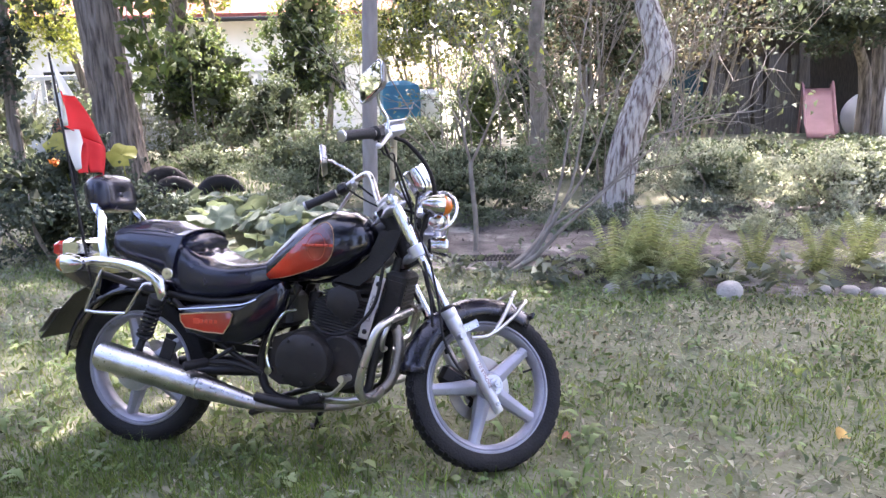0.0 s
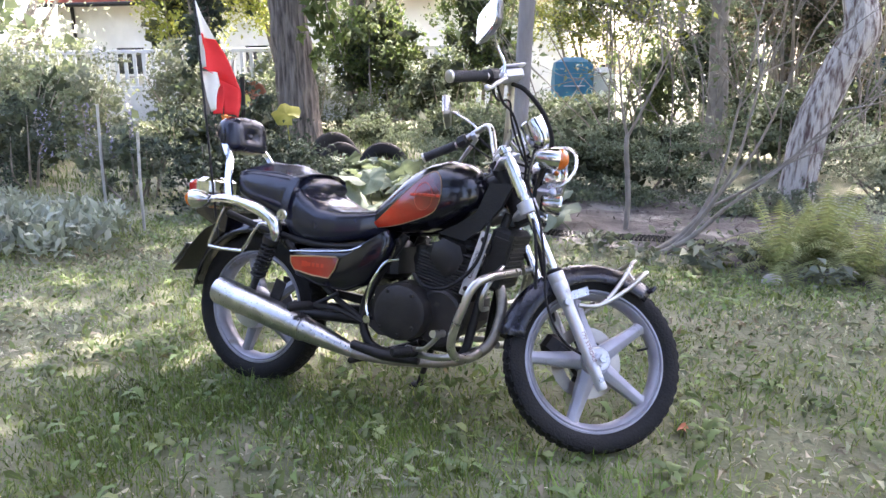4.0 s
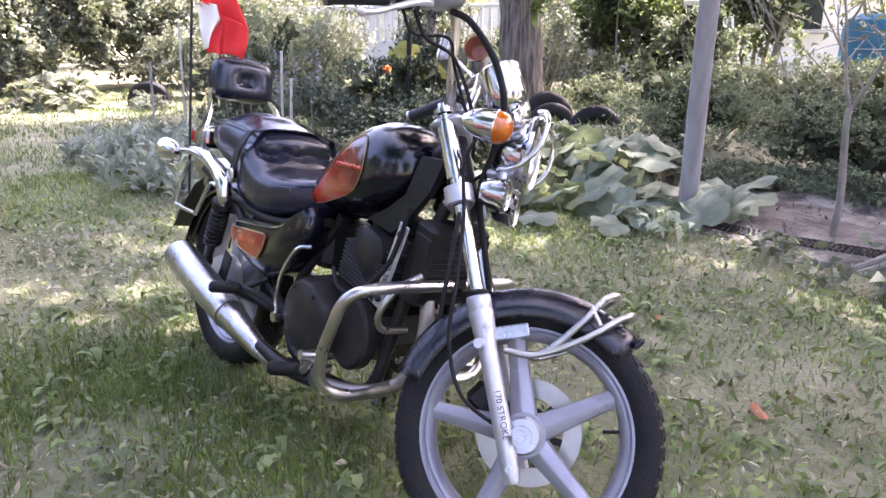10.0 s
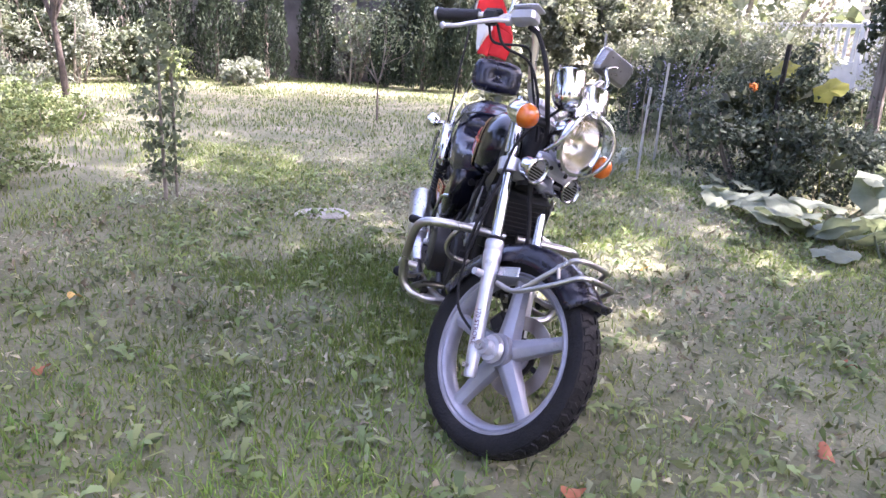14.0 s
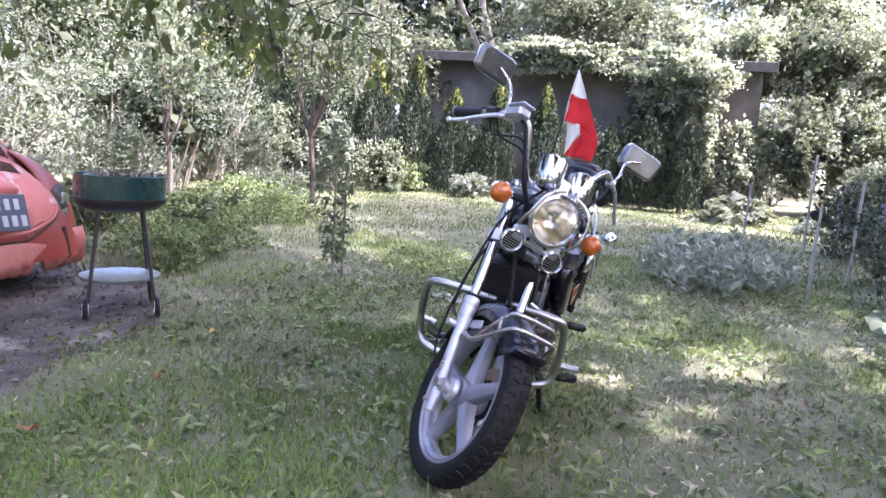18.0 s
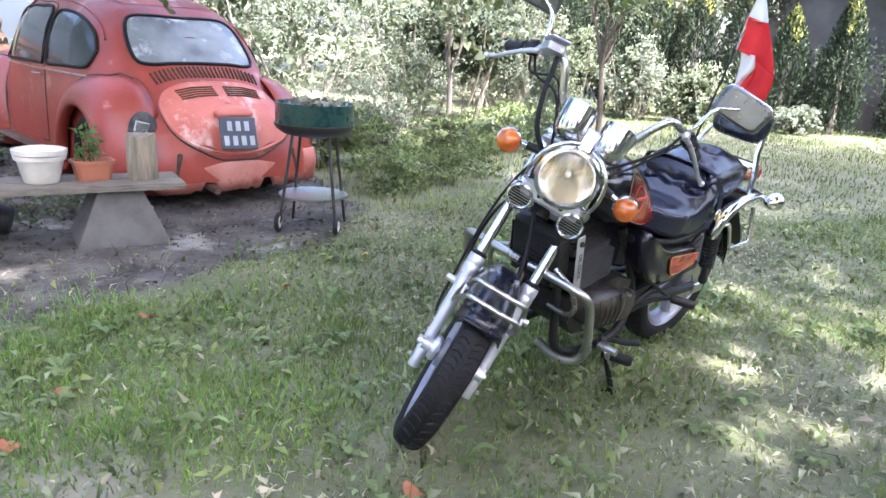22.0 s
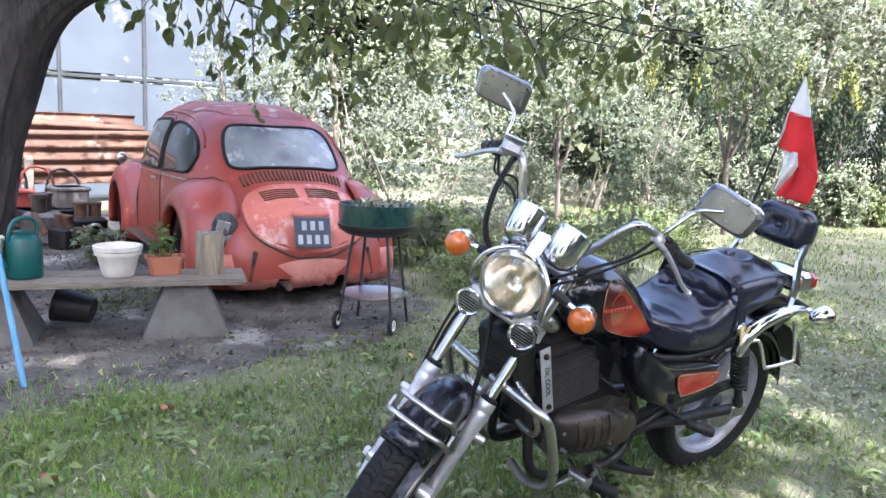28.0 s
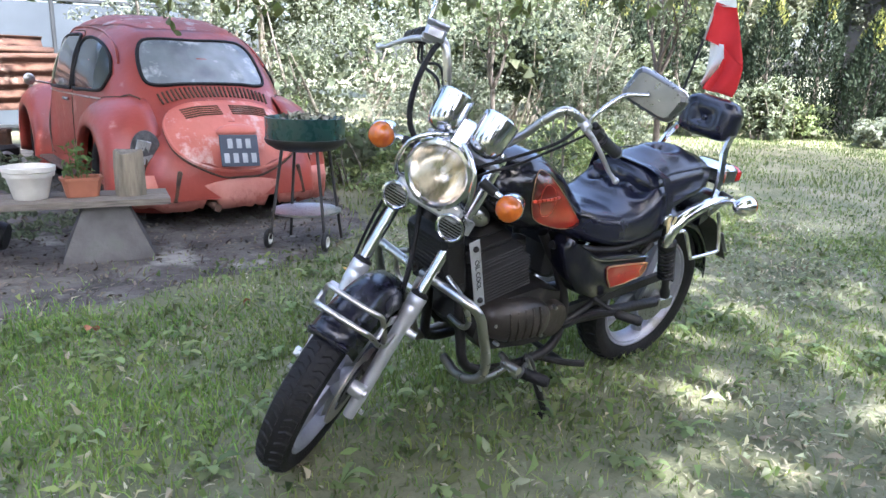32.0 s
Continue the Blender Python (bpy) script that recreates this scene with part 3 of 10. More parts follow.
tagged(new("dandelion_rosettes", quick_mesh("dandelion_rosettes", np.array(verts), np.array(faces), WEED, True)), "rosettes of long toothed dandelion leaves", "weeds", kind="stuff")
BED_TWIG = mat("dark_twig", (0.07, 0.055, 0.045), 0.9)
BED_DRY = leaf_mat("brown_leaf_litter", (0.2, 0.17, 0.135), (0.06, 0.05, 0.042), 0.5, 0.8, 0.1)
# soil crumbs and litter on the beds
x, y = rng.uniform(-1.6, 3.4, 9000), rng.uniform(-6, -1.5, 9000)
k = inside(x, y, BED_SOUTH)
c = np.stack([x[k], y[k], terrain(x[k], y[k]) + 0.014], 1)
tagged(new("bed_litter", ovals("bed_litter", c, 0.03, BED_DRY, 0.7, 0.45, 0.5)), "dry leaf litter on the bare soil", "litter", kind="stuff")

x, y = np.concatenate([rng.uniform(-1.6, 3.4, 900), rng.uniform(-1.2, 4.5, 500)]), np.concatenate([rng.uniform(-6, -1.5, 900), rng.uniform(2.4, 4.8, 500)])
k = inside(x, y, BED_SOUTH) | inside(x, y, BED_NORTH)
tagged(new("twig_litter", ovals("twig_litter", np.stack([x[k], y[k], terrain(x[k], y[k]) + 0.018], 1), 0.1, BED_TWIG, 0.85, 0.08, 0.1)), "small dark twigs on the bare soil", "litter", kind="stuff")
x, y = np.concatenate([rng.uniform(-1.6, 3.4, 2600), rng.uniform(-1.2, 4.5, 1500)]), np.concatenate([rng.uniform(-6, -1.5, 2600), rng.uniform(2.4, 4.8, 1500)])
k = inside(x, y, BED_SOUTH) | inside(x, y, BED_NORTH)
x, y = x[k], y[k]
r0 = 0.006 + 0.016 * rng.random(len(x)) ** 3
tet = np.array([(1, 0, -0.4), (-0.5, 0.9, -0.4), (-0.5, -0.9, -0.4), (0.1, 0.1, 0.9)])
cl = np.stack([x, y, terrain(x, y) + 0.008], 1)[:, None, :] + (tet + rng.normal(0, 0.25, (len(x), 4, 3))) * r0[:, None, None]
tagged(new("soil_crumbs", quick_mesh("soil_crumbs", cl.reshape(-1, 3), (np.arange(len(x))[:, None, None] * 4 + np.array([(0, 1, 3), (1, 2, 3), (2, 0, 3)])).reshape(-1, 3), SOIL, True)), "loose crumbs of dry soil", "soil", kind="stuff")
# single fallen leaves
FALLEN = mat("fallen_leaf", (0.42, 0.16, 0.08), 0.7, color2=(0.3, 0.1, 0.05), scale=30)
YELLOWED = mat("yellow_fallen_leaf", (0.62, 0.42, 0.12), 0.7, color2=(0.5, 0.3, 0.08), scale=30)
for px, py, yellow in ((0.087, 1.43, 0), (0.88, 0.22, 0), (1.365, -0.86, 0), (1.59, -0.63, 0), (0.7, 0.98, 0), (1.84, 0.39, 1), (1.62, -0.9, 0), (-0.35, -1.5, 1), (0.25, -1.35, 0), (-1.0, 1.0, 1), (0.9, -1.35, 0)):
    n = 12
    ring = [(0.034 * math.cos(a) * (1 + 0.25 * math.sin(2 * a)), 0.021 * math.sin(a), 0.012 * math.cos(2 * a)) for a in np.linspace(0, 2 * math.pi, n, endpoint=False)]
    g = Geo().loft([[(0, 0, 0.0)] * n, [(p[0] * 0.5, p[1] * 0.5, 0.001) for p in ring], ring], False)
    solid("fallen_leaf", g, YELLOWED if yellow else FALLEN, "curled yellow fallen leaf on the grass" if yellow else "curled reddish-brown fallen leaf on the grass", "leaf", pose(px, py, level(px, py) + 0.022, rng.uniform(-25, 25), rng.uniform(-25, 25), rng.uniform(0, 360)), "fallen leaves", sharp=80)
# flat pale stone in the lawn
STONE = mat("garden_stone", (0.44, 0.42, 0.38), 0.85, color2=(0.27, 0.255, 0.23), scale=9, bump=0.5, bump_scale=40)


def rock(x, y, r, flat, label, tone=STONE):
    g = Geo().ball(r, None, 20, 14, (1.15, 0.9, flat))
    g.v = [tuple(Vector(p) * (1 + 0.16 * noise.noise(Vector(p) / r * 1.1 + Vector((x * 7, y * 5, 0))))) for p in g.v]
    return solid("stone", g, tone, label, "stone", pose(x, y, level(x, y) + r * flat * 0.45, 0, 0, 40 * x), "garden stones", sharp=60)


rock(-1.86, -0.68, 0.15, 0.1, "flat pale stone sunk in the lawn")
rock(1.72, 2.22, 0.085, 0.8, "rounded grey stone beside the ferns")
rock(2.42, 2.36, 0.055, 0.7, "small grey stone at the bed's edge")
rock(2.58, 2.33, 0.06, 0.6, "small grey stone at the bed's edge")
rock(2.28, 2.4, 0.05, 0.7, "small grey stone at the bed's edge")
rock(1.03, 2.3, 0.05, 0.8, "small pale stone among the ferns")


# ---- motorcycle ----
BODY = Matrix.Rotation(radians(-11), 4, "X")
STEER_AT = Vector((0.32, 0, 0.75))
STEER = Matrix.Translation(STEER_AT) @ Matrix.Rotation(radians(37), 4, Vector((-math.sin(radians(29)), 0, math.cos(radians(29))))) @ Matrix.Translation(-STEER_AT)
FRONT = BODY @ STEER
T = Matrix.Translation
moto = thing("motorcycle", "black cruiser motorcycle with red tank panels leaning on its side stand", "motorcycle")


def mp(name, geo, material, front=False, label="", parent=None, sharp=40):
    """A part of the motorcycle, in its own upright frame; front: turns with the fork."""
    p = part(name, geo, material, parent or moto, label, None if parent else (FRONT if front else BODY), sharp)
    return p


def along(a, b):
    """A pose at a whose z axis points to b."""
    a, b = Vector(a), Vector(b)
    return T(a) @ (b - a).to_track_quat("Z", "Y").to_matrix().to_4x4()


def both(fn):
    for s in (-1, 1):
        fn(s)


def text_mesh(body, size, depth=0.0006):
    cu = bpy.data.curves.new("lettering", "FONT")
    cu.body, cu.size, cu.extrude, cu.align_x, cu.align_y = body, size, depth, "CENTER", "CENTER"
    ob = bpy.data.objects.new("lettering", cu)
    scene.collection.objects.link(ob)
    me = bpy.data.meshes.new_from_object(ob.evaluated_get(bpy.context.evaluated_depsgraph_get()))
    bpy.data.objects.remove(ob)
    bpy.data.curves.remove(cu)
    return me


def wheel(centre, R, half, rim_r, front, hub_half):
    m = T(centre)
    # tyre: rounded section with a flat tread band
    h, w = R - rim_r, half
    prof = [(-h, -w * 0.62), (-h * 0.75, -w * 0.85), (-h * 0.42, -w), (-h * 0.16, -w * 0.86), (-h * 0.03, -w * 0.45), (0, 0),
            (-h * 0.03, w * 0.45), (-h * 0.16, w * 0.86), (-h * 0.42, w), (-h * 0.75, w * 0.85), (-h, w * 0.62)]
    wh = part("front_wheel" if front else "rear_wheel", Geo().torus(rim_r - 0.006, [(-0.006, -w * 0.6), (-0.001, -w * 0.66), (0.004, -w * 0.6), (0.008, -w * 0.74), (0.013, -w * 0.74), (0.015, -w * 0.6), (0.006, -w * 0.5), (-0.004, 0), (0.006, w * 0.5), (0.015, w * 0.6), (0.013, w * 0.74), (0.008, w * 0.74), (0.004, w * 0.6), (-0.001, w * 0.66), (-0.006, w * 0.6), (-0.016, w * 0.25), (-0.016, -w * 0.25)], 64, m), WHEEL_GREY, moto, "cast silver-painted five-spoke wheel", FRONT if front else BODY, 50)
    part("tyre", Geo().torus(R, prof, 72, m), RUBBER, wh, "worn black rubber tyre")
    # tread blocks: slanted bars on each shoulder and a wavy rib
    g = Geo()
    n = 46
    for k in range(n):
        a0 = 2 * math.pi * k / n
        for s in (-1, 1):
            pts = []
            for u, da in ((0.16, 0.0), (0.5, 0.035), (0.8, 0.02)):
                r = R - h * (0.004 if u < 0.3 else (0.05 if u < 0.6 else 0.15)) + 0.0004
                pts.append((r, s * w * u, a0 + da + (0.02 if s > 0 else 0.0)))
            rings = []
            for r, y, a in pts:
                rings.append([(rr * math.cos(aa), y, rr * math.sin(aa)) for rr, aa in ((r, a), (r + 0.0035, a + 0.012), (r + 0.0035, a + 0.075), (r, a + 0.087))])
            g.loft(rings, True, m=m)
    part("tread", g, RUBBER, wh, "worn zigzag tread blocks")
    # hub
    part("hub", Geo().lathe([(0.012, -hub_half - 0.012), (0.04, -hub_half - 0.012), (0.046, -hub_half), (0.046, -hub_half * 0.5), (0.036, -0.01), (0.036, 0.01), (0.046, hub_half * 0.5), (0.046, hub_half), (0.012, hub_half)], 28, m @ Matrix.Rotation(radians(90), 4, "X"), True), WHEEL_GREY, wh)
    # spokes: broad, channelled, tapering outwards
    for k in range(5):
        a = 2 * math.pi * k / 5 + (0.7 if front else 0.6)
        rings = []
        for r, wide, thick in ((0.03, 0.03, 0.034), (0.07, 0.026, 0.03), (0.14, 0.021, 0.024), (rim_r - 0.03, 0.019, 0.021), (rim_r - 0.012, 0.026, 0.022)):
            ring = []
            for u, v in ((-1, -0.3), (-0.9, -0.6), (-0.12, -1), (0.12, -1), (0.9, -0.6), (1, -0.3), (1, 0.3), (0.9, 0.6), (0.12, 1), (-0.12, 1), (-0.9, 0.6), (-1, 0.3)):
                ring.append((r * math.cos(a) - u * wide * math.sin(a), v * thick, r * math.sin(a) + u * wide * math.cos(a)))
            rings.append(ring)
        part("spoke", Geo().loft(rings, True, m=m), WHEEL_GREY, wh)
    part("valve", Geo().tube([(0.0, 0, -rim_r + 0.02), (0.0, 0.012, -rim_r + 0.055)], 0.004, 8, m=m @ Matrix.Rotation(radians(250), 4, "Y")), RUBBER, wh)
    return wh


WX, WZ = 0.613, 0.281     # front axle
wheel((WX, 0, WZ), 0.281, 0.046, 0.216, True, 0.045)
wheel((-0.71, 0, 0.283), 0.29, 0.056, 0.212, False, 0.06)
# front brake disc with its holes' ring, and caliper
disc = mp("brake_disc", Geo().lathe([(0.076, 0.002), (0.116, 0.002), (0.116, -0.002), (0.076, -0.002), (0.076, 0.002)], 48, T((WX, 0.058, WZ)) @ Matrix.Rotation(radians(90), 4, "X")), DISC_STEEL, True, "round steel front brake disc")
g = Geo()
for k in range(6):
    a = k * math.pi / 3
    g.box((0.05, 0.003, 0.016), T((WX, 0.058, WZ)) @ Matrix.Rotation(a, 4, "Y") @ T((0.055, 0, 0)), 0.002)
mp("disc_carrier", g.lathe([(0.03, 0.004), (0.056, 0.004), (0.056, -0.004), (0.03, -0.004), (0.03, 0.004)], 32, T((WX, 0.058, WZ)) @ Matrix.Rotation(radians(90), 4, "X")), ENGINE_BLACK, parent=disc)
mp("brake_caliper", Geo().box((0.1, 0.05, 0.07), T((WX - 0.1, 0.062, WZ + 0.031)) @ Matrix.Rotation(radians(30), 4, "Y"), 0.014).box((0.05, 0.062, 0.045), T((WX - 0.085, 0.066, WZ + 0.021)) @ Matrix.Rotation(radians(30), 4, "Y"), 0.01), ENGINE_BLACK, True, "black brake caliper on the fork leg")
mp("axle", Geo().tube([(WX, -0.108, WZ), (WX, 0.108, WZ)], 0.009, 10).lathe([(0.0001, 0), (0.014, 0), (0.014, 0.012), (0.0001, 0.012)], 6, T((WX, -0.106, WZ)) @ Matrix.Rotation(radians(90), 4, "X")), STEEL, True)
mp("speedometer_drive", Geo().lathe([(0.0001, 0), (0.036, 0), (0.04, 0.008), (0.034, 0.02), (0.0001, 0.02)], 24, T((WX, -0.052, WZ)) @ Matrix.Rotation(radians(90), 4, "X")), FORK_GREY, True)
mp("brake_drum", Geo().lathe([(0.0001, 0.03), (0.05, 0.03), (0.075, 0.02), (0.082, 0), (0.082, -0.03), (0.0001, -0.03)], 32, T((-0.71, -0.06, 0.283)) @ Matrix.Rotation(radians(90), 4, "X")), FORK_GREY, False, "grey rear drum brake")
mp("sprocket", Geo().lathe([(0.04, -0.004), (0.09, -0.004), (0.09, 0.004), (0.04, 0.004), (0.04, -0.004)], 40, T((-0.71, 0.075, 0.283)) @ Matrix.Rotation(radians(90), 4, "X")), STEEL)


# ---- fork, clamps, lamp ----
def fork_leg(s):
    bottom, up = Vector((0.624, s * 0.09, 0.19)), Vector((-0.472, 0, 0.881)).normalized()
    at = lambda d: bottom + up * d
    leg = mp("fork_slider", Geo().lathe([(0.006, 0), (0.015, 0), (0.017, 0.006), (0.017, 0.03), (0.0192, 0.06), (0.0198, 0.27), (0.0245, 0.31), (0.0262, 0.33), (0.0262, 0.345), (0.0252, 0.347), (0.0252, 0.352), (0.0262, 0.354), (0.0262, 0.376), (0.024, 0.38), (0.017, 0.383)], 24, along(bottom, at(1))), FORK_GREY, True, "grey cast aluminium fork leg")
    mp("dust_seal", Geo().lathe([(0.0245, 0.38), (0.0245, 0.388), (0.0165, 0.393)], 24, along(bottom, at(1))), RUBBER, parent=leg)
    mp("axle_lug", Geo().lathe([(0.0001, 0), (0.021, 0), (0.021, 0.036), (0.017, 0.04), (0.0001, 0.04)], 18, T((WX, s * 0.07, WZ)) @ Matrix.Rotation(radians(90 * s), 4, "X") @ T((0, 0, -0.03))), FORK_GREY, parent=leg)
    mp("drain_screw", Geo().lathe([(0.0001, 0.0), (0.007, 0), (0.007, 0.012), (0.0001, 0.012)], 8, T(at(0.03) + Vector((0, s * 0.02, 0))) @ Matrix.Rotation(radians(-90 * s), 4, "X")), STEEL, parent=leg)
    mp("fender_boss", Geo().lathe([(0.0001, 0.0), (0.012, 0), (0.01, 0.03), (0.0001, 0.03)], 12, T(at(0.275) + Vector((-0.012, s * 0.018, 0))) @ Matrix.Rotation(radians(-90 * s), 4, "X")), FORK_GREY, parent=leg)
    mp("fork_tube", Geo().tube([at(0.375), at(0.8)], 0.0158, 20), CHROME, True, "polished chrome fork tube")
    mp("upper_fork_cover", Geo().tube([at(0.64), at(0.775)], 0.0215, 20), CHROME, True)
    mp("fork_cap", Geo().lathe([(0.022, 0), (0.022, 0.012), (0.014, 0.016), (0.012, 0.026), (0.0001, 0.026)], 16, along(at(0.79), at(1))), CHROME, True)
    mp("lower_clamp_ring", Geo().lathe([(0.026, -0.022), (0.032, -0.02), (0.032, 0.018), (0.026, 0.02), (0.0175, 0.02), (0.0175, -0.022)], 20, along(at(0.603), at(1))), FORK_GREY, True)


both(fork_leg)
lettering = part("lettering", text_mesh("170 STROKE", 0.0185), mat("dark_red_lettering", (0.12, 0.03, 0.035), 0.5), moto, "dark red words on the fork leg")
up = Vector((-0.472, 0, 0.881)).normalized()
xdir, zdir = -up, Vector((0.25, -1, 0.13)).normalized()
zdir = (zdir - xdir * zdir.dot(xdir)).normalized()
ydir = zdir.cross(xdir)
lm = Matrix((xdir, ydir, zdir)).transposed().to_4x4()
lettering.data.materials.clear()
lettering.data.materials.append(bpy.data.materials["dark_red_lettering"])
lettering.matrix_basis = FRONT @ T(Vector((0.624, -0.09, 0.19)) + up * 0.135 + zdir * 0.0196) @ lm
mp("lower_triple_clamp", Geo().box((0.06, 0.2, 0.03), T((0.335, 0, 0.712)) @ Matrix.Rotation(radians(-29), 4, "Y"), 0.012), FORK_GREY, True, "cast lower fork clamp")
mp("upper_triple_clamp", Geo().box((0.075, 0.22, 0.026), T((0.262, 0, 0.872)) @ Matrix.Rotation(radians(-29), 4, "Y"), 0.011).box((0.05, 0.1, 0.04), T((0.252, 0, 0.893)) @ Matrix.Rotation(radians(-29), 4, "Y"), 0.012), FORK_GREY, True, "satin upper fork clamp")
mp("steering_head", Geo().tube([(0.355, 0, 0.69), (0.245, 0, 0.89)], 0.032, 20), FRAME_BLACK)
head_at = T((0.44, 0, 0.868)) @ Matrix.Rotation(radians(86), 4, "Y")
lamp = mp("headlight", Geo().lathe([(0.0001, -0.085), (0.03, -0.083), (0.058, -0.065), (0.074, -0.035), (0.082, 0.0), (0.082, 0.006)], 40, head_at), CHROME, True, "round chrome headlight shell")
mp("headlight_ring", Geo().lathe([(0.081, -0.004), (0.087, 0.0), (0.09, 0.009), (0.086, 0.017), (0.077, 0.019), (0.072, 0.012)], 48, head_at), CHROME, parent=lamp)
mp("headlight_lens", Geo().lathe([(0.0001, 0.024), (0.03, 0.0225), (0.055, 0.018), (0.07, 0.012), (0.074, 0.008)], 40, head_at), CLEAR, parent=lamp, label="ribbed clear headlight glass").visible_shadow = False
mp("reflector", Geo().lathe([(0.012, -0.066), (0.03, -0.06), (0.05, -0.042), (0.063, -0.02), (0.071, 0.002), (0.0735, 0.008)], 40, head_at), REFLECTOR, parent=lamp, label="silvered bowl inside the headlight")
mp("bulb", Geo().lathe([(0.012, -0.066), (0.011, -0.04), (0.009, -0.028), (0.0001, -0.022)], 16, head_at), LAMP_GLASS, parent=lamp)
g = Geo()
for k in range(-6, 7):
    y = k * 0.0105
    r = math.sqrt(max(0.0, 0.07 ** 2 - y * y))
    if r > 0.01:
        g.tube([(x, y, 0.0245 - 0.0135 * ((x * x + y * y) / 0.07 ** 2)) for x in np.linspace(-r, r, 7)], 0.00035, 5, m=head_at)
tagged(mp("lens_ribbing", g, LAMP_GLASS, parent=lamp), "fine glass ribs", kind="stuff")


def lamp_guard(s):
    """Chrome bar that loops round one side of the headlight."""
    pts = [(0.40, s * 0.075, 0.80), (0.44, s * 0.098, 0.81), (0.475, s * 0.102, 0.86), (0.478, s * 0.09, 0.92), (0.462, s * 0.055, 0.955), (0.44, s * 0.02, 0.966)]
    mp("headlight_guard", Geo().tube(pts, 0.006, 10, 6), CHROME, True, "chrome bar round the headlight")


both(lamp_guard)
mp("lamp_bracket", Geo().box((0.02, 0.19, 0.05), T((0.418, 0, 0.777)) @ Matrix.Rotation(radians(-12), 4, "Y"), 0.008).box((0.05, 0.11, 0.02), T((0.395, 0, 0.797)), 0.006), FORK_GREY, True, "grey bracket under the headlight")
for s in (-0.035, 0.035):
    mp("bracket_bolt", Geo().lathe([(0.0001, 0.005), (0.006, 0.004), (0.007, 0)], 10, T((0.429, s, 0.776)) @ Matrix.Rotation(radians(90), 4, "Y")), FRAME_BLACK, True)


def horn(s):
    m = T((0.43, s * 0.082, 0.748)) @ Matrix.Rotation(radians(88), 4, "Y")
    h = mp("horn", Geo().lathe([(0.0001, -0.05), (0.024, -0.048), (0.033, -0.03), (0.036, -0.006), (0.039, 0.0), (0.039, 0.009), (0.034, 0.011), (0.029, 0.006), (0.028, -0.004), (0.0001, -0.004)], 28, m), CHROME, True, "round chrome horn with a grille")
    g = Geo()
    for k in range(-3, 4):
        r = math.sqrt(0.029 ** 2 - (k * 0.0078) ** 2)
        g.box((0.0028, 2 * r, 0.003), m @ T((k * 0.0078, 0, 0.004)))
    mp("grille", g, STEEL, parent=h)
    mp("horn_mouth", Geo().lathe([(0.0001, -0.002), (0.0285, -0.002)], 24, m), FRAME_BLACK, parent=h)


both(horn)


def indicator(x, y, z, way, front):
    """Bullet-shaped chrome indicator with an amber lens; way: +1 looks ahead, -1 behind."""
    m = T((x, y, z)) @ Matrix.Rotation(radians(90 * way), 4, "Y")
    b = mp("indicator", Geo().lathe([(0.0001, -0.07), (0.012, -0.067), (0.024, -0.05), (0.032, -0.026), (0.0355, -0.002), (0.036, 0.004), (0.034, 0.006)], 26, m), CHROME, front, "chrome bullet indicator with amber lens")
    mp("amber_lens", Geo().lathe([(0.0345, 0.003), (0.034, 0.012), (0.029, 0.027), (0.017, 0.037), (0.0001, 0.04)], 26, m), AMBER, parent=b, label="amber plastic lens")
    s = 1 if y > 0 else -1
    mp("stalk", Geo().tube([(x - way * 0.02, y - s * 0.02, z), (x - way * 0.02, y - s * 0.085, z + 0.012)], [0.009, 0.008], 12), CHROME, parent=b)
    mp("stalk_boot", Geo().tube([(x - way * 0.02, y - s * 0.05, z + 0.006), (x - way * 0.02, y - s * 0.095, z + 0.013)], [0.012, 0.014], 12), PLASTIC_BLACK, parent=b)


both(lambda s: indicator(0.39, s * 0.187, 0.858, 1, True))
both(lambda s: indicator(-0.865, s * 0.228, 0.688, -1, False))


def gauge(s):
    m = along((0.385, s * 0.058, 0.938), (0.325, s * 0.063, 1.03))
    b = mp("gauge", Geo().lathe([(0.0001, 0), (0.02, 0.001), (0.037, 0.011), (0.045, 0.03), (0.047, 0.055), (0.0485, 0.085), (0.0485, 0.1), (0.044, 0.104), (0.041, 0.098)], 32, m), CHROME, True, "chrome instrument cup")
    mp("dial", Geo().lathe([(0.0001, 0.097), (0.043, 0.097)], 28, m), PLASTIC_BLACK, parent=b)


both(gauge)
mp("warning_light_box", Geo().box((0.045, 0.04, 0.075), along((0.365, 0, 0.955), (0.32, 0, 1.03)), 0.006), CHROME, True, "small chrome box between the gauges")


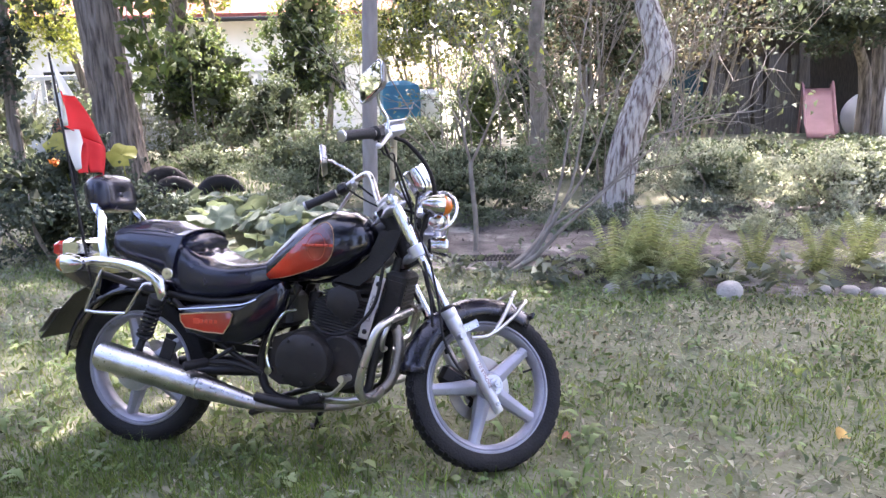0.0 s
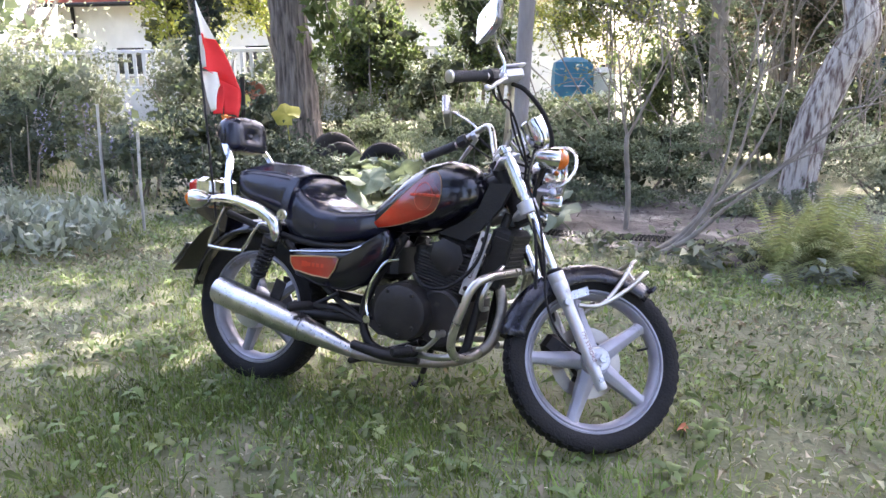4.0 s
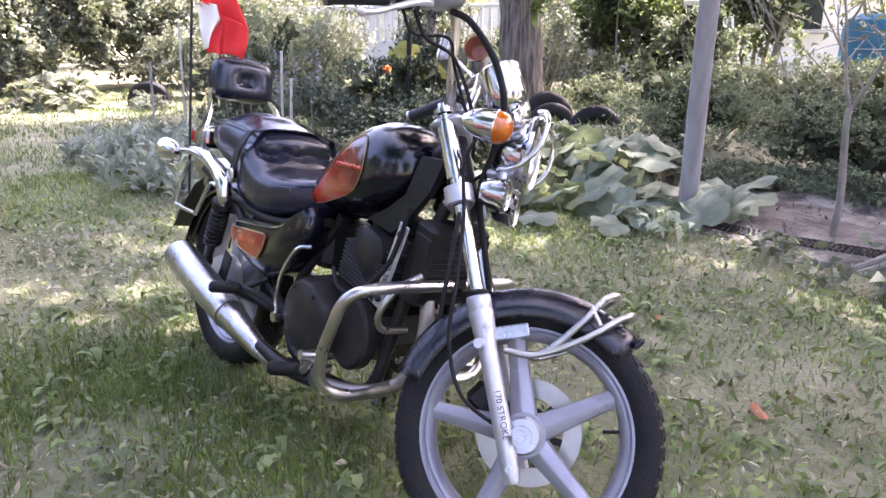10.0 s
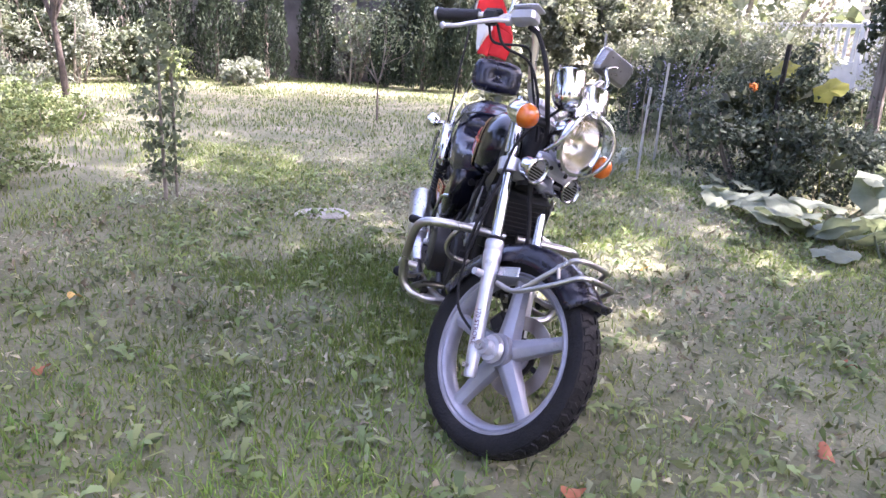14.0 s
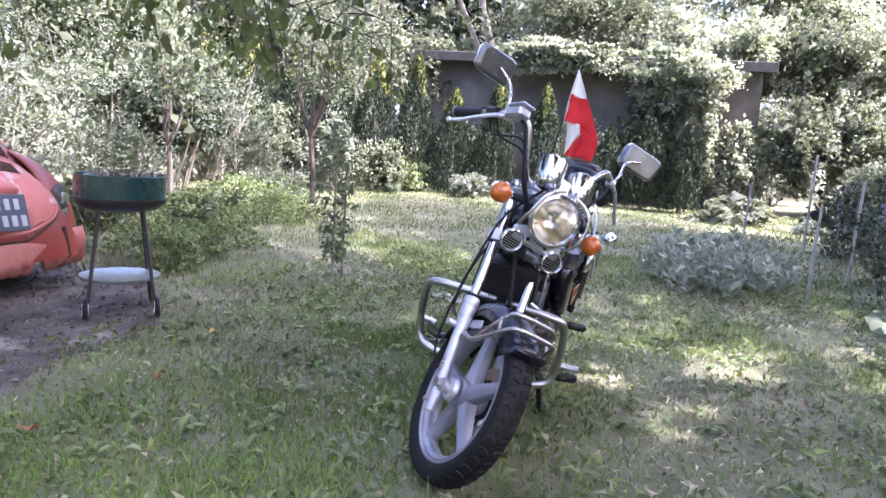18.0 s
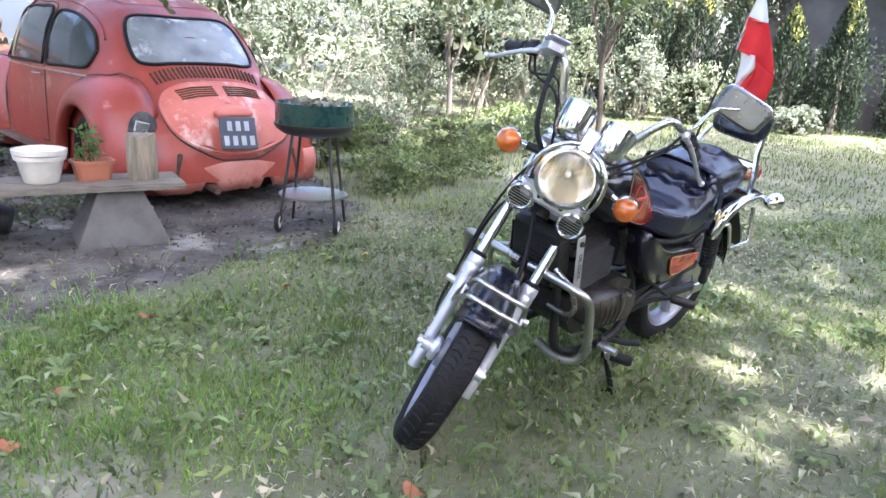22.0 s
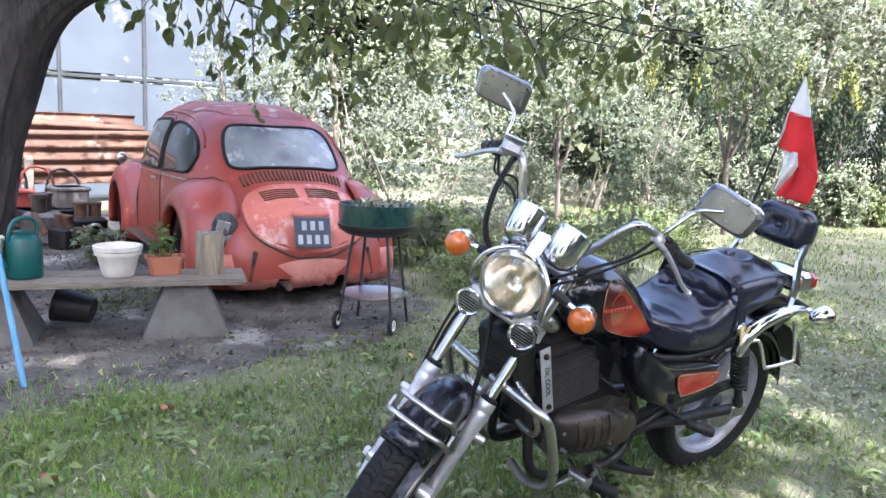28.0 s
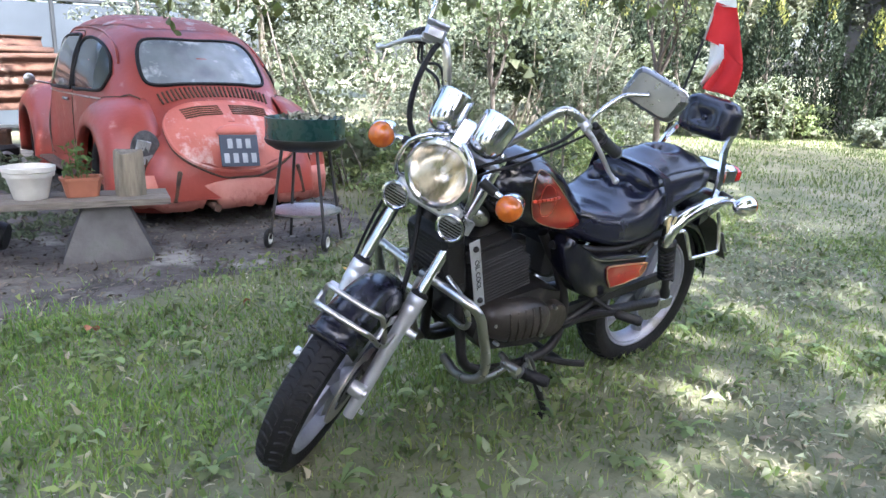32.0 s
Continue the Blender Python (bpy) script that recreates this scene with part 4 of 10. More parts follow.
# ---- handlebar ----
def bar_side(s):
    pts = [(0.252, s * 0.03, 0.915), (0.25, s * 0.075, 0.93), (0.243, s * 0.115, 0.985), (0.235, s * 0.15, 1.055), (0.222, s * 0.18, 1.088), (0.19, s * 0.222, 1.078), (0.14, s * 0.275, 1.045), (0.085, s * 0.308, 1.02), (0.02, s * 0.338, 0.99)]
    mp("handlebar", Geo().tube(pts, 0.0112, 14, 6), CHROME_WORN, True, "high bent chrome handlebar")
    a, b = Vector((0.125, s * 0.287, 1.037)), Vector((0.012, s * 0.343, 0.986))
    grip = mp("grip", Geo().lathe([(0.0125, 0), (0.019, 0.0), (0.0195, 0.004), (0.017, 0.008), (0.0165, 0.11), (0.0185, 0.118), (0.0185, 0.124), (0.013, 0.126)], 18, along(a, b)), GRIP_RUBBER, True, "ribbed black rubber grip")
    mp("grip_end", Geo().lathe([(0.0185, 0.124), (0.0185, 0.132), (0.009, 0.135), (0.0001, 0.133)], 16, along(a, b)), STEEL, parent=grip)
    mp("switch_box", Geo().box((0.042, 0.045, 0.05), along((0.148, s * 0.266, 1.05), (0.115, s * 0.29, 1.032)), 0.012).box((0.02, 0.02, 0.03), along((0.16, s * 0.262, 1.07), (0.12, s * 0.29, 1.05)), 0.006), PLASTIC_BLACK, True, "black switch box")
    mp("lever_bracket", Geo().box((0.035, 0.03, 0.03), along((0.185, s * 0.236, 1.068), (0.12, s * 0.28, 1.04)), 0.008), FORK_GREY, True)
    lev = [(0.196, s * 0.245, 1.062), (0.185, s * 0.275, 1.045), (0.16, s * 0.32, 1.005), (0.142, s * 0.35, 0.975), (0.125, s * 0.378, 0.956)]
    mp("lever", Geo().tube(lev, [0.0085, 0.0075, 0.0065, 0.006, 0.0065], 10, 5).ball(0.0095, T(lev[-1])), FORK_GREY, True, "cast alloy lever with a ball end")


both(bar_side)
mp("handlebar_clamp", Geo().box((0.04, 0.11, 0.036), T((0.252, 0, 0.917)) @ Matrix.Rotation(radians(-29), 4, "Y"), 0.01), FORK_GREY, True)
mp("brake_reservoir", Geo().box((0.055, 0.075, 0.036), along((0.215, -0.213, 1.093), (0.2, -0.218, 1.13)), 0.008).box((0.06, 0.08, 0.008), along((0.213, -0.214, 1.118), (0.2, -0.218, 1.15)), 0.003), FORK_GREY, True, "grey brake fluid reservoir")


MIRROR_AT = {1: (0.072, 0.352, 1.19), -1: (0.105, -0.338, 1.19)}


def mirror(s):
    c = Vector(MIRROR_AT[s])
    base = Vector((0.185, s * 0.245, 1.075))
    stem = [base, base + Vector((0.0, s * 0.005, 0.035)), c + Vector((0.045, -s * 0.07, -0.03)), c + Vector((0.03, -s * 0.015, 0.0))]
    mm = mp("mirror", Geo().tube(stem, 0.0058, 10, 6), CHROME, True, "rear-view mirror on a chrome stem")
    # shell: a thin flat-backed slanted quad with rounded corners
    look_back = Matrix.Rotation(radians(-12 * s), 4, "Z") @ Matrix.Rotation(radians(-6), 4, "Y")
    outline = [(-0.078, -0.03), (-0.074, 0.03), (-0.066, 0.042), (-0.05, 0.046), (0.056, 0.044), (0.07, 0.038), (0.078, 0.026), (0.07, -0.03), (0.062, -0.04), (0.048, -0.044), (-0.062, -0.044), (-0.073, -0.04)]
    rings = [[(depth, s * y * k, z * k) for y, z in outline] for depth, k in ((0.0, 1.0), (0.004, 1.03), (0.009, 1.02), (0.021, 0.9), (0.024, 0.84), (0.0245, 0.3))]
    m = T(c) @ look_back
    mp("shell", Geo().loft(rings, True, m=m), MIRROR_SHELL, parent=mm, label="flat dull chrome mirror shell", sharp=20)
    mp("shell_rim", Geo().tube([m @ Vector((0.001, s * y * 1.02, z * 1.02)) for y, z in outline + outline[:1]], 0.0026, 8), CHROME, parent=mm)
    mp("glass", Geo().add([(-0.002, s * y * 0.95, z * 0.95) for y, z in outline], [tuple(range(12))], m), MIRROR, parent=mm)


both(mirror)


def cable(name, pts, r, material=PLASTIC_BLACK, front=False, label="", k=7):
    return mp(name, Geo().tube(pts, r, 8, k), material, front, label)


cable("brake_hose", [(0.225, -0.19, 1.08), (0.275, -0.185, 1.065), (0.345, -0.17, 1.0), (0.385, -0.135, 0.92), (0.375, -0.06, 0.84), (0.37, -0.03, 0.74), (0.43, 0.03, 0.58), (0.50, 0.07, 0.40)], 0.0075, RUBBER, True, "black rubber brake hose")
cable("throttle_cable", [(0.17, -0.25, 1.04), (0.2, -0.215, 1.0), (0.245, -0.15, 1.0), (0.285, -0.105, 0.95), (0.32, -0.075, 0.88), (0.33, -0.04, 0.82)], 0.0042, RUBBER, True, "thin black control cable")
cable("switch_wire", [(0.15, -0.262, 1.03), (0.18, -0.235, 0.995), (0.23, -0.165, 1.03), (0.25, -0.125, 0.985), (0.3, -0.085, 0.9), (0.35, -0.05, 0.85)], 0.0036, RUBBER, True)
cable("clutch_cable", [(0.2, 0.23, 1.06), (0.25, 0.2, 1.01), (0.32, 0.13, 0.95), (0.38, 0.075, 0.91), (0.37, 0.03, 0.84), (0.33, -0.02, 0.76)], 0.0045, RUBBER, True)
cable("choke_wire", [(0.17, 0.25, 1.04), (0.23, 0.2, 0.985), (0.31, 0.14, 0.93), (0.37, 0.085, 0.89), (0.39, 0.06, 0.86)], 0.0036, RUBBER, True)
cable("speedometer_cable", [(0.35, -0.045, 0.93), (0.33, -0.1, 0.8), (0.37, -0.125, 0.68), (0.4, -0.128, 0.54), (0.42, -0.122, 0.42), (0.48, -0.115, 0.32), (0.58, -0.075, 0.28), (WX - 0.01, -0.068, WZ)], 0.0042, RUBBER, True, "black speedometer cable down to the hub")
cable("wire_loom", [(0.34, -0.06, 0.75), (0.36, -0.11, 0.66), (0.375, -0.12, 0.55), (0.385, -0.11, 0.46)], 0.005, RUBBER, True)
cable("cooler_cable", [(0.28, -0.11, 0.70), (0.25, -0.13, 0.56), (0.17, -0.15, 0.475), (0.08, -0.14, 0.465), (0.02, -0.12, 0.5)], 0.006, RUBBER, False, "black hose past the cylinder")

# ---- front fender and its guard ----
g = Geo()
rings = []
for k in range(25):
    a = radians(56 + (172 - 56) * k / 24)
    ring = []
    for u in np.linspace(-1, 1, 13):
        y = 0.068 * math.copysign(abs(u) ** 0.8, u)
        drop = 0.066 * abs(u) ** 2.8
        r = 0.309 - drop
        ring.append((WX + r * math.cos(a), y, WZ + r * math.sin(a)))
    rings.append(ring)
g.loft(rings, False, False)
fender = mp("front_fender", g, FENDER_PAINT, True, "dark front mudguard")
sol = fender.modifiers.new("thickness", "SOLIDIFY")
sol.thickness = 0.004
g = Geo()
a = radians(56)
g.box((0.012, 0.11, 0.026), T((WX + 0.304 * math.cos(a), 0, WZ + 0.301 * math.sin(a))) @ Matrix.Rotation(radians(28), 4, "Y"), 0.004)
mp("fender_tip", g, FENDER_PAINT, parent=fender)
both(lambda s: mp("fender_bracket", Geo().box((0.075, 0.006, 0.03), T((0.53, s * 0.07, 0.475)) @ Matrix.Rotation(radians(-25), 4, "Y"), 0.003), STEEL, True))
for dz, dx in ((-0.004, 0.0), (0.026, -0.04)):
    pts = [(x_, y_, z_ - 0.02) for x_, y_, z_ in [(0.53, -0.088, 0.455), (0.60, -0.09, 0.468), (0.68 + dx * 0.5, -0.09, 0.53 + dz * 0.7), (0.735 + dx, -0.076, 0.588 + dz), (0.754 + dx, -0.056, 0.604 + dz), (0.758 + dx, 0, 0.607 + dz), (0.754 + dx, 0.056, 0.604 + dz), (0.735 + dx, 0.076, 0.588 + dz), (0.68 + dx * 0.5, 0.09, 0.53 + dz * 0.7), (0.60, 0.09, 0.468), (0.53, 0.088, 0.455)]]
    mp("fender_guard", Geo().tube(pts, 0.007, 10, 6), CHROME_WORN, True, "bent chrome rail round the front mudguard")
both(lambda s: mp("guard_link", Geo().tube([(0.70, s * 0.087, 0.54), (0.675, s * 0.086, 0.57)], 0.005, 8), CHROME_WORN, True))

# ---- tank ----
TANK = [(-0.20, 0.075, 0.64, 0.668), (-0.18, 0.095, 0.628, 0.70), (-0.12, 0.108, 0.624, 0.765), (-0.05, 0.124, 0.626, 0.832), (0.02, 0.134, 0.634, 0.87), (0.09, 0.136, 0.652, 0.885), (0.15, 0.128, 0.682, 0.877), (0.195, 0.108, 0.715, 0.855), (0.222, 0.08, 0.742, 0.825), (0.235, 0.04, 0.77, 0.80)]


def tank_at(x):
    return [float(np.interp(x, [t[0] for t in TANK], [t[i] for t in TANK])) for i in (1, 2, 3)]


def tank_y(x, z):
    """Half width of the tank at x, z."""
    w, lo, hi = tank_at(x)
    mid, up_ = lo + (hi - lo) * 0.38, 1
    v = (z - mid) / ((hi - mid) if z > mid else (mid - lo) * 1.15)
    return w * max(0.0, 1 - abs(v) ** 2.5) ** (1 / 2.5)


rings = []
for x in np.concatenate([[-0.20, -0.19], np.linspace(-0.18, 0.21, 20), [0.225, 0.235]]):
    w, lo, hi = tank_at(x)
    mid = lo + (hi - lo) * 0.38
    ring = []
    for k in range(32):
        a = 2 * math.pi * k / 32
        c, s = math.cos(a), math.sin(a)
        e = 2 / 2.5
        v = math.copysign(abs(s) ** e, s)
        z = mid + v * ((hi - mid) if v > 0 else (mid - lo))
        ring.append((x, w * math.copysign(abs(c) ** e, c), z))
    rings.append(ring)
tank = mp("fuel_tank", Geo().loft(rings, True), BLACK_PAINT, False, "glossy black teardrop fuel tank", sharp=60)
mp("tank_seam", Geo().tube([(x, 0, z) for x, z in ((-0.18, 0.622), (0.0, 0.628), (0.1, 0.65), (0.2, 0.712), (0.232, 0.76))], 0.008, 8, 5), BLACK_PAINT, parent=tank)
PANEL = [(-0.182, 0.635), (-0.08, 0.65), (0.0, 0.672), (0.06, 0.694), (0.092, 0.716), (0.107, 0.752), (0.107, 0.795), (0.094, 0.828), (0.066, 0.842), (0.03, 0.822), (-0.03, 0.768), (-0.1, 0.704)]


def on_tank(s, outline, lift, rings_n=7):
    cx, cz = sum(p[0] for p in outline) / len(outline), sum(p[1] for p in outline) / len(outline)
    dense = []
    for i, p in enumerate(outline):
        q = outline[(i + 1) % len(outline)]
        dense += [(p[0] + (q[0] - p[0]) * t, p[1] + (q[1] - p[1]) * t) for t in (0, 0.33, 0.67)]
    rr = []
    for k in range(rings_n):
        f = max(0.02, k / (rings_n - 1))
        rr.append([(cx + (x - cx) * f, s * (tank_y(cx + (x - cx) * f, cz + (z - cz) * f) + lift), cz + (z - cz) * f) for x, z in dense])
    return Geo().loft(rr, False)


def tank_side(s):
    mp("red_panel", on_tank(s, PANEL, 0.0022), TANK_RED, parent=tank, label="red painted teardrop panel fading to black", sharp=80)
    mp("pinstripe", Geo().tube([(x, s * (tank_y(x, z) + 0.0028), z) for x, z in PANEL + PANEL[:1]], 0.0013, 6, 4), GOLD_LINE, parent=tank)
    g = Geo().tube([(0.045 + 0.034 * math.cos(a), s * (tank_y(0.045 + 0.034 * math.cos(a), 0.758 + 0.045 * math.sin(a)) + 0.003), 0.758 + 0.045 * math.sin(a)) for a in np.linspace(0, 2 * math.pi, 33)], 0.0009, 5)
    mp("emblem_ring", g, PALE_RED, parent=tank)
    for k in range(7):
        x = -0.006 + k * 0.0165
        mp("lettering_bar", Geo().tube([(x + d, s * (tank_y(x + d, 0.762) + 0.0022), 0.762) for d in np.linspace(0, 0.0125, 4)], 0.0052, 6), PALE_RED, parent=tank)


both(tank_side)

# ---- frame ----
fr = mp("frame", Geo().tube([(0.26, 0, 0.83), (0.05, 0, 0.72), (-0.15, 0, 0.62), (-0.45, 0, 0.56)], 0.026, 12, 4), FRAME_BLACK, False, "black tubular steel frame")


def frame_side(s):
    mp("cradle_tube", Geo().tube([(0.31, s * 0.03, 0.72), (0.27, s * 0.06, 0.56), (0.235, s * 0.08, 0.36), (0.2, s * 0.1, 0.24), (0.05, s * 0.12, 0.215), (-0.12, s * 0.12, 0.235), (-0.17, s * 0.11, 0.33), (-0.14, s * 0.1, 0.45), (-0.05, s * 0.06, 0.62)], 0.0155, 10, 4), FRAME_BLACK, parent=fr)
    mp("subframe_tube", Geo().tube([(-0.05, s * 0.1, 0.60), (-0.3, s * 0.13, 0.56), (-0.56, s * 0.13, 0.585), (-0.8, s * 0.12, 0.64)], 0.013, 10, 4), FRAME_BLACK, parent=fr)
    mp("stay_tube", Geo().tube([(-0.17, s * 0.12, 0.32), (-0.3, s * 0.135, 0.40), (-0.5, s * 0.14, 0.56)], 0.011, 10, 4), FRAME_BLACK, parent=fr)
    if s < 0:
        mp("neck_cover", Geo().loft([[(x, s * (0.06 + dy), z) for x, z in ((0.255, 0.815), (0.335, 0.815), (0.30, 0.74), (0.235, 0.665), (0.18, 0.622), (0.08, 0.64), (0.15, 0.675), (0.215, 0.72))] for dy in (0.0, 0.02)], True), PLASTIC_BLACK, parent=fr, label="matt black cover below the tank")
    mp("swingarm", Geo().tube([(-0.16, s * 0.1, 0.315), (-0.4, s * 0.105, 0.305), (-0.71, s * 0.1, 0.283)], 0.019, 10, 3), FRAME_BLACK, False, "black rear swing arm")
    mp("axle_adjuster", Geo().box((0.08, 0.012, 0.045), T((-0.72, s * 0.118, 0.283)), 0.004), STEEL)
    # shock absorber with its spring
    top, bot = Vector((-0.54, s * 0.168, 0.575)), Vector((-0.64, s * 0.158, 0.345))
    sh = mp("shock_absorber", Geo().lathe([(0.0001, 0), (0.016, 0), (0.018, 0.02), (0.013, 0.04), (0.013, 0.08), (0.02, 0.085), (0.02, 0.1)], 16, along(bot, top)).tube([bot + (top - bot) * 0.3, top], 0.011, 12).lathe([(0.0001, 0), (0.03, 0), (0.031, 0.02), (0.014, 0.03)], 20, along(bot + (top - bot) * 0.9, top)), PLASTIC_BLACK, False, "rear shock absorber")
    m = along(bot, top)
    turns, pts = 9, []
    for k in range(turns * 14 + 1):
        a = 2 * math.pi * k / 14
        pts.append(m @ Vector((0.025 * math.cos(a), 0.025 * math.sin(a), 0.085 + 0.145 * k / (turns * 14))))
    mp("spring", Geo().tube(pts, 0.0048, 7), PLASTIC_BLACK, parent=sh, label="black coil spring")


both(frame_side)
mp("chain_guard", Geo().loft([[(-0.2, 0.08 + d, 0.36), (-0.45, 0.08 + d, 0.378), (-0.68, 0.08 + d, 0.40), (-0.68, 0.08 + d, 0.37), (-0.2, 0.08 + d, 0.325)] for d in (0, 0.018)], True), PLASTIC_BLACK)

# ---- seat ----
SEAT = [(-0.055, 0.035, 0.655, 0.685), (-0.09, 0.058, 0.622, 0.71), (-0.14, 0.088, 0.597, 0.716), (-0.2, 0.13, 0.578, 0.706), (-0.28, 0.157, 0.562, 0.703), (-0.36, 0.164, 0.553, 0.716), (-0.42, 0.165, 0.55, 0.745), (-0.46, 0.163, 0.552, 0.778), (-0.49, 0.158, 0.56, 0.788), (-0.515, 0.14, 0.58, 0.775)]
PILLION = [(-0.43, 0.122, 0.74, 0.778), (-0.46, 0.133, 0.67, 0.80), (-0.53, 0.138, 0.618, 0.818), (-0.62, 0.136, 0.645, 0.825), (-0.70, 0.132, 0.675, 0.826), (-0.755, 0.124, 0.70, 0.815), (-0.775, 0.1, 0.72, 0.79)]


def pad(table, dip, power=3.2, tufts=()):
    """An upholstered pad; tufts: (x, y, depth, reach) of its dimples."""
    rings = []
    for i, (x, w, lo, hi) in enumerate(table):
        ring = []
        for k in range(64):
            a = 2 * math.pi * k / 64
            c, s = math.cos(a), math.sin(a)
            y = w * math.copysign(abs(c) ** (2 / power), c)
            v = math.copysign(abs(s) ** (2 / power), s)
            z = (lo + hi) / 2 + v * (hi - lo) / 2
            if s > 0:
                z -= dip * (1 - (y / w) ** 2) * (1 if 1 < i < len(table) - 2 else 0.3)
                for tx, ty, deep, reach in tufts:
                    q = math.hypot(x - tx, y - ty) / reach
                    z -= deep * math.exp(-q * q * 2.2) - deep * 0.45 * math.exp(-((q - 1.25) ** 2) * 4)
            ring.append((x, y, z))
        rings.append(ring)
    return Geo().loft(rings, True)


def dense_table(table, k=4):
    out = []
    for i in range(len(table) - 1):
        out += [tuple(np.array(table[i]) * (1 - t / k) + np.array(table[i + 1]) * t / k) for t in range(k)]
    return out + [table[-1]]


seat = mp("rider_seat", pad(dense_table(SEAT, 8), 0.012, 3.0, ((-0.425, -0.08, 0.016, 0.045), (-0.425, 0.0, 0.016, 0.045), (-0.425, 0.08, 0.016, 0.045))), VINYL, False, "black vinyl scooped saddle", sharp=70)
pill = mp("pillion_seat", pad(dense_table(PILLION, 8), -0.012, 2.8, ((-0.62, 0.0, 0.026, 0.05),)), VINYL, False, "raised black vinyl pillion pad", sharp=70)


def seat_side(s):
    mp("piping", Geo().tube([(x, s * (w * 0.93 if i else w * 0.9), lo + (hi - lo) * (0.74 if i < 6 else 0.80)) for i, (x, w, lo, hi) in enumerate(SEAT[1:-1])], 0.0035, 7, 4), VINYL, parent=seat)
    mp("piping", Geo().tube([(x, s * w * 0.94, hi - 0.018) for x, w, lo, hi in PILLION[1:]], 0.0032, 7, 4), VINYL, parent=pill)


both(seat_side)
for x, y, z in ((-0.425, -0.08, 0.727), (-0.425, 0.0, 0.719), (-0.425, 0.08, 0.727)):
    mp("seat_button", Geo().ball(0.009, T((x, y, z)), 12, 8, (1, 1, 0.5)), VINYL, parent=seat)
mp("seat_button", Geo().ball(0.012, T((-0.62, 0, 0.818)), 12, 8, (1, 1, 0.5)), VINYL, parent=pill)
strap = mp("seat_strap", Geo().loft([[(x - 0.016, y, z), (x + 0.016, y, z), (x + 0.016, y + dy, z + dz), (x - 0.016, y + dy, z + dz)] for x, y, z, dy, dz in [(-0.5, -0.168, 0.665, -0.004, 0.0), (-0.485, -0.166, 0.73, -0.004, 0.001), (-0.47, -0.142, 0.788, -0.003, 0.004), (-0.46, -0.08, 0.806, -0.001, 0.004), (-0.455, 0, 0.81, 0, 0.004), (-0.46, 0.08, 0.806, 0.001, 0.004), (-0.47, 0.142, 0.788, 0.003, 0.004), (-0.485, 0.166, 0.73, 0.004, 0.001), (-0.5, 0.168, 0.665, 0.004, 0.0)]], True), VINYL, False, "black passenger strap across the seat")
both(lambda s: mp("strap_buckle", Geo().lathe([(0.004, -0.003), (0.02, -0.003), (0.022, 0.0), (0.02, 0.003), (0.004, 0.003)], 18, T((-0.502, s * 0.173, 0.655)) @ Matrix.Rotation(radians(90), 4, "X")), CHROME, parent=strap))
mp("hook_tag", Geo().box((0.018, 0.006, 0.06), T((-0.5, 0.181, 0.64)) @ Matrix.Rotation(radians(25), 4, "Y"), 0.004).box((0.012, 0.006, 0.045), T((-0.525, 0.181, 0.645)) @ Matrix.Rotation(radians(-15), 4, "Y"), 0.003), YELLOW_PLASTIC, False, "cream plastic hook on the strap")

# ---- sissy bar, rail, rear end ----
rest = T((-0.862, 0, 0.935)) @ Matrix.Rotation(radians(-9), 4, "Y")
rings = []
for d, k in ((-0.04, 0.78), (-0.036, 0.93), (-0.014, 1.0), (0.014, 1.02), (0.036, 0.95), (0.05, 0.78), (0.055, 0.55), (0.053, 0.36), (0.047, 0.2), (0.04, 0.08)):
    rings.append([(d, 0.108 * k * math.copysign(abs(math.cos(a)) ** 0.5, math.cos(a)), 0.071 * k * math.copysign(abs(math.sin(a)) ** 0.5, math.sin(a)) * (1 + 0.1 * math.sin(a))) for a in np.linspace(0, 2 * math.pi, 32, endpoint=False)])
back = mp("backrest", Geo().loft(rings, True, m=rest), VINYL, False, "padded black vinyl backrest", sharp=75)
mp("backrest_button", Geo().ball(0.012, rest @ T((0.042, 0, 0)), 12, 8, (0.5, 1, 1)), VINYL, parent=back)


def rear_side(s):
    mp("backrest_post", Geo().loft([[(x + a, s * (y + b), z) for a, b in ((-0.015, -0.005), (0.015, -0.005), (0.015, 0.005), (-0.015, 0.005))] for x, y, z in ((-0.765, 0.155, 0.69), (-0.785, 0.148, 0.76), (-0.81, 0.118, 0.85), (-0.85, 0.104, 0.9), (-0.875, 0.09, 0.94))], True), CHROME, False, "flat chrome backrest post")
    mp("grab_rail", Geo().tube([(-0.86, s * 0.165, 0.688), (-0.78, s * 0.172, 0.695), (-0.69, s * 0.175, 0.688), (-0.6, s * 0.176, 0.665), (-0.54, s * 0.176, 0.63), (-0.522, s * 0.175, 0.59), (-0.53, s * 0.172, 0.565)], [0.014, 0.017, 0.02, 0.023, 0.025, 0.022, 0.018], 14, 5), CHROME, False, "thick chrome seat rail")
    mp("bag_rail", Geo().tube([(-0.745, s * 0.2, 0.665), (-0.765, s * 0.205, 0.62), (-0.805, s * 0.205, 0.535), (-0.795, s * 0.205, 0.515), (-0.66, s * 0.205, 0.512), (-0.64, s * 0.205, 0.522), (-0.58, s * 0.2, 0.612), (-0.55, s * 0.19, 0.615)], 0.0065, 10, 5), CHROME, False, "thin chrome pannier rail")


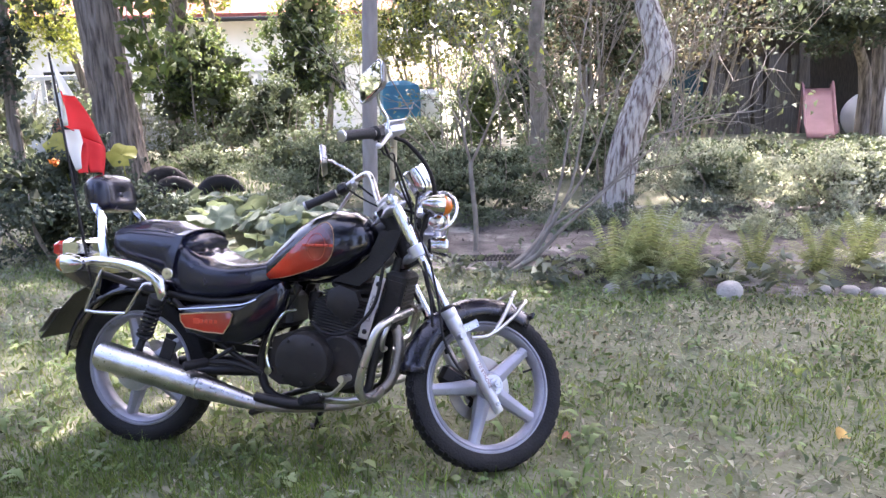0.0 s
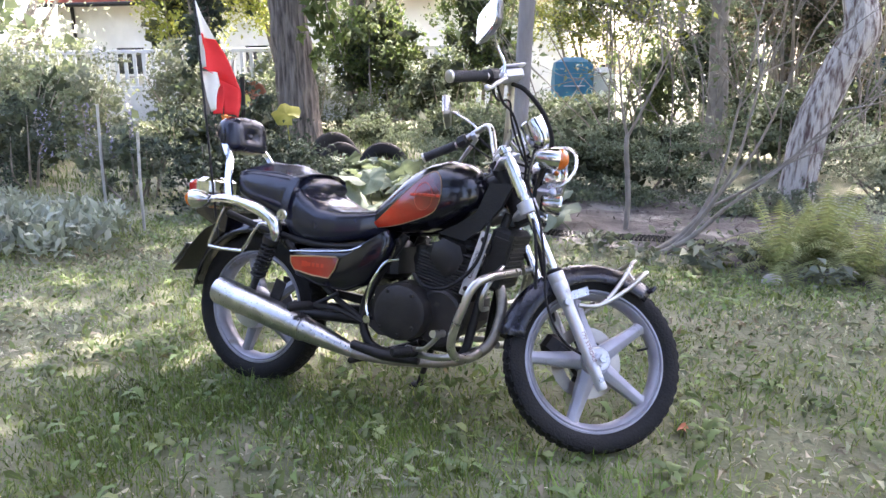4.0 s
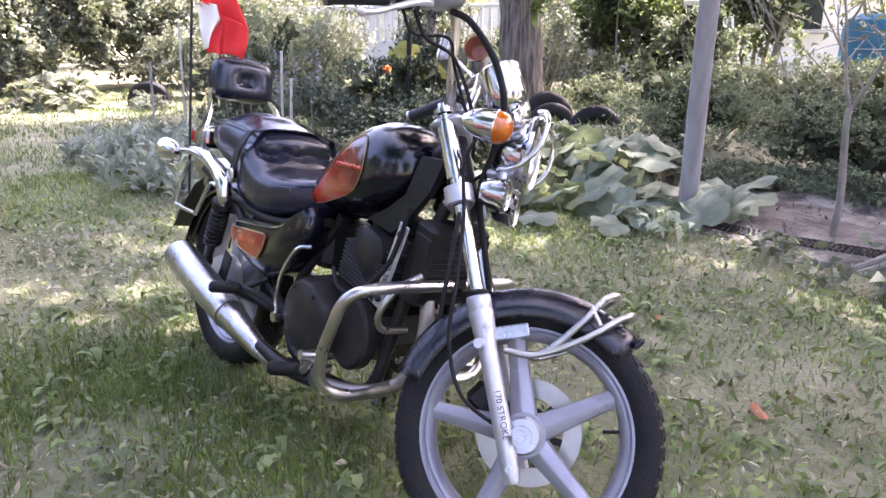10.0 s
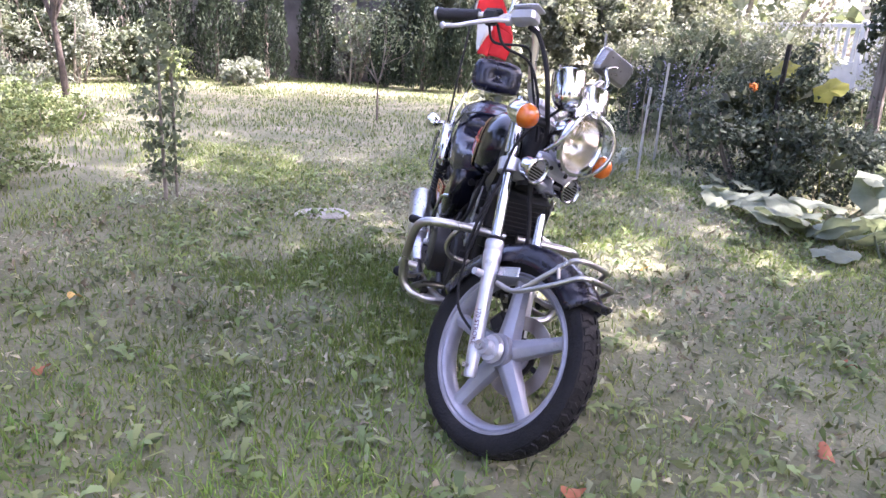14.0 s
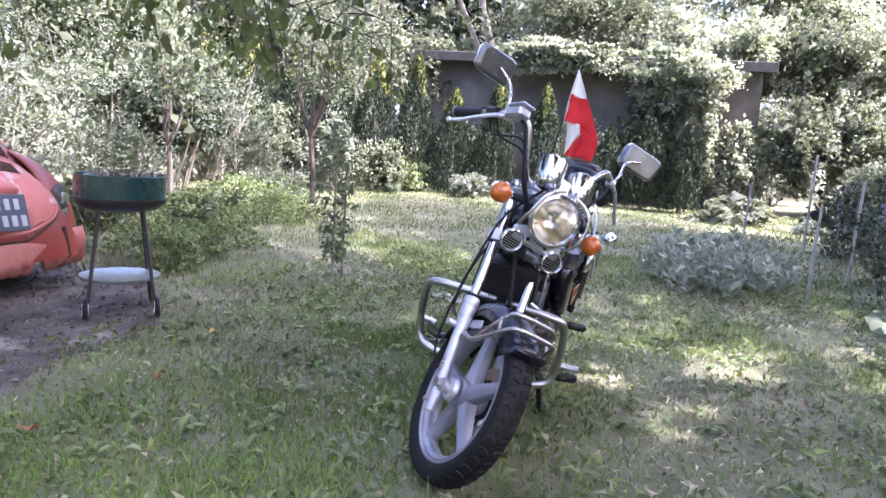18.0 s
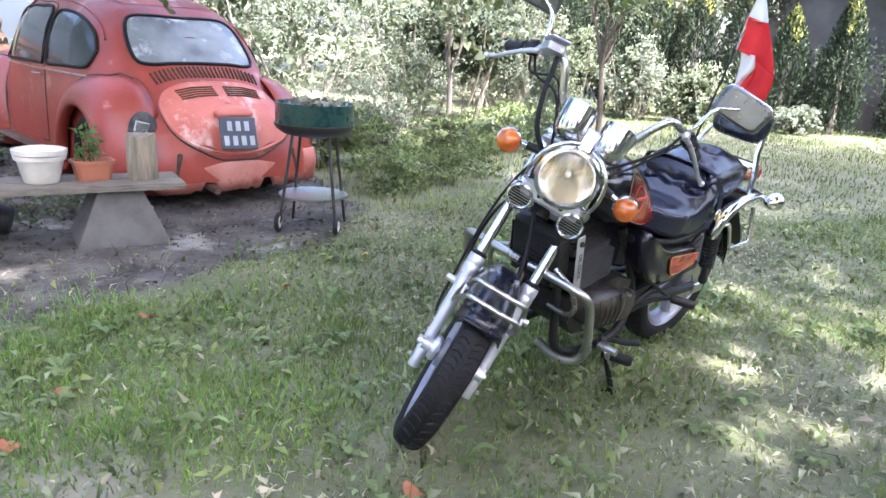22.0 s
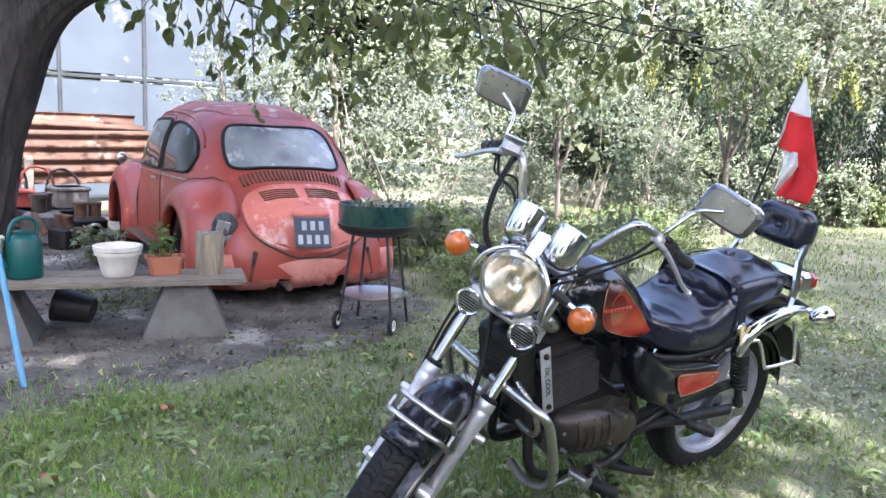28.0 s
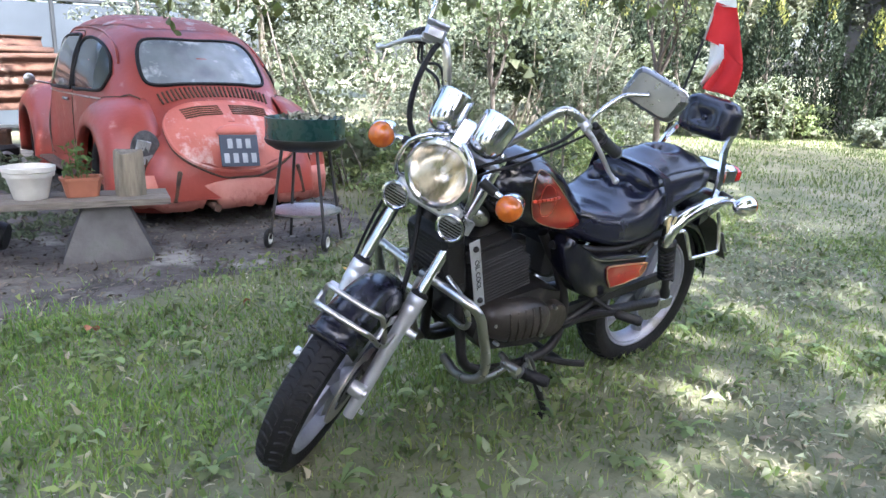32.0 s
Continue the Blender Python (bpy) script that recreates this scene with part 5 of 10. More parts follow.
both(rear_side)
rings = []
for k in range(20):
    a = radians(28 + (172 - 28) * k / 19)
    rings.append([(-0.70 + (0.345 - 0.05 * abs(u) ** 3) * math.cos(a), 0.088 * u, 0.283 + (0.345 - 0.05 * abs(u) ** 3) * math.sin(a)) for u in np.linspace(-1, 1, 11)])
rf = mp("rear_fender", Geo().loft(rings, False, False), BLACK_PAINT, False, "black rear mudguard")
sol = rf.modifiers.new("thickness", "SOLIDIFY")
sol.thickness = 0.004
fl = mp("mud_flap", Geo().loft([[(x, -0.085, z), (x, 0.085, z), (x - 0.012, 0.085, z - 0.008), (x - 0.012, -0.085, z - 0.008)] for x, z in ((-0.86, 0.612), (-0.95, 0.57), (-1.03, 0.49), (-1.105, 0.392))], True), PLASTIC_BLACK, False, "black mud flap with plate holder")
mp("number_plate_back", Geo().box((0.006, 0.16, 0.12), T((-1.09, 0, 0.455)) @ Matrix.Rotation(radians(38), 4, "Y"), 0.002), STEEL, parent=fl)
mp("fender_stay", Geo().loft([[(-0.83, s * 0.09, 0.64), (-1.0, s * 0.075, 0.66), (-1.02, s * 0.07, 0.63), (-0.85, s * 0.085, 0.56)] for s in (-1, 1)], True), BLACK_PAINT)
tail = mp("tail_light", Geo().box((0.1, 0.15, 0.075), T((-0.985, 0, 0.735)), 0.016), CHROME, False, "chrome tail light housing")
mp("red_lens", Geo().box((0.055, 0.14, 0.062), T((-1.05, 0, 0.73)), 0.014), RED_LENS, parent=tail, label="red ribbed tail lens")


def side_cover(s):
    out = [(-0.475, 0.522), (-0.43, 0.545), (-0.2, 0.565), (-0.075, 0.635), (-0.055, 0.61), (-0.075, 0.535), (-0.14, 0.45), (-0.22, 0.41), (-0.34, 0.415), (-0.445, 0.445)]
    cx, cz = -0.25, 0.51
    rings = [[(cx + (x - cx) * k, s * y, cz + (z - cz) * k) for x, z in out] for k, y in ((0.97, 0.085), (1.0, 0.11), (1.0, 0.14), (0.96, 0.158), (0.86, 0.166), (0.3, 0.17))]
    sc = mp("side_cover", Geo().loft(rings, True), BLACK_PAINT, False, "glossy black side cover", sharp=50)
    dec = [(-0.45, 0.513), (-0.35, 0.522), (-0.255, 0.528), (-0.246, 0.52), (-0.258, 0.485), (-0.282, 0.452), (-0.35, 0.455), (-0.43, 0.468), (-0.447, 0.49)]
    rings = [[(-0.33 + (x + 0.33) * k, s * y, 0.488 + (z - 0.488) * k) for x, z in dec] for k, y in ((1.0, 0.164), (1.0, 0.1745), (0.97, 0.1765), (0.3, 0.178))]
    mp("red_panel", Geo().loft(rings, True), COVER_RED, parent=sc, label="red painted side panel")
    mp("pinstripe", Geo().tube([(x, s * 0.1755, z) for x, z in dec + dec[:1]], 0.0025, 6), GOLD_LINE, parent=sc)
    # added bright line stands in for the highlight along the cover's top edge
    mp("edge_highlight_strip", Geo().tube([(-0.46, s * 0.166, 0.53), (-0.32, s * 0.17, 0.542), (-0.2, s * 0.17, 0.558), (-0.12, s * 0.158, 0.598)], 0.003, 8, 4), CHROME, parent=sc)
    for k, ln in enumerate((0.024, 0.014, 0.012, 0.013, 0.012)):
        mp("lettering_bar", Geo().box((ln, 0.001, 0.02 if k == 0 else 0.013), T((-0.385 + k * 0.019, s * 0.1785, 0.492)), 0.0004), RED_DECAL, parent=sc)


both(side_cover)

# ---- engine ----
mp("horn_cover", Geo().ball(0.05, T((0.225, 0.052, 0.705)) @ Matrix.Rotation(radians(-25), 4, "Y"), 20, 12, (1.0, 0.6, 0.6)), CHROME_WORN, False, "small domed metal cover under the tank")
eng = mp("crankcase", Geo().loft([[(x, y, z) for x, z in ((-0.14, 0.30), (-0.12, 0.44), (-0.02, 0.47), (0.12, 0.455), (0.205, 0.42), (0.215, 0.35), (0.17, 0.30), (0.0, 0.275), (-0.1, 0.275))] for y in (-0.118, -0.1, 0.1, 0.118)], True), ENGINE_BLACK, False, "oily black engine casing")


def rounded(s, cx, cz, outline, ys, name, label=""):
    rings = [[(cx + (x - cx) * k, s * y, cz + (z - cz) * k) for x, z in outline] for k, y in ys]
    return mp(name, Geo().loft(rings, True), ENGINE_OILY if s > 0 else ENGINE_BLACK, parent=eng, label=label, sharp=35)


circle = [(0.01 + 0.094 * math.cos(a) * (1.08 if math.cos(a) > 0 else 1), 0.373 + 0.094 * math.sin(a)) for a in np.linspace(0, 2 * math.pi, 28, endpoint=False)]
rounded(-1, 0.02, 0.378, circle, ((1, 0.12), (1, 0.175), (0.96, 0.188), (0.84, 0.194), (0.3, 0.196)), "clutch_cover", "round matt black clutch cover")
oval = [(0.13 + 0.09 * math.cos(a), 0.365 + 0.1 * math.sin(a)) for a in np.linspace(0, 2 * math.pi, 24, endpoint=False)]
rounded(-1, 0.13, 0.365, oval, ((0.95, 0.1), (0.95, 0.128), (0.85, 0.136), (0.4, 0.138)), "timing_cover")
left = [(0.06 + 0.135 * math.copysign(abs(math.cos(a)) ** 0.75, math.cos(a)), 0.385 + 0.068 * math.copysign(abs(math.sin(a)) ** 0.75, math.sin(a)) + 0.02 * math.cos(a)) for a in np.linspace(0, 2 * math.pi, 30, endpoint=False)]
rounded(1, 0.06, 0.385, left, ((1, 0.1), (1, 0.125), (0.94, 0.145), (0.8, 0.16), (0.5, 0.17), (0.2, 0.172)), "alternator_cover", "brown-black oily engine side cover")
for x, z in ((-0.03, 0.44), (0.06, 0.435), (0.07, 0.33), (-0.05, 0.32), (0.02, 0.3)):
    mp("cover_bolt", Geo().lathe([(0.0001, 0.004), (0.006, 0.003), (0.007, 0)], 8, T((x, -0.196, z)) @ Matrix.Rotation(radians(90), 4, "X")), FRAME_BLACK, parent=eng)
for x, z in ((-0.07, 0.41), (0.06, 0.425), (0.17, 0.40), (0.15, 0.335), (-0.03, 0.325)):
    mp("cover_bolt", Geo().lathe([(0.0001, 0.01), (0.006, 0.009), (0.007, -0.01)], 8, T((x, 0.15, z)) @ Matrix.Rotation(radians(-90), 4, "X")), STEEL, parent=eng)
rounded(1, -0.085, 0.36, [(-0.085 + 0.055 * math.cos(a), 0.36 + 0.06 * math.sin(a)) for a in np.linspace(0, 2 * math.pi, 20, endpoint=False)], ((1, 0.1), (1, 0.14), (0.9, 0.15), (0.3, 0.152)), "sprocket_cover")
for k in range(5):
    mp("case_rib", Geo().tube([(0.0 + k * 0.03, 0.166, 0.335 + 0.002 * k), (0.005 + k * 0.03, 0.174, 0.385), (0.01 + k * 0.03, 0.162, 0.435)], 0.0035, 6, 3), ENGINE_OILY, parent=eng)
mp("drain_plug", Geo().lathe([(0.0001, 0.03), (0.014, 0.03), (0.014, 0.0), (0.02, 0.0), (0.02, -0.01)], 12, T((0.03, 0.03, 0.28)) @ Matrix.Rotation(radians(180), 4, "X")), STEEL, parent=eng)
CYL = T((0.105, 0, 0.45)) @ Matrix.Rotation(radians(12), 4, "Y")
cyl = mp("cylinder", Geo().box((0.13, 0.12, 0.16), CYL @ T((0, 0, 0.07)), 0.02), ENGINE_BLACK, False, "finned black cylinder")
for k in range(13):
    w = 0.2 if k < 10 else 0.17
    mp("cooling_fin", Geo().box((w, 0.205 if k < 10 else 0.18, 0.0046), CYL @ T((0, 0, 0.015 + k * 0.0105)), 0.0018), FIN_GREY, parent=cyl)
mp("cylinder_head", Geo().box((0.15, 0.13, 0.05), CYL @ T((0, 0, 0.165)), 0.02).box((0.12, 0.1, 0.03), CYL @ T((0.005, 0, 0.197)), 0.014), ENGINE_BLACK, parent=cyl, label="black cylinder head")
(lambda s: mp("head_cover", Geo().loft([[(0.13 + (x - 0.13) * k, s * y, 0.56 + (z - 0.56) * k) for x, z in ((0.045, 0.55), (0.06, 0.62), (0.11, 0.645), (0.19, 0.62), (0.21, 0.56), (0.18, 0.5), (0.13, 0.47))] for k, y in ((0.8, 0.07), (0.76, 0.1), (0.55, 0.108), (0.2, 0.11))], True), ENGINE_BLACK, parent=cyl))(-1)
mp("carburettor", Geo().lathe([(0.0001, 0), (0.03, 0), (0.034, 0.03), (0.03, 0.06), (0.022, 0.065), (0.022, 0.11)], 18, along((-0.03, 0, 0.54), (0.1, 0, 0.55))).lathe([(0.0001, 0), (0.026, 0), (0.03, 0.04), (0.026, 0.1), (0.0001, 0.11)], 18, T((-0.01, 0, 0.49))), ENGINE_BLACK)
mp("air_box", Geo().box((0.14, 0.17, 0.13), T((-0.14, 0, 0.53)), 0.02), PLASTIC_BLACK)
mp("clutch_pipe", Geo().tube([(-0.01, -0.17, 0.545), (-0.05, -0.19, 0.53), (-0.09, -0.2, 0.46), (-0.105, -0.2, 0.39), (-0.095, -0.2, 0.35)], 0.0055, 8, 5).lathe([(0.0001, -0.01), (0.014, -0.01), (0.014, 0.01), (0.0001, 0.01)], 14, T((-0.095, -0.2, 0.34)) @ Matrix.Rotation(radians(90), 4, "X")), CHROME, False, "thin chrome pipe beside the engine")

# ---- oil cooler, crash bars, exhaust, pegs ----
oc = mp("oil_cooler", Geo().box((0.075, 0.18, 0.2), T((0.295, 0, 0.575)) @ Matrix.Rotation(radians(14), 4, "Y"), 0.012), PLASTIC_BLACK, False, "black finned oil cooler in front of the engine")
g = Geo()
for k in range(11):
    g.box((0.004, 0.135, 0.004), T((0.295, 0, 0.575)) @ Matrix.Rotation(radians(14), 4, "Y") @ T((0.0385, 0, -0.075 + k * 0.015)))
tagged(mp("cooler_core", g, ENGINE_BLACK, parent=oc), "thin cooling fins", kind="stuff")


def cooler_plate(s):
    m = T((0.238, s * 0.112, 0.553)) @ Matrix.Rotation(radians(17), 4, "Y")
    pl = mp("side_plate", Geo().box((0.036, 0.004, 0.22), m, 0.0018), FORK_GREY, parent=oc, label="pale metal side plate with dark letters")
    mp("plate_mount", Geo().box((0.03, 0.016, 0.03), m @ T((0.01, -s * 0.01, 0.06)), 0.002), FRAME_BLACK, parent=oc)
    tx = part("lettering", text_mesh("OIL COOL", 0.021), FRAME_BLACK, pl)
    tx.data.materials.clear()
    tx.data.materials.append(FRAME_BLACK)
    tx.matrix_basis = m @ T((0, s * 0.0032, 0)) @ Matrix.Rotation(radians(90 if s < 0 else -90), 4, "X") @ Matrix.Rotation(radians(90), 4, "Z")
    for q in (-0.085, 0.085):
        mp("plate_bolt", Geo().ball(0.009, m @ T((0, s * 0.004, q)), 10, 6), FRAME_BLACK, parent=oc)
    mp("box_lip", Geo().box((0.055, 0.005, 0.13), T((0.302, s * 0.0915, 0.58)) @ Matrix.Rotation(radians(14), 4, "Y"), 0.002), FRAME_BLACK, parent=oc)


both(cooler_plate)


def crash_bar(s):
    k = 0.285 if s < 0 else 0.228      # the bar on the left is bent in
    W = lambda pts: [(x, y * k / 0.285, z) for x, y, z in pts]
    mp("crash_bar", Geo().tube(W([(0.352, s * 0.02, 0.535), (0.35, s * 0.1, 0.535), (0.345, s * 0.19, 0.533), (0.338, s * 0.235, 0.528), (0.322, s * 0.265, 0.515), (0.303, s * 0.28, 0.485), (0.285, s * 0.285, 0.43), (0.268, s * 0.287, 0.38), (0.255, s * 0.282, 0.325), (0.257, s * 0.268, 0.29), (0.268, s * 0.235, 0.27), (0.275, s * 0.17, 0.263), (0.265, s * 0.08, 0.27)]), 0.0135, 12, 5), CHROME_WORN, False, "bent chrome crash bar with rust specks")
    mp("inner_bar", Geo().tube([(0.325, s * 0.09, 0.552), (0.318, s * 0.15, 0.52), (0.3, s * 0.175, 0.46), (0.29, s * 0.15, 0.42), (0.275, s * 0.07, 0.41)], 0.008, 10, 5), CHROME_WORN, False)
    mp("peg_arm", Geo().tube(W([(0.06, s * 0.12, 0.245), (0.09, s * 0.19, 0.25), (0.19, s * 0.24, 0.262), (0.255, s * 0.262, 0.277)]), 0.011, 10, 4), CHROME_WORN, False)
    pg = mp("foot_peg", Geo().lathe([(0.0001, 0), (0.011, 0), (0.017, 0.006), (0.018, 0.09), (0.012, 0.1), (0.0001, 0.1)], 14, along((0.10, s * 0.205, 0.262), (0.055, s * 0.315, 0.268))), RUBBER, False, "ribbed black rubber foot peg")
    mp("peg_rib", Geo().torus(0.016, [(0.003 * math.cos(a), 0.003 * math.sin(a)) for a in np.linspace(0, 2 * math.pi, 6, endpoint=False)], 14, along((0.085, s * 0.24, 0.2635), (0.055, s * 0.315, 0.268)) @ Matrix.Rotation(radians(90), 4, "X")), RUBBER, parent=pg)
    mp("pedal", Geo().tube([(0.06, s * 0.2, 0.27), (0.15, s * 0.255, 0.285), (0.205, s * 0.27, 0.335)], 0.0075, 8, 4).tube([(0.205, s * 0.24, 0.34), (0.2, s * 0.3, 0.345)], 0.012, 10), CHROME_WORN, False)
    pp = mp("passenger_peg", Geo().lathe([(0.0001, 0), (0.011, 0), (0.016, 0.006), (0.017, 0.08), (0.011, 0.088), (0.0001, 0.088)], 14, along((-0.335, s * 0.185, 0.352), (-0.40, s * 0.28, 0.345))), RUBBER, False, "black rubber passenger foot peg")
    mp("peg_bracket", Geo().tube([(-0.16, s * 0.125, 0.31), (-0.25, s * 0.15, 0.345), (-0.335, s * 0.18, 0.352)], 0.01, 8, 4).tube([(-0.335, s * 0.17, 0.352), (-0.26, s * 0.14, 0.40)], 0.008, 8), FRAME_BLACK, parent=pp)


both(crash_bar)
mp("exhaust_header", Geo().tube([(0.19, -0.02, 0.545), (0.255, -0.03, 0.54), (0.305, -0.04, 0.47), (0.315, -0.05, 0.38), (0.285, -0.07, 0.285), (0.2, -0.12, 0.235), (0.05, -0.165, 0.215), (-0.1, -0.195, 0.215), (-0.17, -0.2, 0.225)], 0.018, 14, 5), mat("heat_stained_steel", (0.3, 0.26, 0.225), 0.42, 0.8, color2=(0.4, 0.37, 0.33), scale=12, bump=0.2, bump_scale=70), False, "heat-stained exhaust pipe")
ex0, ex1 = Vector((-0.16, -0.2, 0.226)), Vector((-0.745, -0.205, 0.36))
muff = mp("muffler", Geo().lathe([(0.018, -0.02), (0.024, 0.0), (0.03, 0.05), (0.043, 0.2), (0.0435, 0.2), (0.0445, 0.21), (0.05, 0.34), (0.052, 0.59), (0.048, 0.6), (0.036, 0.6), (0.034, 0.56), (0.0001, 0.55)], 32, along(ex0, ex1)), STEEL, False, "brushed steel cone muffler")
mp("muffler_band", Geo().lathe([(0.0438, 0.196), (0.0465, 0.197), (0.0465, 0.209), (0.0445, 0.21)], 32, along(ex0, ex1)), CHROME_WORN, parent=muff)
mp("muffler_bracket", Geo().box((0.05, 0.006, 0.1), T((-0.52, -0.15, 0.37)) @ Matrix.Rotation(radians(20), 4, "Y"), 0.003), FRAME_BLACK)
mp("heat_shield", Geo().tube([(0.1, -0.185, 0.228), (-0.02, -0.205, 0.232), (-0.14, -0.212, 0.25)], [0.014, 0.02, 0.016], 10, 4), FRAME_BLACK)
stand_foot = Vector((-0.09, 0.19, 0.045))
mp("side_stand", Geo().tube([(0.0, 0.135, 0.24), (-0.02, 0.15, 0.22), stand_foot], [0.015, 0.013, 0.011], 10, 3).box((0.07, 0.045, 0.012), T(stand_foot + Vector((0, 0.005, -0.004))) @ Matrix.Rotation(radians(11), 4, "X"), 0.004), FRAME_BLACK, False, "black folding side stand")
mp("stand_spring", Geo().tube([(0.01, 0.155, 0.25), (-0.06, 0.18, 0.13)], 0.006, 8), STEEL)
mp("centre_stand", Geo().tube([(-0.06, 0.11, 0.22), (-0.2, 0.13, 0.17), (-0.28, 0.15, 0.155)], 0.012, 8, 3).tube([(-0.06, -0.11, 0.22), (-0.2, -0.13, 0.17)], 0.012, 8, 3).tube([(-0.2, -0.13, 0.17), (-0.2, 0.13, 0.17)], 0.01, 8), FRAME_BLACK)

# ---- flag on the motorcycle's rear ----
flag = thing("flag", "small red and white flag hanging limp on a black rod", "flag")
ROD_FOOT, FLAG_TOP, HOIST_END, FLAG_SIDE = Vector((-0.81, -0.052, 0.6)), Vector((-0.993, 0.114, 1.447)), Vector((-0.939, 0.065, 1.194)), Vector((-0.927, 0.245, 1.094))
part("flag_rod", Geo().tube([ROD_FOOT + (HOIST_END - ROD_FOOT) * -0.05, HOIST_END, FLAG_TOP + (FLAG_TOP - HOIST_END) * 0.05], 0.0045, 8), FRAME_BLACK, flag)
CLOTH_OUT = (HOIST_END - FLAG_TOP).cross(FLAG_SIDE - FLAG_TOP).normalized()
if CLOTH_OUT.x < 0:
    CLOTH_OUT.negate()


def on_flag(x, y):
    """A place in the flag's plane: x to its free side, y down, in thousandths of about 1.26 metres."""
    h, d = (335 * x - 45 * y) / -40725, (-235 * x - 90 * y) / -40725
    return FLAG_TOP + (HOIST_END - FLAG_TOP) * h + (FLAG_SIDE - FLAG_TOP) * d


def cloth(name, rows, material, out):
    """Part of the limp flag between its left and right edges, row by row downwards; out: how far it stands before the rod."""
    fine = []
    for a, b in zip(rows, rows[1:]):
        fine += [tuple(np.array(a) * (1 - t) + np.array(b) * t) for t in (0, 0.25, 0.5, 0.75)]
    fine.append(rows[-1])
    pts = []
    for i, (x0, y0, x1, y1) in enumerate(fine):
        v = y0 / 420
        pts.append([on_flag(x0 + (x1 - x0) * u, y0 + (y1 - y0) * u) + CLOTH_OUT * (out + 0.014 * math.sin(u * 5.0 + v * 6.0) * min(1, v * 3)) for u in np.linspace(0, 1, 13)])
    ob = part(name, Geo().loft(pts, False, False), material, flag, sharp=80)
    ob.modifiers.new("thickness", "SOLIDIFY").thickness = 0.0012


cloth("white_top", [(0, 0, 1, 0), (-18, 47, 8, 50), (-36, 94, 16, 100), (-45, 117, 20, 141), (-49, 126, -42, 128), (-68, 176, -59, 182), (-90, 235, -83, 237)], FLAG_WHITE, 0.004)
cloth("red_front", [(-44, 118, 20, 140), (-59, 178, 33, 200), (-84, 236, 41, 262), (-50, 252, 45, 300), (-27, 262, 46, 335)], FLAG_RED, 0.004)
cloth("red_fold", [(-27, 262, 46, 335), (-24, 300, 38, 362), (-34, 350, 22, 398), (-62, 405, 5, 425)], FLAG_RED, 0.004)
cloth("white_back", [(-74, 240, -22, 256), (-80, 290, -24, 300), (-92, 345, -58, 335), (-99, 388, -92, 380)], FLAG_WHITE, -0.012)
cloth("red_back", [(-24, 300, -20, 304), (-56, 336, -28, 345), (-92, 380, -45, 385), (-97, 397, -58, 408)], FLAG_RED, -0.01)

# ---- old red car ----
CAR_AT = pose(-0.38, -4.78, 0.0, 0, 0, -90)
car = thing("car", "rusty faded red round-backed old car without bumpers, standing on soil", "car", CAR_AT)
CAR_RED = mat("faded_red_paint", (0.32, 0.052, 0.034), 0.42, color2=(0.22, 0.034, 0.023), scale=2.2, detail=9, bump=0.1, bump_scale=35, patch=0.1, patch_color=(0.42, 0.19, 0.155), patch_scale=3.2, coat=0.15)
CAR_PINK = mat("sun_bleached_red_paint", (0.55, 0.17, 0.125), 0.5, color2=(0.42, 0.1, 0.07), scale=3, detail=9, bump=0.12, bump_scale=30, patch=0.2, patch_color=(0.62, 0.4, 0.36), patch_scale=5)
CAR_ROOF = mat("weathered_roof_paint", (0.38, 0.095, 0.07), 0.55, color2=(0.25, 0.06, 0.05), scale=3, detail=9, bump=0.15, bump_scale=40, patch=0.22, patch_color=(0.46, 0.36, 0.33), patch_scale=7)
CAR_SKIRT = mat("peeling_pale_skirt_paint", (0.55, 0.24, 0.19), 0.65, color2=(0.42, 0.13, 0.095), scale=4, detail=9, bump=0.2, bump_scale=30, patch=0.28, patch_color=(0.33, 0.09, 0.06), patch_scale=6)
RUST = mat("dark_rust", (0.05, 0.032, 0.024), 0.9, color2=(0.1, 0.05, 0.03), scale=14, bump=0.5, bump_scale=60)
# pale mottling stands in for sky and foliage reflected in the rear window
CAR_GLASS = mat("window_glass_painted_reflection", (0.24, 0.265, 0.28), 0.12, color2=(0.1, 0.115, 0.125), scale=3.4, detail=8, coat=0.35, patch=0.2, patch_color=(0.42, 0.44, 0.44), patch_scale=4)
# opaque dark tone stands in for the unlit cabin behind the side windows
SIDE_GLASS = mat("side_glass_dark_interior", (0.035, 0.045, 0.05), 0.12, color2=(0.06, 0.07, 0.075), scale=3, gloss=0.3)
# table along the car: x ahead, half width, floor height, top height
SHELL = [(-1.935, 0.36, 0.20, 0.33), (-1.925, 0.45, 0.20, 0.42), (-1.90, 0.52, 0.20, 0.505), (-1.85, 0.56, 0.20, 0.585), (-1.75, 0.60, 0.2, 0.675), (-1.62, 0.62, 0.2, 0.755), (-1.5, 0.635, 0.2, 0.845), (-1.455, 0.64, 0.2, 0.885), (-1.3, 0.65, 0.2, 1.035), (-1.16, 0.655, 0.2, 1.165), (-1.0, 0.66, 0.2, 1.255), (-0.8, 0.668, 0.2, 1.322), (-0.5, 0.673, 0.2, 1.368), (-0.15, 0.676, 0.2, 1.385), (0.15, 0.673, 0.2, 1.372), (0.4, 0.666, 0.2, 1.31), (0.6, 0.655, 0.2, 1.16), (0.78, 0.64, 0.2, 0.98), (0.95, 0.62, 0.2, 0.90), (1.3, 0.56, 0.2, 0.83), (1.6, 0.48, 0.22, 0.72), (1.8, 0.38, 0.25, 0.58), (1.9, 0.26, 0.3, 0.46)]


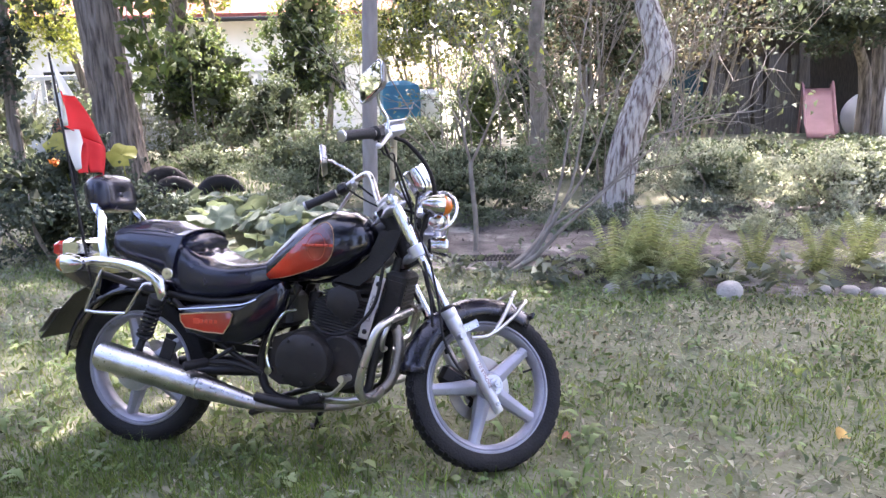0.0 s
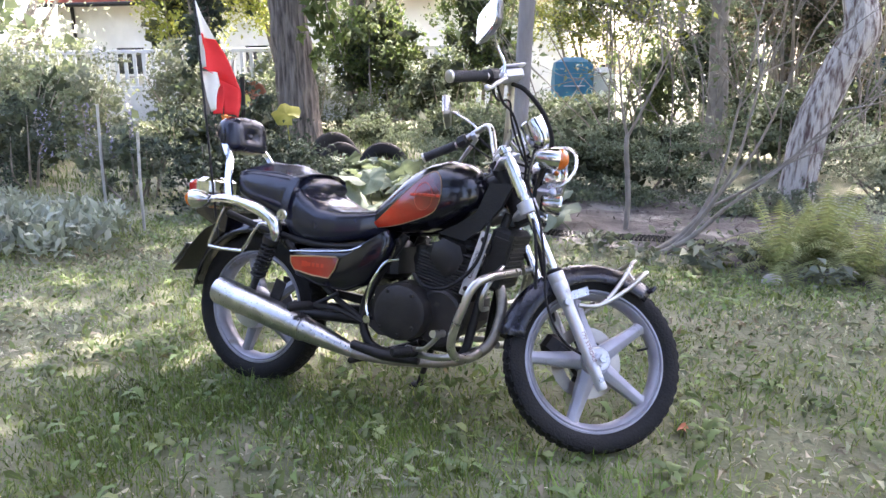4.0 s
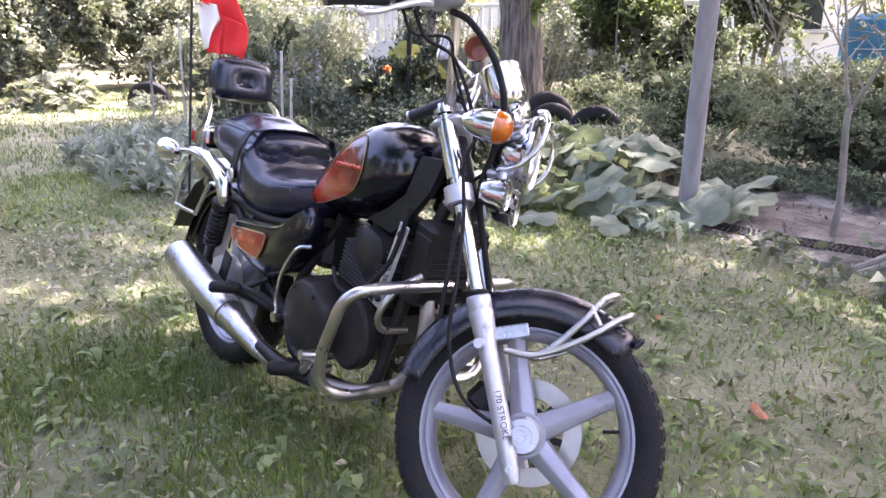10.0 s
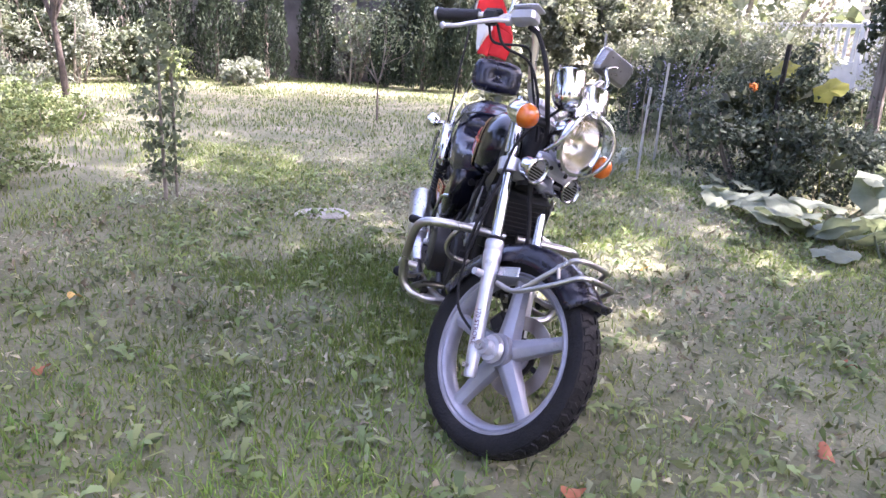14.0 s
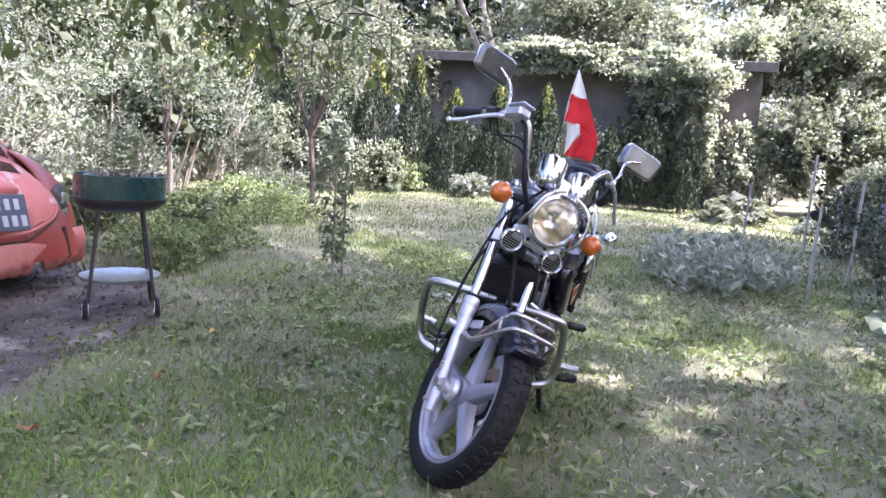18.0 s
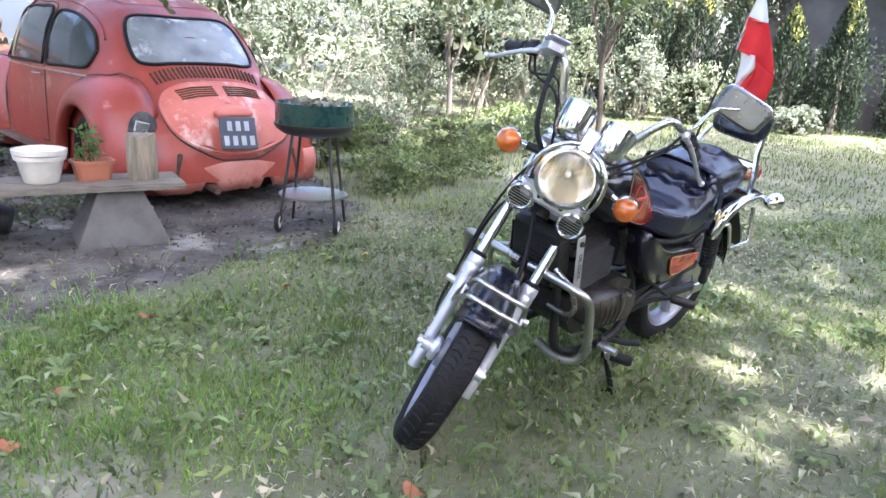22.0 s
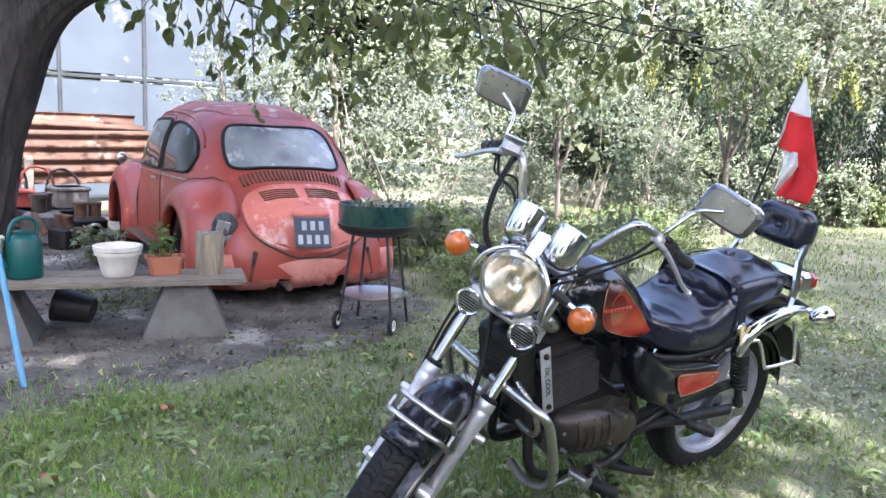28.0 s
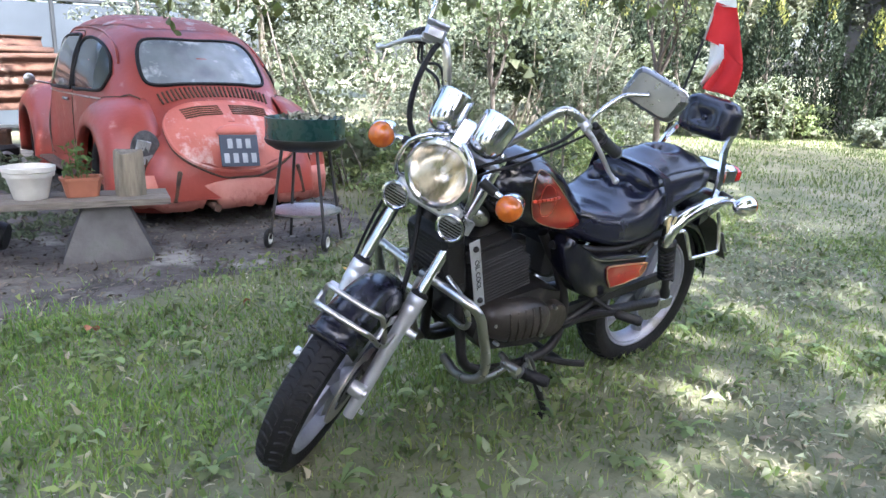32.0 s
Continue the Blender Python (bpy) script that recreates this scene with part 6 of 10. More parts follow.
def shell(x):
    return [float(np.interp(x, [r[0] for r in SHELL], [r[i] for r in SHELL])) for i in (1, 2, 3)]


def fullness(x):
    """How boxy the cross-section is."""
    return float(np.interp(x, (-1.7, -1.4, -0.9, 0.4, 0.8, 1.9), (2.6, 3.0, 4.0, 4.0, 3.0, 2.4)))


def skin(x, a, lift=0.0):
    """A place on the car's body: x ahead, a: 0 left sill, 90 top, 180 right sill."""
    w, lo, hi = shell(x)
    c, s = math.cos(radians(a)), math.sin(radians(a))
    e = 2 / fullness(x)
    v = abs(s) ** e
    z = lo + (hi - lo) * v
    y = (w + lift) * math.copysign(abs(c) ** e, c)
    if z > 0.8:
        y *= 1 - 0.03 * ((z - 0.8) / 0.56)
    return Vector((x, y, z + lift * v))


def at_side(x, y):
    """The angle at which the body is y wide, for places on its back."""
    w, _, _ = shell(x)
    a = math.degrees(math.acos(min(1, abs(y) / w) ** (fullness(x) / 2)))
    return a if y > 0 else 180 - a


def at_height(x, z):
    """The angle at which the body's left flank is z high."""
    _, lo, hi = shell(x)
    return math.degrees(math.asin(min(1, max(0, (z - lo) / (hi - lo))) ** (fullness(x) / 2)))


def mirrored(half):
    """A closed outline on the car's back from its left half, bottom to top."""
    full = half + [(x, -y) for x, y in reversed(half) if abs(y) > 0.01]
    return [(x, at_side(x, y)) for x, y in full]


def flank(x, z):
    """Half width of the body at a place."""
    w, lo, hi = shell(x)
    return w * max(0.0, 1 - max(0.0, (z - lo) / (hi - lo)) ** fullness(x)) ** (1 / fullness(x)) if z < hi else 0.0


def patch_on(outline, lift, rings_n=8, dense=4):
    cx, ca = sum(p[0] for p in outline) / len(outline), sum(p[1] for p in outline) / len(outline)
    pts = []
    for i, p in enumerate(outline):
        q = outline[(i + 1) % len(outline)]
        pts += [(p[0] + (q[0] - p[0]) * t / dense, p[1] + (q[1] - p[1]) * t / dense) for t in range(dense)]
    return Geo().loft([[skin(cx + (x - cx) * f, ca + (a - ca) * f, lift) for x, a in pts] for f in (max(0.02, k / (rings_n - 1)) for k in range(rings_n))], False)


def seam(outline, r, lift=0.0, closed=True, k=4):
    pts = [skin(x, a, lift) for x, a in (outline + outline[:1] if closed else outline)]
    return Geo().tube(pts, r, 6, k)


xs = sorted(set([r[0] for r in SHELL] + list(np.linspace(-1.9, 1.85, 44))))
part("body", Geo().loft([[skin(x, a) for a in np.linspace(0, 180, 49)] for x in xs], True), CAR_RED, car, "faded red rounded car body", sharp=60)
part("roof_skin", patch_on([(x, at_side(x, y)) for x, y in ((-0.95, 0.3), (-0.98, 0.0), (-0.95, -0.3), (-0.6, -0.47), (-0.1, -0.5), (0.25, -0.46), (0.36, -0.3), (0.38, 0.0), (0.36, 0.3), (0.25, 0.46), (-0.1, 0.5), (-0.6, 0.47))], 0.004, 10, 8), CAR_ROOF, car, "dark weathered roof paint", sharp=70)


def pane(name, outline, label, glass=None):
    part(name, patch_on(outline, 0.006), glass or CAR_GLASS, car, label, sharp=80)
    part("rubber_seal", seam(outline, 0.013, 0.006), RUBBER, car)


pane("rear_window", mirrored([(-1.442, 0.0), (-1.438, 0.2), (-1.42, 0.33), (-1.37, 0.405), (-1.28, 0.42), (-1.17, 0.40), (-1.1, 0.34), (-1.115, 0.2), (-1.13, 0.0)]), "curved rear window glass")
for left in (True, False):
    s = (lambda a: a) if left else (lambda a: 180 - a)
    on = lambda pts: [(x, s(at_height(x, z))) for x, z in pts]
    pane("quarter_window", on(((-1.14, 0.95), (-1.1, 0.86), (-1.0, 0.835), (-0.7, 0.83), (-0.46, 0.825), (-0.435, 0.9), (-0.43, 1.08), (-0.46, 1.17), (-0.6, 1.19), (-0.85, 1.15), (-1.04, 1.06))), "side rear window glass", SIDE_GLASS)
    pane("door_window", on(((-0.35, 0.825), (0.1, 0.82), (0.55, 0.815), (0.6, 0.85), (0.5, 1.05), (0.38, 1.17), (0.2, 1.21), (-0.1, 1.215), (-0.33, 1.2), (-0.36, 1.05))), "door window glass", SIDE_GLASS)
    part("door_seam", seam(on(((-0.4, 0.27), (-0.4, 0.5), (-0.395, 0.8), (-0.395, 1.1), (-0.36, 1.23), (-0.1, 1.25), (0.25, 1.245), (0.45, 1.18), (0.58, 1.02), (0.66, 0.82), (0.66, 0.5), (0.6, 0.27))), 0.0045, 0.001), RUST, car)
    part("window_bar", seam(on(((0.36, 0.83), (0.3, 1.0), (0.24, 1.19))), 0.008, 0.01, False), CHROME_WORN, car)
    part("side_moulding", seam(on([(x, 0.785) for x in np.linspace(-1.25, 0.9, 12)]), 0.007, 0.004, False, 1), CHROME_WORN, car, "thin dull chrome side strip")
    part("rain_gutter", seam(on(((-1.15, 1.02), (-1.0, 1.14), (-0.7, 1.235), (-0.2, 1.275), (0.2, 1.265), (0.42, 1.2), (0.58, 1.07))), 0.008, 0.006, False), CAR_RED, car)
    h = skin(-0.28, s(at_height(-0.28, 0.74)), 0.02)
    part("door_handle", Geo().tube([h + Vector((-0.08, 0, 0)), h + Vector((-0.05, 0.012 if left else -0.012, 0)), h + Vector((0.05, 0.012 if left else -0.012, 0)), h + Vector((0.08, 0, 0))], 0.009, 8, 3), CHROME_WORN, car)
    k = 1 if left else -1
    part("running_board", Geo().box((1.35, 0.16, 0.03), T((0, k * 0.68, 0.21)), 0.012), RUST, car)
    for wx, nm in ((-1.2, "rear_fender"), (1.18, "front_fender")):
        rings = []
        span = (-22, 196) if wx < 0 else (-14, 200)
        for a in np.linspace(*span, 40):
            flare = 1 + 0.10 * max(0, math.cos(radians(a - (180 if wx < 0 else 0)))) ** 2
            ring = []
            for r, yy in ((0.60, 0.44), (0.575, 0.54), (0.545, 0.63), (0.505, 0.70), (0.455, 0.745), (0.405, 0.765), (0.365, 0.768), (0.352, 0.76), (0.352, 0.70)):
                rr = 0.352 + (r - 0.352) * flare
                ring.append((wx + rr * math.cos(radians(a)), k * yy, 0.27 + rr * 0.97 * math.sin(radians(a))))
            rings.append(ring)
        f = part(nm, Geo().loft(rings, False, False), CAR_RED, car, "bulging faded red fender", sharp=70)
        sm = f.modifiers.new("thickness", "SOLIDIFY")
        sm.thickness = 0.006
        # dark joint where the fender meets the body
        joint = []
        for ring in rings[2:-2]:
            for p0, p1 in zip(ring, ring[1:]):
                q = [Vector(p0).lerp(Vector(p1), u / 6) for u in range(7)]
                met = [v for v in q if abs(v.y) > flank(v.x, v.z)]
                if met:
                    if met[0] is not q[0]:
                        joint.append(met[0])
                    break
        if len(joint) > 4:
            part("fender_joint", Geo().tube(joint[::2], 0.0065, 6, 2), RUST, car)
        m = T((wx, k * 0.62, 0.27))
        w = part("wheel", Geo().torus(0.245, [(0.055 * math.cos(t), 0.075 * math.sin(t)) for t in np.linspace(0, 2 * math.pi, 14, endpoint=False)], 36, m), RUBBER, car, "old flat tyre")
        part("rim", Geo().lathe([(0.0001, 0.03), (0.07, 0.035), (0.09, 0.02), (0.14, 0.025), (0.19, 0.04), (0.2, 0.0)], 28, m @ Matrix.Rotation(radians(-90 * k), 4, "X")), RUST, w)
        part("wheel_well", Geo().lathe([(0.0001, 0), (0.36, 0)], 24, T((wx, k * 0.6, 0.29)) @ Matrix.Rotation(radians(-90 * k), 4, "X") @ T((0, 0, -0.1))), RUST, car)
# engine lid, its louvres, grille below the window
LID = mirrored([(-1.59, 0.0), (-1.592, 0.2), (-1.61, 0.33), (-1.67, 0.395), (-1.76, 0.41), (-1.84, 0.40), (-1.89, 0.36), (-1.918, 0.28), (-1.93, 0.14), (-1.932, 0.0)])
lid = part("engine_lid", patch_on(LID, 0.022, 10, 5), CAR_PINK, car, "sun-bleached pink-red engine lid", sharp=80)
part("lid_rim", seam(LID, 0.012, 0.012), CAR_PINK, car)
part("lid_gap", seam([(x - 0.004, 90 + (a - 90) * 1.05) for x, a in LID], 0.008, 0.001), RUST, car)


def slot(x, a, dx, da, lift, r=0.006):
    return Geo().tube([skin(x - dx / 2, a - da / 2, lift), skin(x, a, lift + 0.002), skin(x + dx / 2, a + da / 2, lift)], r, 6)


for j in range(26):
    part("grille_slot", slot(-1.5, at_side(-1.5, 0.36 - j * 0.0288 + 0.0003), 0.075, 0, 0.005, 0.0075), RUST, car)
for side in (-1, 1):
    for j in range(5):
        part("louvre", slot(-1.64 - j * 0.019, at_side(-1.68, -0.17 * side), 0, 19, 0.025, 0.0055), RUST, lid)
# lamp hood and number plate with bars for its characters
m = T((-1.905, 0, 0.60))
part("plate_lamp_hood", Geo().ball(0.1, T(skin(-1.85, 90, 0.03)), 20, 12, (0.6, 1.4, 0.5)), CAR_PINK, car)
PLATE = mat("number_plate_black", (0.075, 0.09, 0.12), 0.5, color2=(0.06, 0.07, 0.095), scale=8)
PLATE_INK = mat("plate_characters", (0.55, 0.57, 0.6), 0.6)
pm = T((-1.965, 0.03, 0.505)) @ Matrix.Rotation(radians(17), 4, "Y") @ Matrix.Rotation(radians(2), 4, "X")
plate = part("number_plate", Geo().box((0.006, 0.255, 0.205), pm, 0.003), PLATE, car, "dark square number plate with pale bars")
g = Geo()
for row, n in ((0.045, 3), (-0.048, 4)):
    for j in range(n):
        part("plate_bar", Geo().box((0.003, 0.034, 0.062), pm @ T((-0.0042, (j - (n - 1) / 2) * 0.06, row)), 0.001), PLATE_INK, plate)
part("lid_handle", Geo().tube([skin(-1.9, 90, 0.05) + Vector((-0.03, -0.03, -0.03)), skin(-1.9, 90, 0.05) + Vector((-0.045, -0.03, -0.075))], 0.012, 8), CHROME_WORN, car)
# torn rear valance
rings = []
for j in range(61):
    y = -0.66 + 1.32 * j / 60
    bow = 0.11 * (abs(y) / 0.66) ** 2.2
    tear = 0.075 * max(0, noise.noise((y * 7, 2.0, 0.5))) + 0.03 * max(0, noise.noise((y * 23, 4.0, 0.5))) + (0.06 if 0.16 < abs(y) < 0.26 else 0) - 0.02
    rings.append([(-1.915 + bow, y, 0.36), (-1.945 + bow, y, 0.29), (-1.935 + bow, y, 0.2), (-1.91 + bow, y, 0.145 + tear)])
val = part("rear_valance", Geo().loft(rings, False, False), CAR_SKIRT, car, "torn pale pink peeling rear skirt", sharp=80)
sm = val.modifiers.new("thickness", "SOLIDIFY")
sm.thickness = 0.004
for y in (-0.42, 0.42):
    part("bumper_slot", Geo().box((0.02, 0.03, 0.2), T((-1.918, y, 0.29)) @ Matrix.Rotation(radians(12 if y > 0 else -12), 4, "X"), 0.006), RUST, car)
part("exhaust_tip", Geo().tube([(-1.75, 0.2, 0.17), (-2.0, 0.2, 0.15)], 0.024, 12), RUST, car)
lx = rng.uniform(-0.9, 0.35, 90)
ly = rng.uniform(-0.4, 0.4, 90)
tagged(part("leaf_litter", ovals("leaf_litter", np.array([tuple(skin(a, at_side(a, b), 0.008)) for a, b in zip(lx, ly)]), 0.03, BED_DRY, 0.8, 0.5), BED_DRY, car), "fallen leaf bits on the roof", kind="stuff")
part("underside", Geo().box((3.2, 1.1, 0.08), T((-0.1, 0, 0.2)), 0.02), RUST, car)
LAMP_HOLE = mat("grey_lamp_backing", (0.09, 0.09, 0.092), 0.6, 0.3, color2=(0.03, 0.028, 0.027), scale=22, bump=0.6, bump_scale=40)
for y in (-1, 1):
    m = T((-1.735, y * 0.545, 0.5)) @ Matrix.Rotation(radians(-16 * y), 4, "Z")
    tl = part("tail_lamp_hole", Geo().ball(0.1, m, 22, 14, (0.4, 0.9, 1.3)), LAMP_HOLE, car, "empty tail lamp opening with loose parts")
    part("lamp_remains", Geo().box((0.014, 0.085, 0.075), m @ T((-0.032, 0.012 * y, 0.032)) @ Matrix.Rotation(radians(14), 4, "X"), 0.006).box((0.014, 0.07, 0.06), m @ T((-0.032, -0.01, -0.05)) @ Matrix.Rotation(radians(-8), 4, "X"), 0.006).tube([(-1.79, y * 0.5, 0.46), (-1.8, y * 0.49, 0.42), (-1.78, y * 0.5, 0.38)], 0.005, 6, 3), STEEL, tl)
part("wing_mirror", Geo().ball(0.05, T((0.62, 0.78, 0.86)), 14, 10, (0.4, 0.9, 1)).tube([(0.62, 0.62, 0.82), (0.62, 0.76, 0.85)], 0.007, 8), CHROME_WORN, car)

# ---- kettle grill ----
GREEN_ENAMEL = mat("dark_green_enamel", (0.006, 0.035, 0.032), 0.28, color2=(0.008, 0.045, 0.038), scale=6, coat=0.4, bump=0.05)
GRILL_BLACK = mat("black_enamel", (0.012, 0.012, 0.013), 0.4, color2=(0.03, 0.025, 0.022), scale=9, bump=0.1)
grill = thing("charcoal_grill", "round dark green charcoal grill on four thin legs", "grill", pose(-0.5, -2.2, level(-0.5, -2.2), 0, 0, -47))
part("wind_guard", Geo().lathe([(0.222, 0.63), (0.228, 0.632), (0.232, 0.755), (0.228, 0.757), (0.224, 0.75), (0.219, 0.64)], 44), GREEN_ENAMEL, grill, "dark green enamel bowl rim")
part("bowl", Geo().lathe([(0.0001, 0.555), (0.1, 0.56), (0.18, 0.575), (0.225, 0.605), (0.236, 0.628), (0.236, 0.636), (0.215, 0.64), (0.0001, 0.60)], 40), GRILL_BLACK, grill, "black coal bowl")
tagged(part("leaf_litter", leaves("leaf_litter", np.stack([rng.normal(0, 0.08, 60), rng.normal(0, 0.08, 60), 0.745 + 0.02 * rng.random(60)], 1), 0.07, DRY, up=0.8), DRY, grill), "dry leaves on the grate", kind="stuff")
for a, wheel_leg in ((45, 1), (135, 1), (225, 0), (315, 0)):
    c, s = math.cos(radians(a)), math.sin(radians(a))
    foot = 0.055 if wheel_leg else 0.0
    part("leg", Geo().tube([(0.15 * c, 0.15 * s, 0.575), (0.235 * c, 0.235 * s, foot)], 0.0095, 10), GRILL_BLACK, grill)
    if wheel_leg:
        m = T((0.245 * c, 0.245 * s, 0.06)) @ Matrix.Rotation(radians(0), 4, "Z")
        w = part("wheel", Geo().torus(0.042, [(0.018 * math.cos(t), 0.014 * math.sin(t)) for t in np.linspace(0, 2 * math.pi, 10, endpoint=False)], 24, m @ Matrix.Rotation(radians(90), 4, "Z")), PLASTIC_BLACK, grill, "black plastic wheel")
        part("hub_ring", Geo().torus(0.03, [(0.006 * math.cos(t), 0.016 * math.sin(t)) for t in np.linspace(0, 2 * math.pi, 8, endpoint=False)], 20, m @ Matrix.Rotation(radians(90), 4, "Z")), FLAG_WHITE, w)
part("shelf", Geo().lathe([(0.0001, 0.198), (0.2, 0.198), (0.206, 0.203), (0.206, 0.212), (0.198, 0.21), (0.0001, 0.208)], 40), STEEL, grill, "round galvanised lower shelf")
for dz in (0.66, 0.69, 0.72):
    part("guard_slot", Geo().box((0.004, 0.03, 0.008), Matrix.Rotation(radians(-52), 4, "Z") @ T((0.2325, 0, dz)), 0.002), STEEL, grill)

# ---- bench with pots ----
CONCRETE = mat("weathered_concrete", (0.15, 0.142, 0.135), 0.92, color2=(0.085, 0.08, 0.075), scale=6, detail=9, bump=0.35, bump_scale=45, patch=0.12, patch_color=(0.13, 0.13, 0.115), patch_scale=5)
GREY_WOOD = mat("weathered_plank", (0.235, 0.205, 0.165), 0.88, color2=(0.12, 0.105, 0.085), scale=9, detail=8, stretch=(1, 9, 9), bump=0.4, bump_scale=22)
TERRACOTTA = mat("terracotta_plastic", (0.42, 0.16, 0.09), 0.6, color2=(0.33, 0.12, 0.07), scale=8, bump=0.1)
CREAM = mat("cream_plastic_pot", (0.66, 0.63, 0.56), 0.5, color2=(0.52, 0.49, 0.43), scale=10, bump=0.15, bump_scale=40)
bench_way = -13.0
BENCH = pose(0.95, -2.62, 0.0, 0, 0, bench_way)


def concrete_foot(px):
    m = BENCH @ T((px, 0, 0))
    rings = [[(x * w, y * d, z) for x, y in ((-1, -1), (1, -1), (1, 1), (-1, 1))] for w, d, z in ((0.225, 0.2, -0.02), (0.222, 0.197, 0.03), (0.11, 0.12, 0.29), (0.105, 0.115, 0.298))]
    return Geo().loft(rings, True), m


bench = thing("bench", "low plank bench on two tapered concrete blocks", "bench", BENCH)
for px in (-0.42, 0.55):
    g, m = concrete_foot(px)
    part("concrete_block", g, CONCRETE, bench, "tapered grey concrete block", pose_of=T((px, 0, 0)))
for j, (y, ln) in enumerate(((-0.085, 1.85), (0.085, 1.8))):
    rings = []
    for x in np.linspace(-0.74, 1.05, 18):
        w = 0.008 * noise.noise((x * 2, j * 5.0, 0))
        rings.append([(x, y - 0.08 + w, 0.3), (x, y + 0.08 + w, 0.3), (x, y + 0.08 + w, 0.334), (x, y - 0.08 + w, 0.334)])
    part("plank", Geo().loft(rings, True), GREY_WOOD, bench)


def on_bench(x, y, turn=0):
    return BENCH @ T((x, y, 0.336)) @ Matrix.Rotation(radians(turn), 4, "Z")


solid("flower_pot", Geo().lathe([(0.0001, 0), (0.078, 0), (0.082, 0.006), (0.108, 0.115), (0.12, 0.118), (0.122, 0.14), (0.114, 0.143), (0.126, 0.145), (0.128, 0.168), (0.118, 0.17), (0.1, 0.12), (0.0001, 0.11)], 36), CREAM, "two stacked cream plastic flower pots on the bench", "pot", on_bench(-0.07, 0.0))
trough = thing("planter", "small terracotta planter with a straggly green plant on the bench", "planter", on_bench(-0.31, -0.01, 8))
rings = [[(x * w, y * d, z) for x, y in ((-1, -0.7), (-0.8, -1), (0.8, -1), (1, -0.7), (1, 0.7), (0.8, 1), (-0.8, 1), (-1, 0.7))] for w, d, z in ((0.078, 0.05, 0), (0.095, 0.062, 0.088), (0.104, 0.07, 0.09), (0.104, 0.07, 0.105), (0.094, 0.06, 0.105), (0.088, 0.055, 0.08))]
part("tub", Geo().loft(rings, True), TERRACOTTA, trough)
PLANT = leaf_mat("garden_plant_leaf", (0.13, 0.2, 0.07), (0.09, 0.14, 0.05), 0.3)
stems = Geo()
cs = []
for j in range(9):
    bx, by = rng.uniform(-0.07, 0.07), rng.uniform(-0.03, 0.03)
    top = Vector((bx * 1.6, by * 1.6, rng.uniform(0.16, 0.30)))
    stems.tube([(bx, by, 0.08), (bx * 1.2, by * 1.2, 0.15), top], [0.003, 0.0025, 0.0015], 5, 3)
    for t in np.linspace(0.3, 1, 9):
        cs.append(Vector((bx, by, 0.08)).lerp(top, t) + Vector(rng.normal(0, 0.014, 3)))
part("plant_stem", stems, PLANT, trough)
part("foliage", leaves("foliage", np.array(cs), 0.042, PLANT, up=0.4, aspect=0.5), PLANT, trough)
blk = Geo()
rings = []
for z, w in ((0, 1.0), (0.08, 0.98), (0.17, 0.96), (0.225, 0.93), (0.238, 0.85)):
    rings.append([((0.075 + 0.012 * noise.noise((a * 3, z * 3, 1))) * w * math.copysign(abs(math.cos(a)) ** 0.6, math.cos(a)), 0.05 * w * math.copysign(abs(math.sin(a)) ** 0.6, math.sin(a)), z + 0.012 * math.cos(a * 2 + 1) * (z > 0.2)) for a in np.linspace(0, 2 * math.pi, 20, endpoint=False)])
solid("wood_block", blk.loft(rings, True), mat("split_log", (0.3, 0.25, 0.18), 0.9, color2=(0.14, 0.12, 0.09), scale=7, stretch=(4, 4, 0.7), bump=0.6, bump_scale=30), "weathered split log standing on the bench end", "log", on_bench(-0.55, 0.02, 15))
CAN_GREEN = mat("green_watering_can_plastic", (0.002, 0.085, 0.08), 0.4, color2=(0.002, 0.065, 0.062), scale=7, bump=0.08)
can = thing("watering_can", "dark green plastic watering can standing on the bench", "watering can", on_bench(0.385, 0.0, 40))
part("tank", Geo().lathe([(0.0001, 0), (0.085, 0), (0.09, 0.01), (0.088, 0.18), (0.07, 0.215), (0.045, 0.225), (0.045, 0.245), (0.05, 0.247), (0.0001, 0.235)], 30), CAN_GREEN, can)
part("handle", Geo().tube([(-0.06, 0, 0.2), (-0.075, 0, 0.27), (-0.03, 0, 0.315), (0.045, 0, 0.30), (0.075, 0, 0.24), (0.07, 0, 0.19)], 0.011, 10, 5), CAN_GREEN, can)
part("spout", Geo().tube([(0.08, 0, 0.05), (0.16, 0, 0.16), (0.22, 0, 0.28)], [0.02, 0.015, 0.011], 12, 4), CAN_GREEN, can)
bucket = thing("bucket", "white plastic bucket on the bench", "bucket", on_bench(0.58, 0.02))
part("tub", Geo().lathe([(0.0001, 0), (0.085, 0), (0.105, 0.2), (0.112, 0.202), (0.112, 0.215), (0.104, 0.215), (0.086, 0.02), (0.0001, 0.015)], 32), CREAM, bucket)
part("handle", Geo().tube([(-0.11, 0, 0.2), (-0.1, 0.06, 0.15), (0.0, 0.118, 0.11), (0.1, 0.06, 0.15), (0.11, 0, 0.2)], 0.003, 6, 5), STEEL, bucket)
BLUE = mat("light_blue_pipe", (0.085, 0.27, 0.45), 0.5, color2=(0.07, 0.22, 0.38), scale=7, bump=0.1)
solid("blue_pole", Geo().tube([(1.385, -1.88, 0.0), (1.475, -2.43, 0.74)], 0.013, 14), BLUE, "light blue pole leaning on the bench", "pole")
solid("hose", Geo().tube([(1.62, -2.35, 0.36), (1.52, -2.36, 0.33), (1.49, -2.3, 0.22), (1.5, -2.25, 0.1), (1.55, -2.2, 0.03), (1.7, -2.15, 0.025), (1.95, -2.2, 0.02)], 0.007, 8, 6), mat("dark_green_hose", (0.02, 0.08, 0.06), 0.5), "thin dark green garden hose hanging from the bench", "hose")
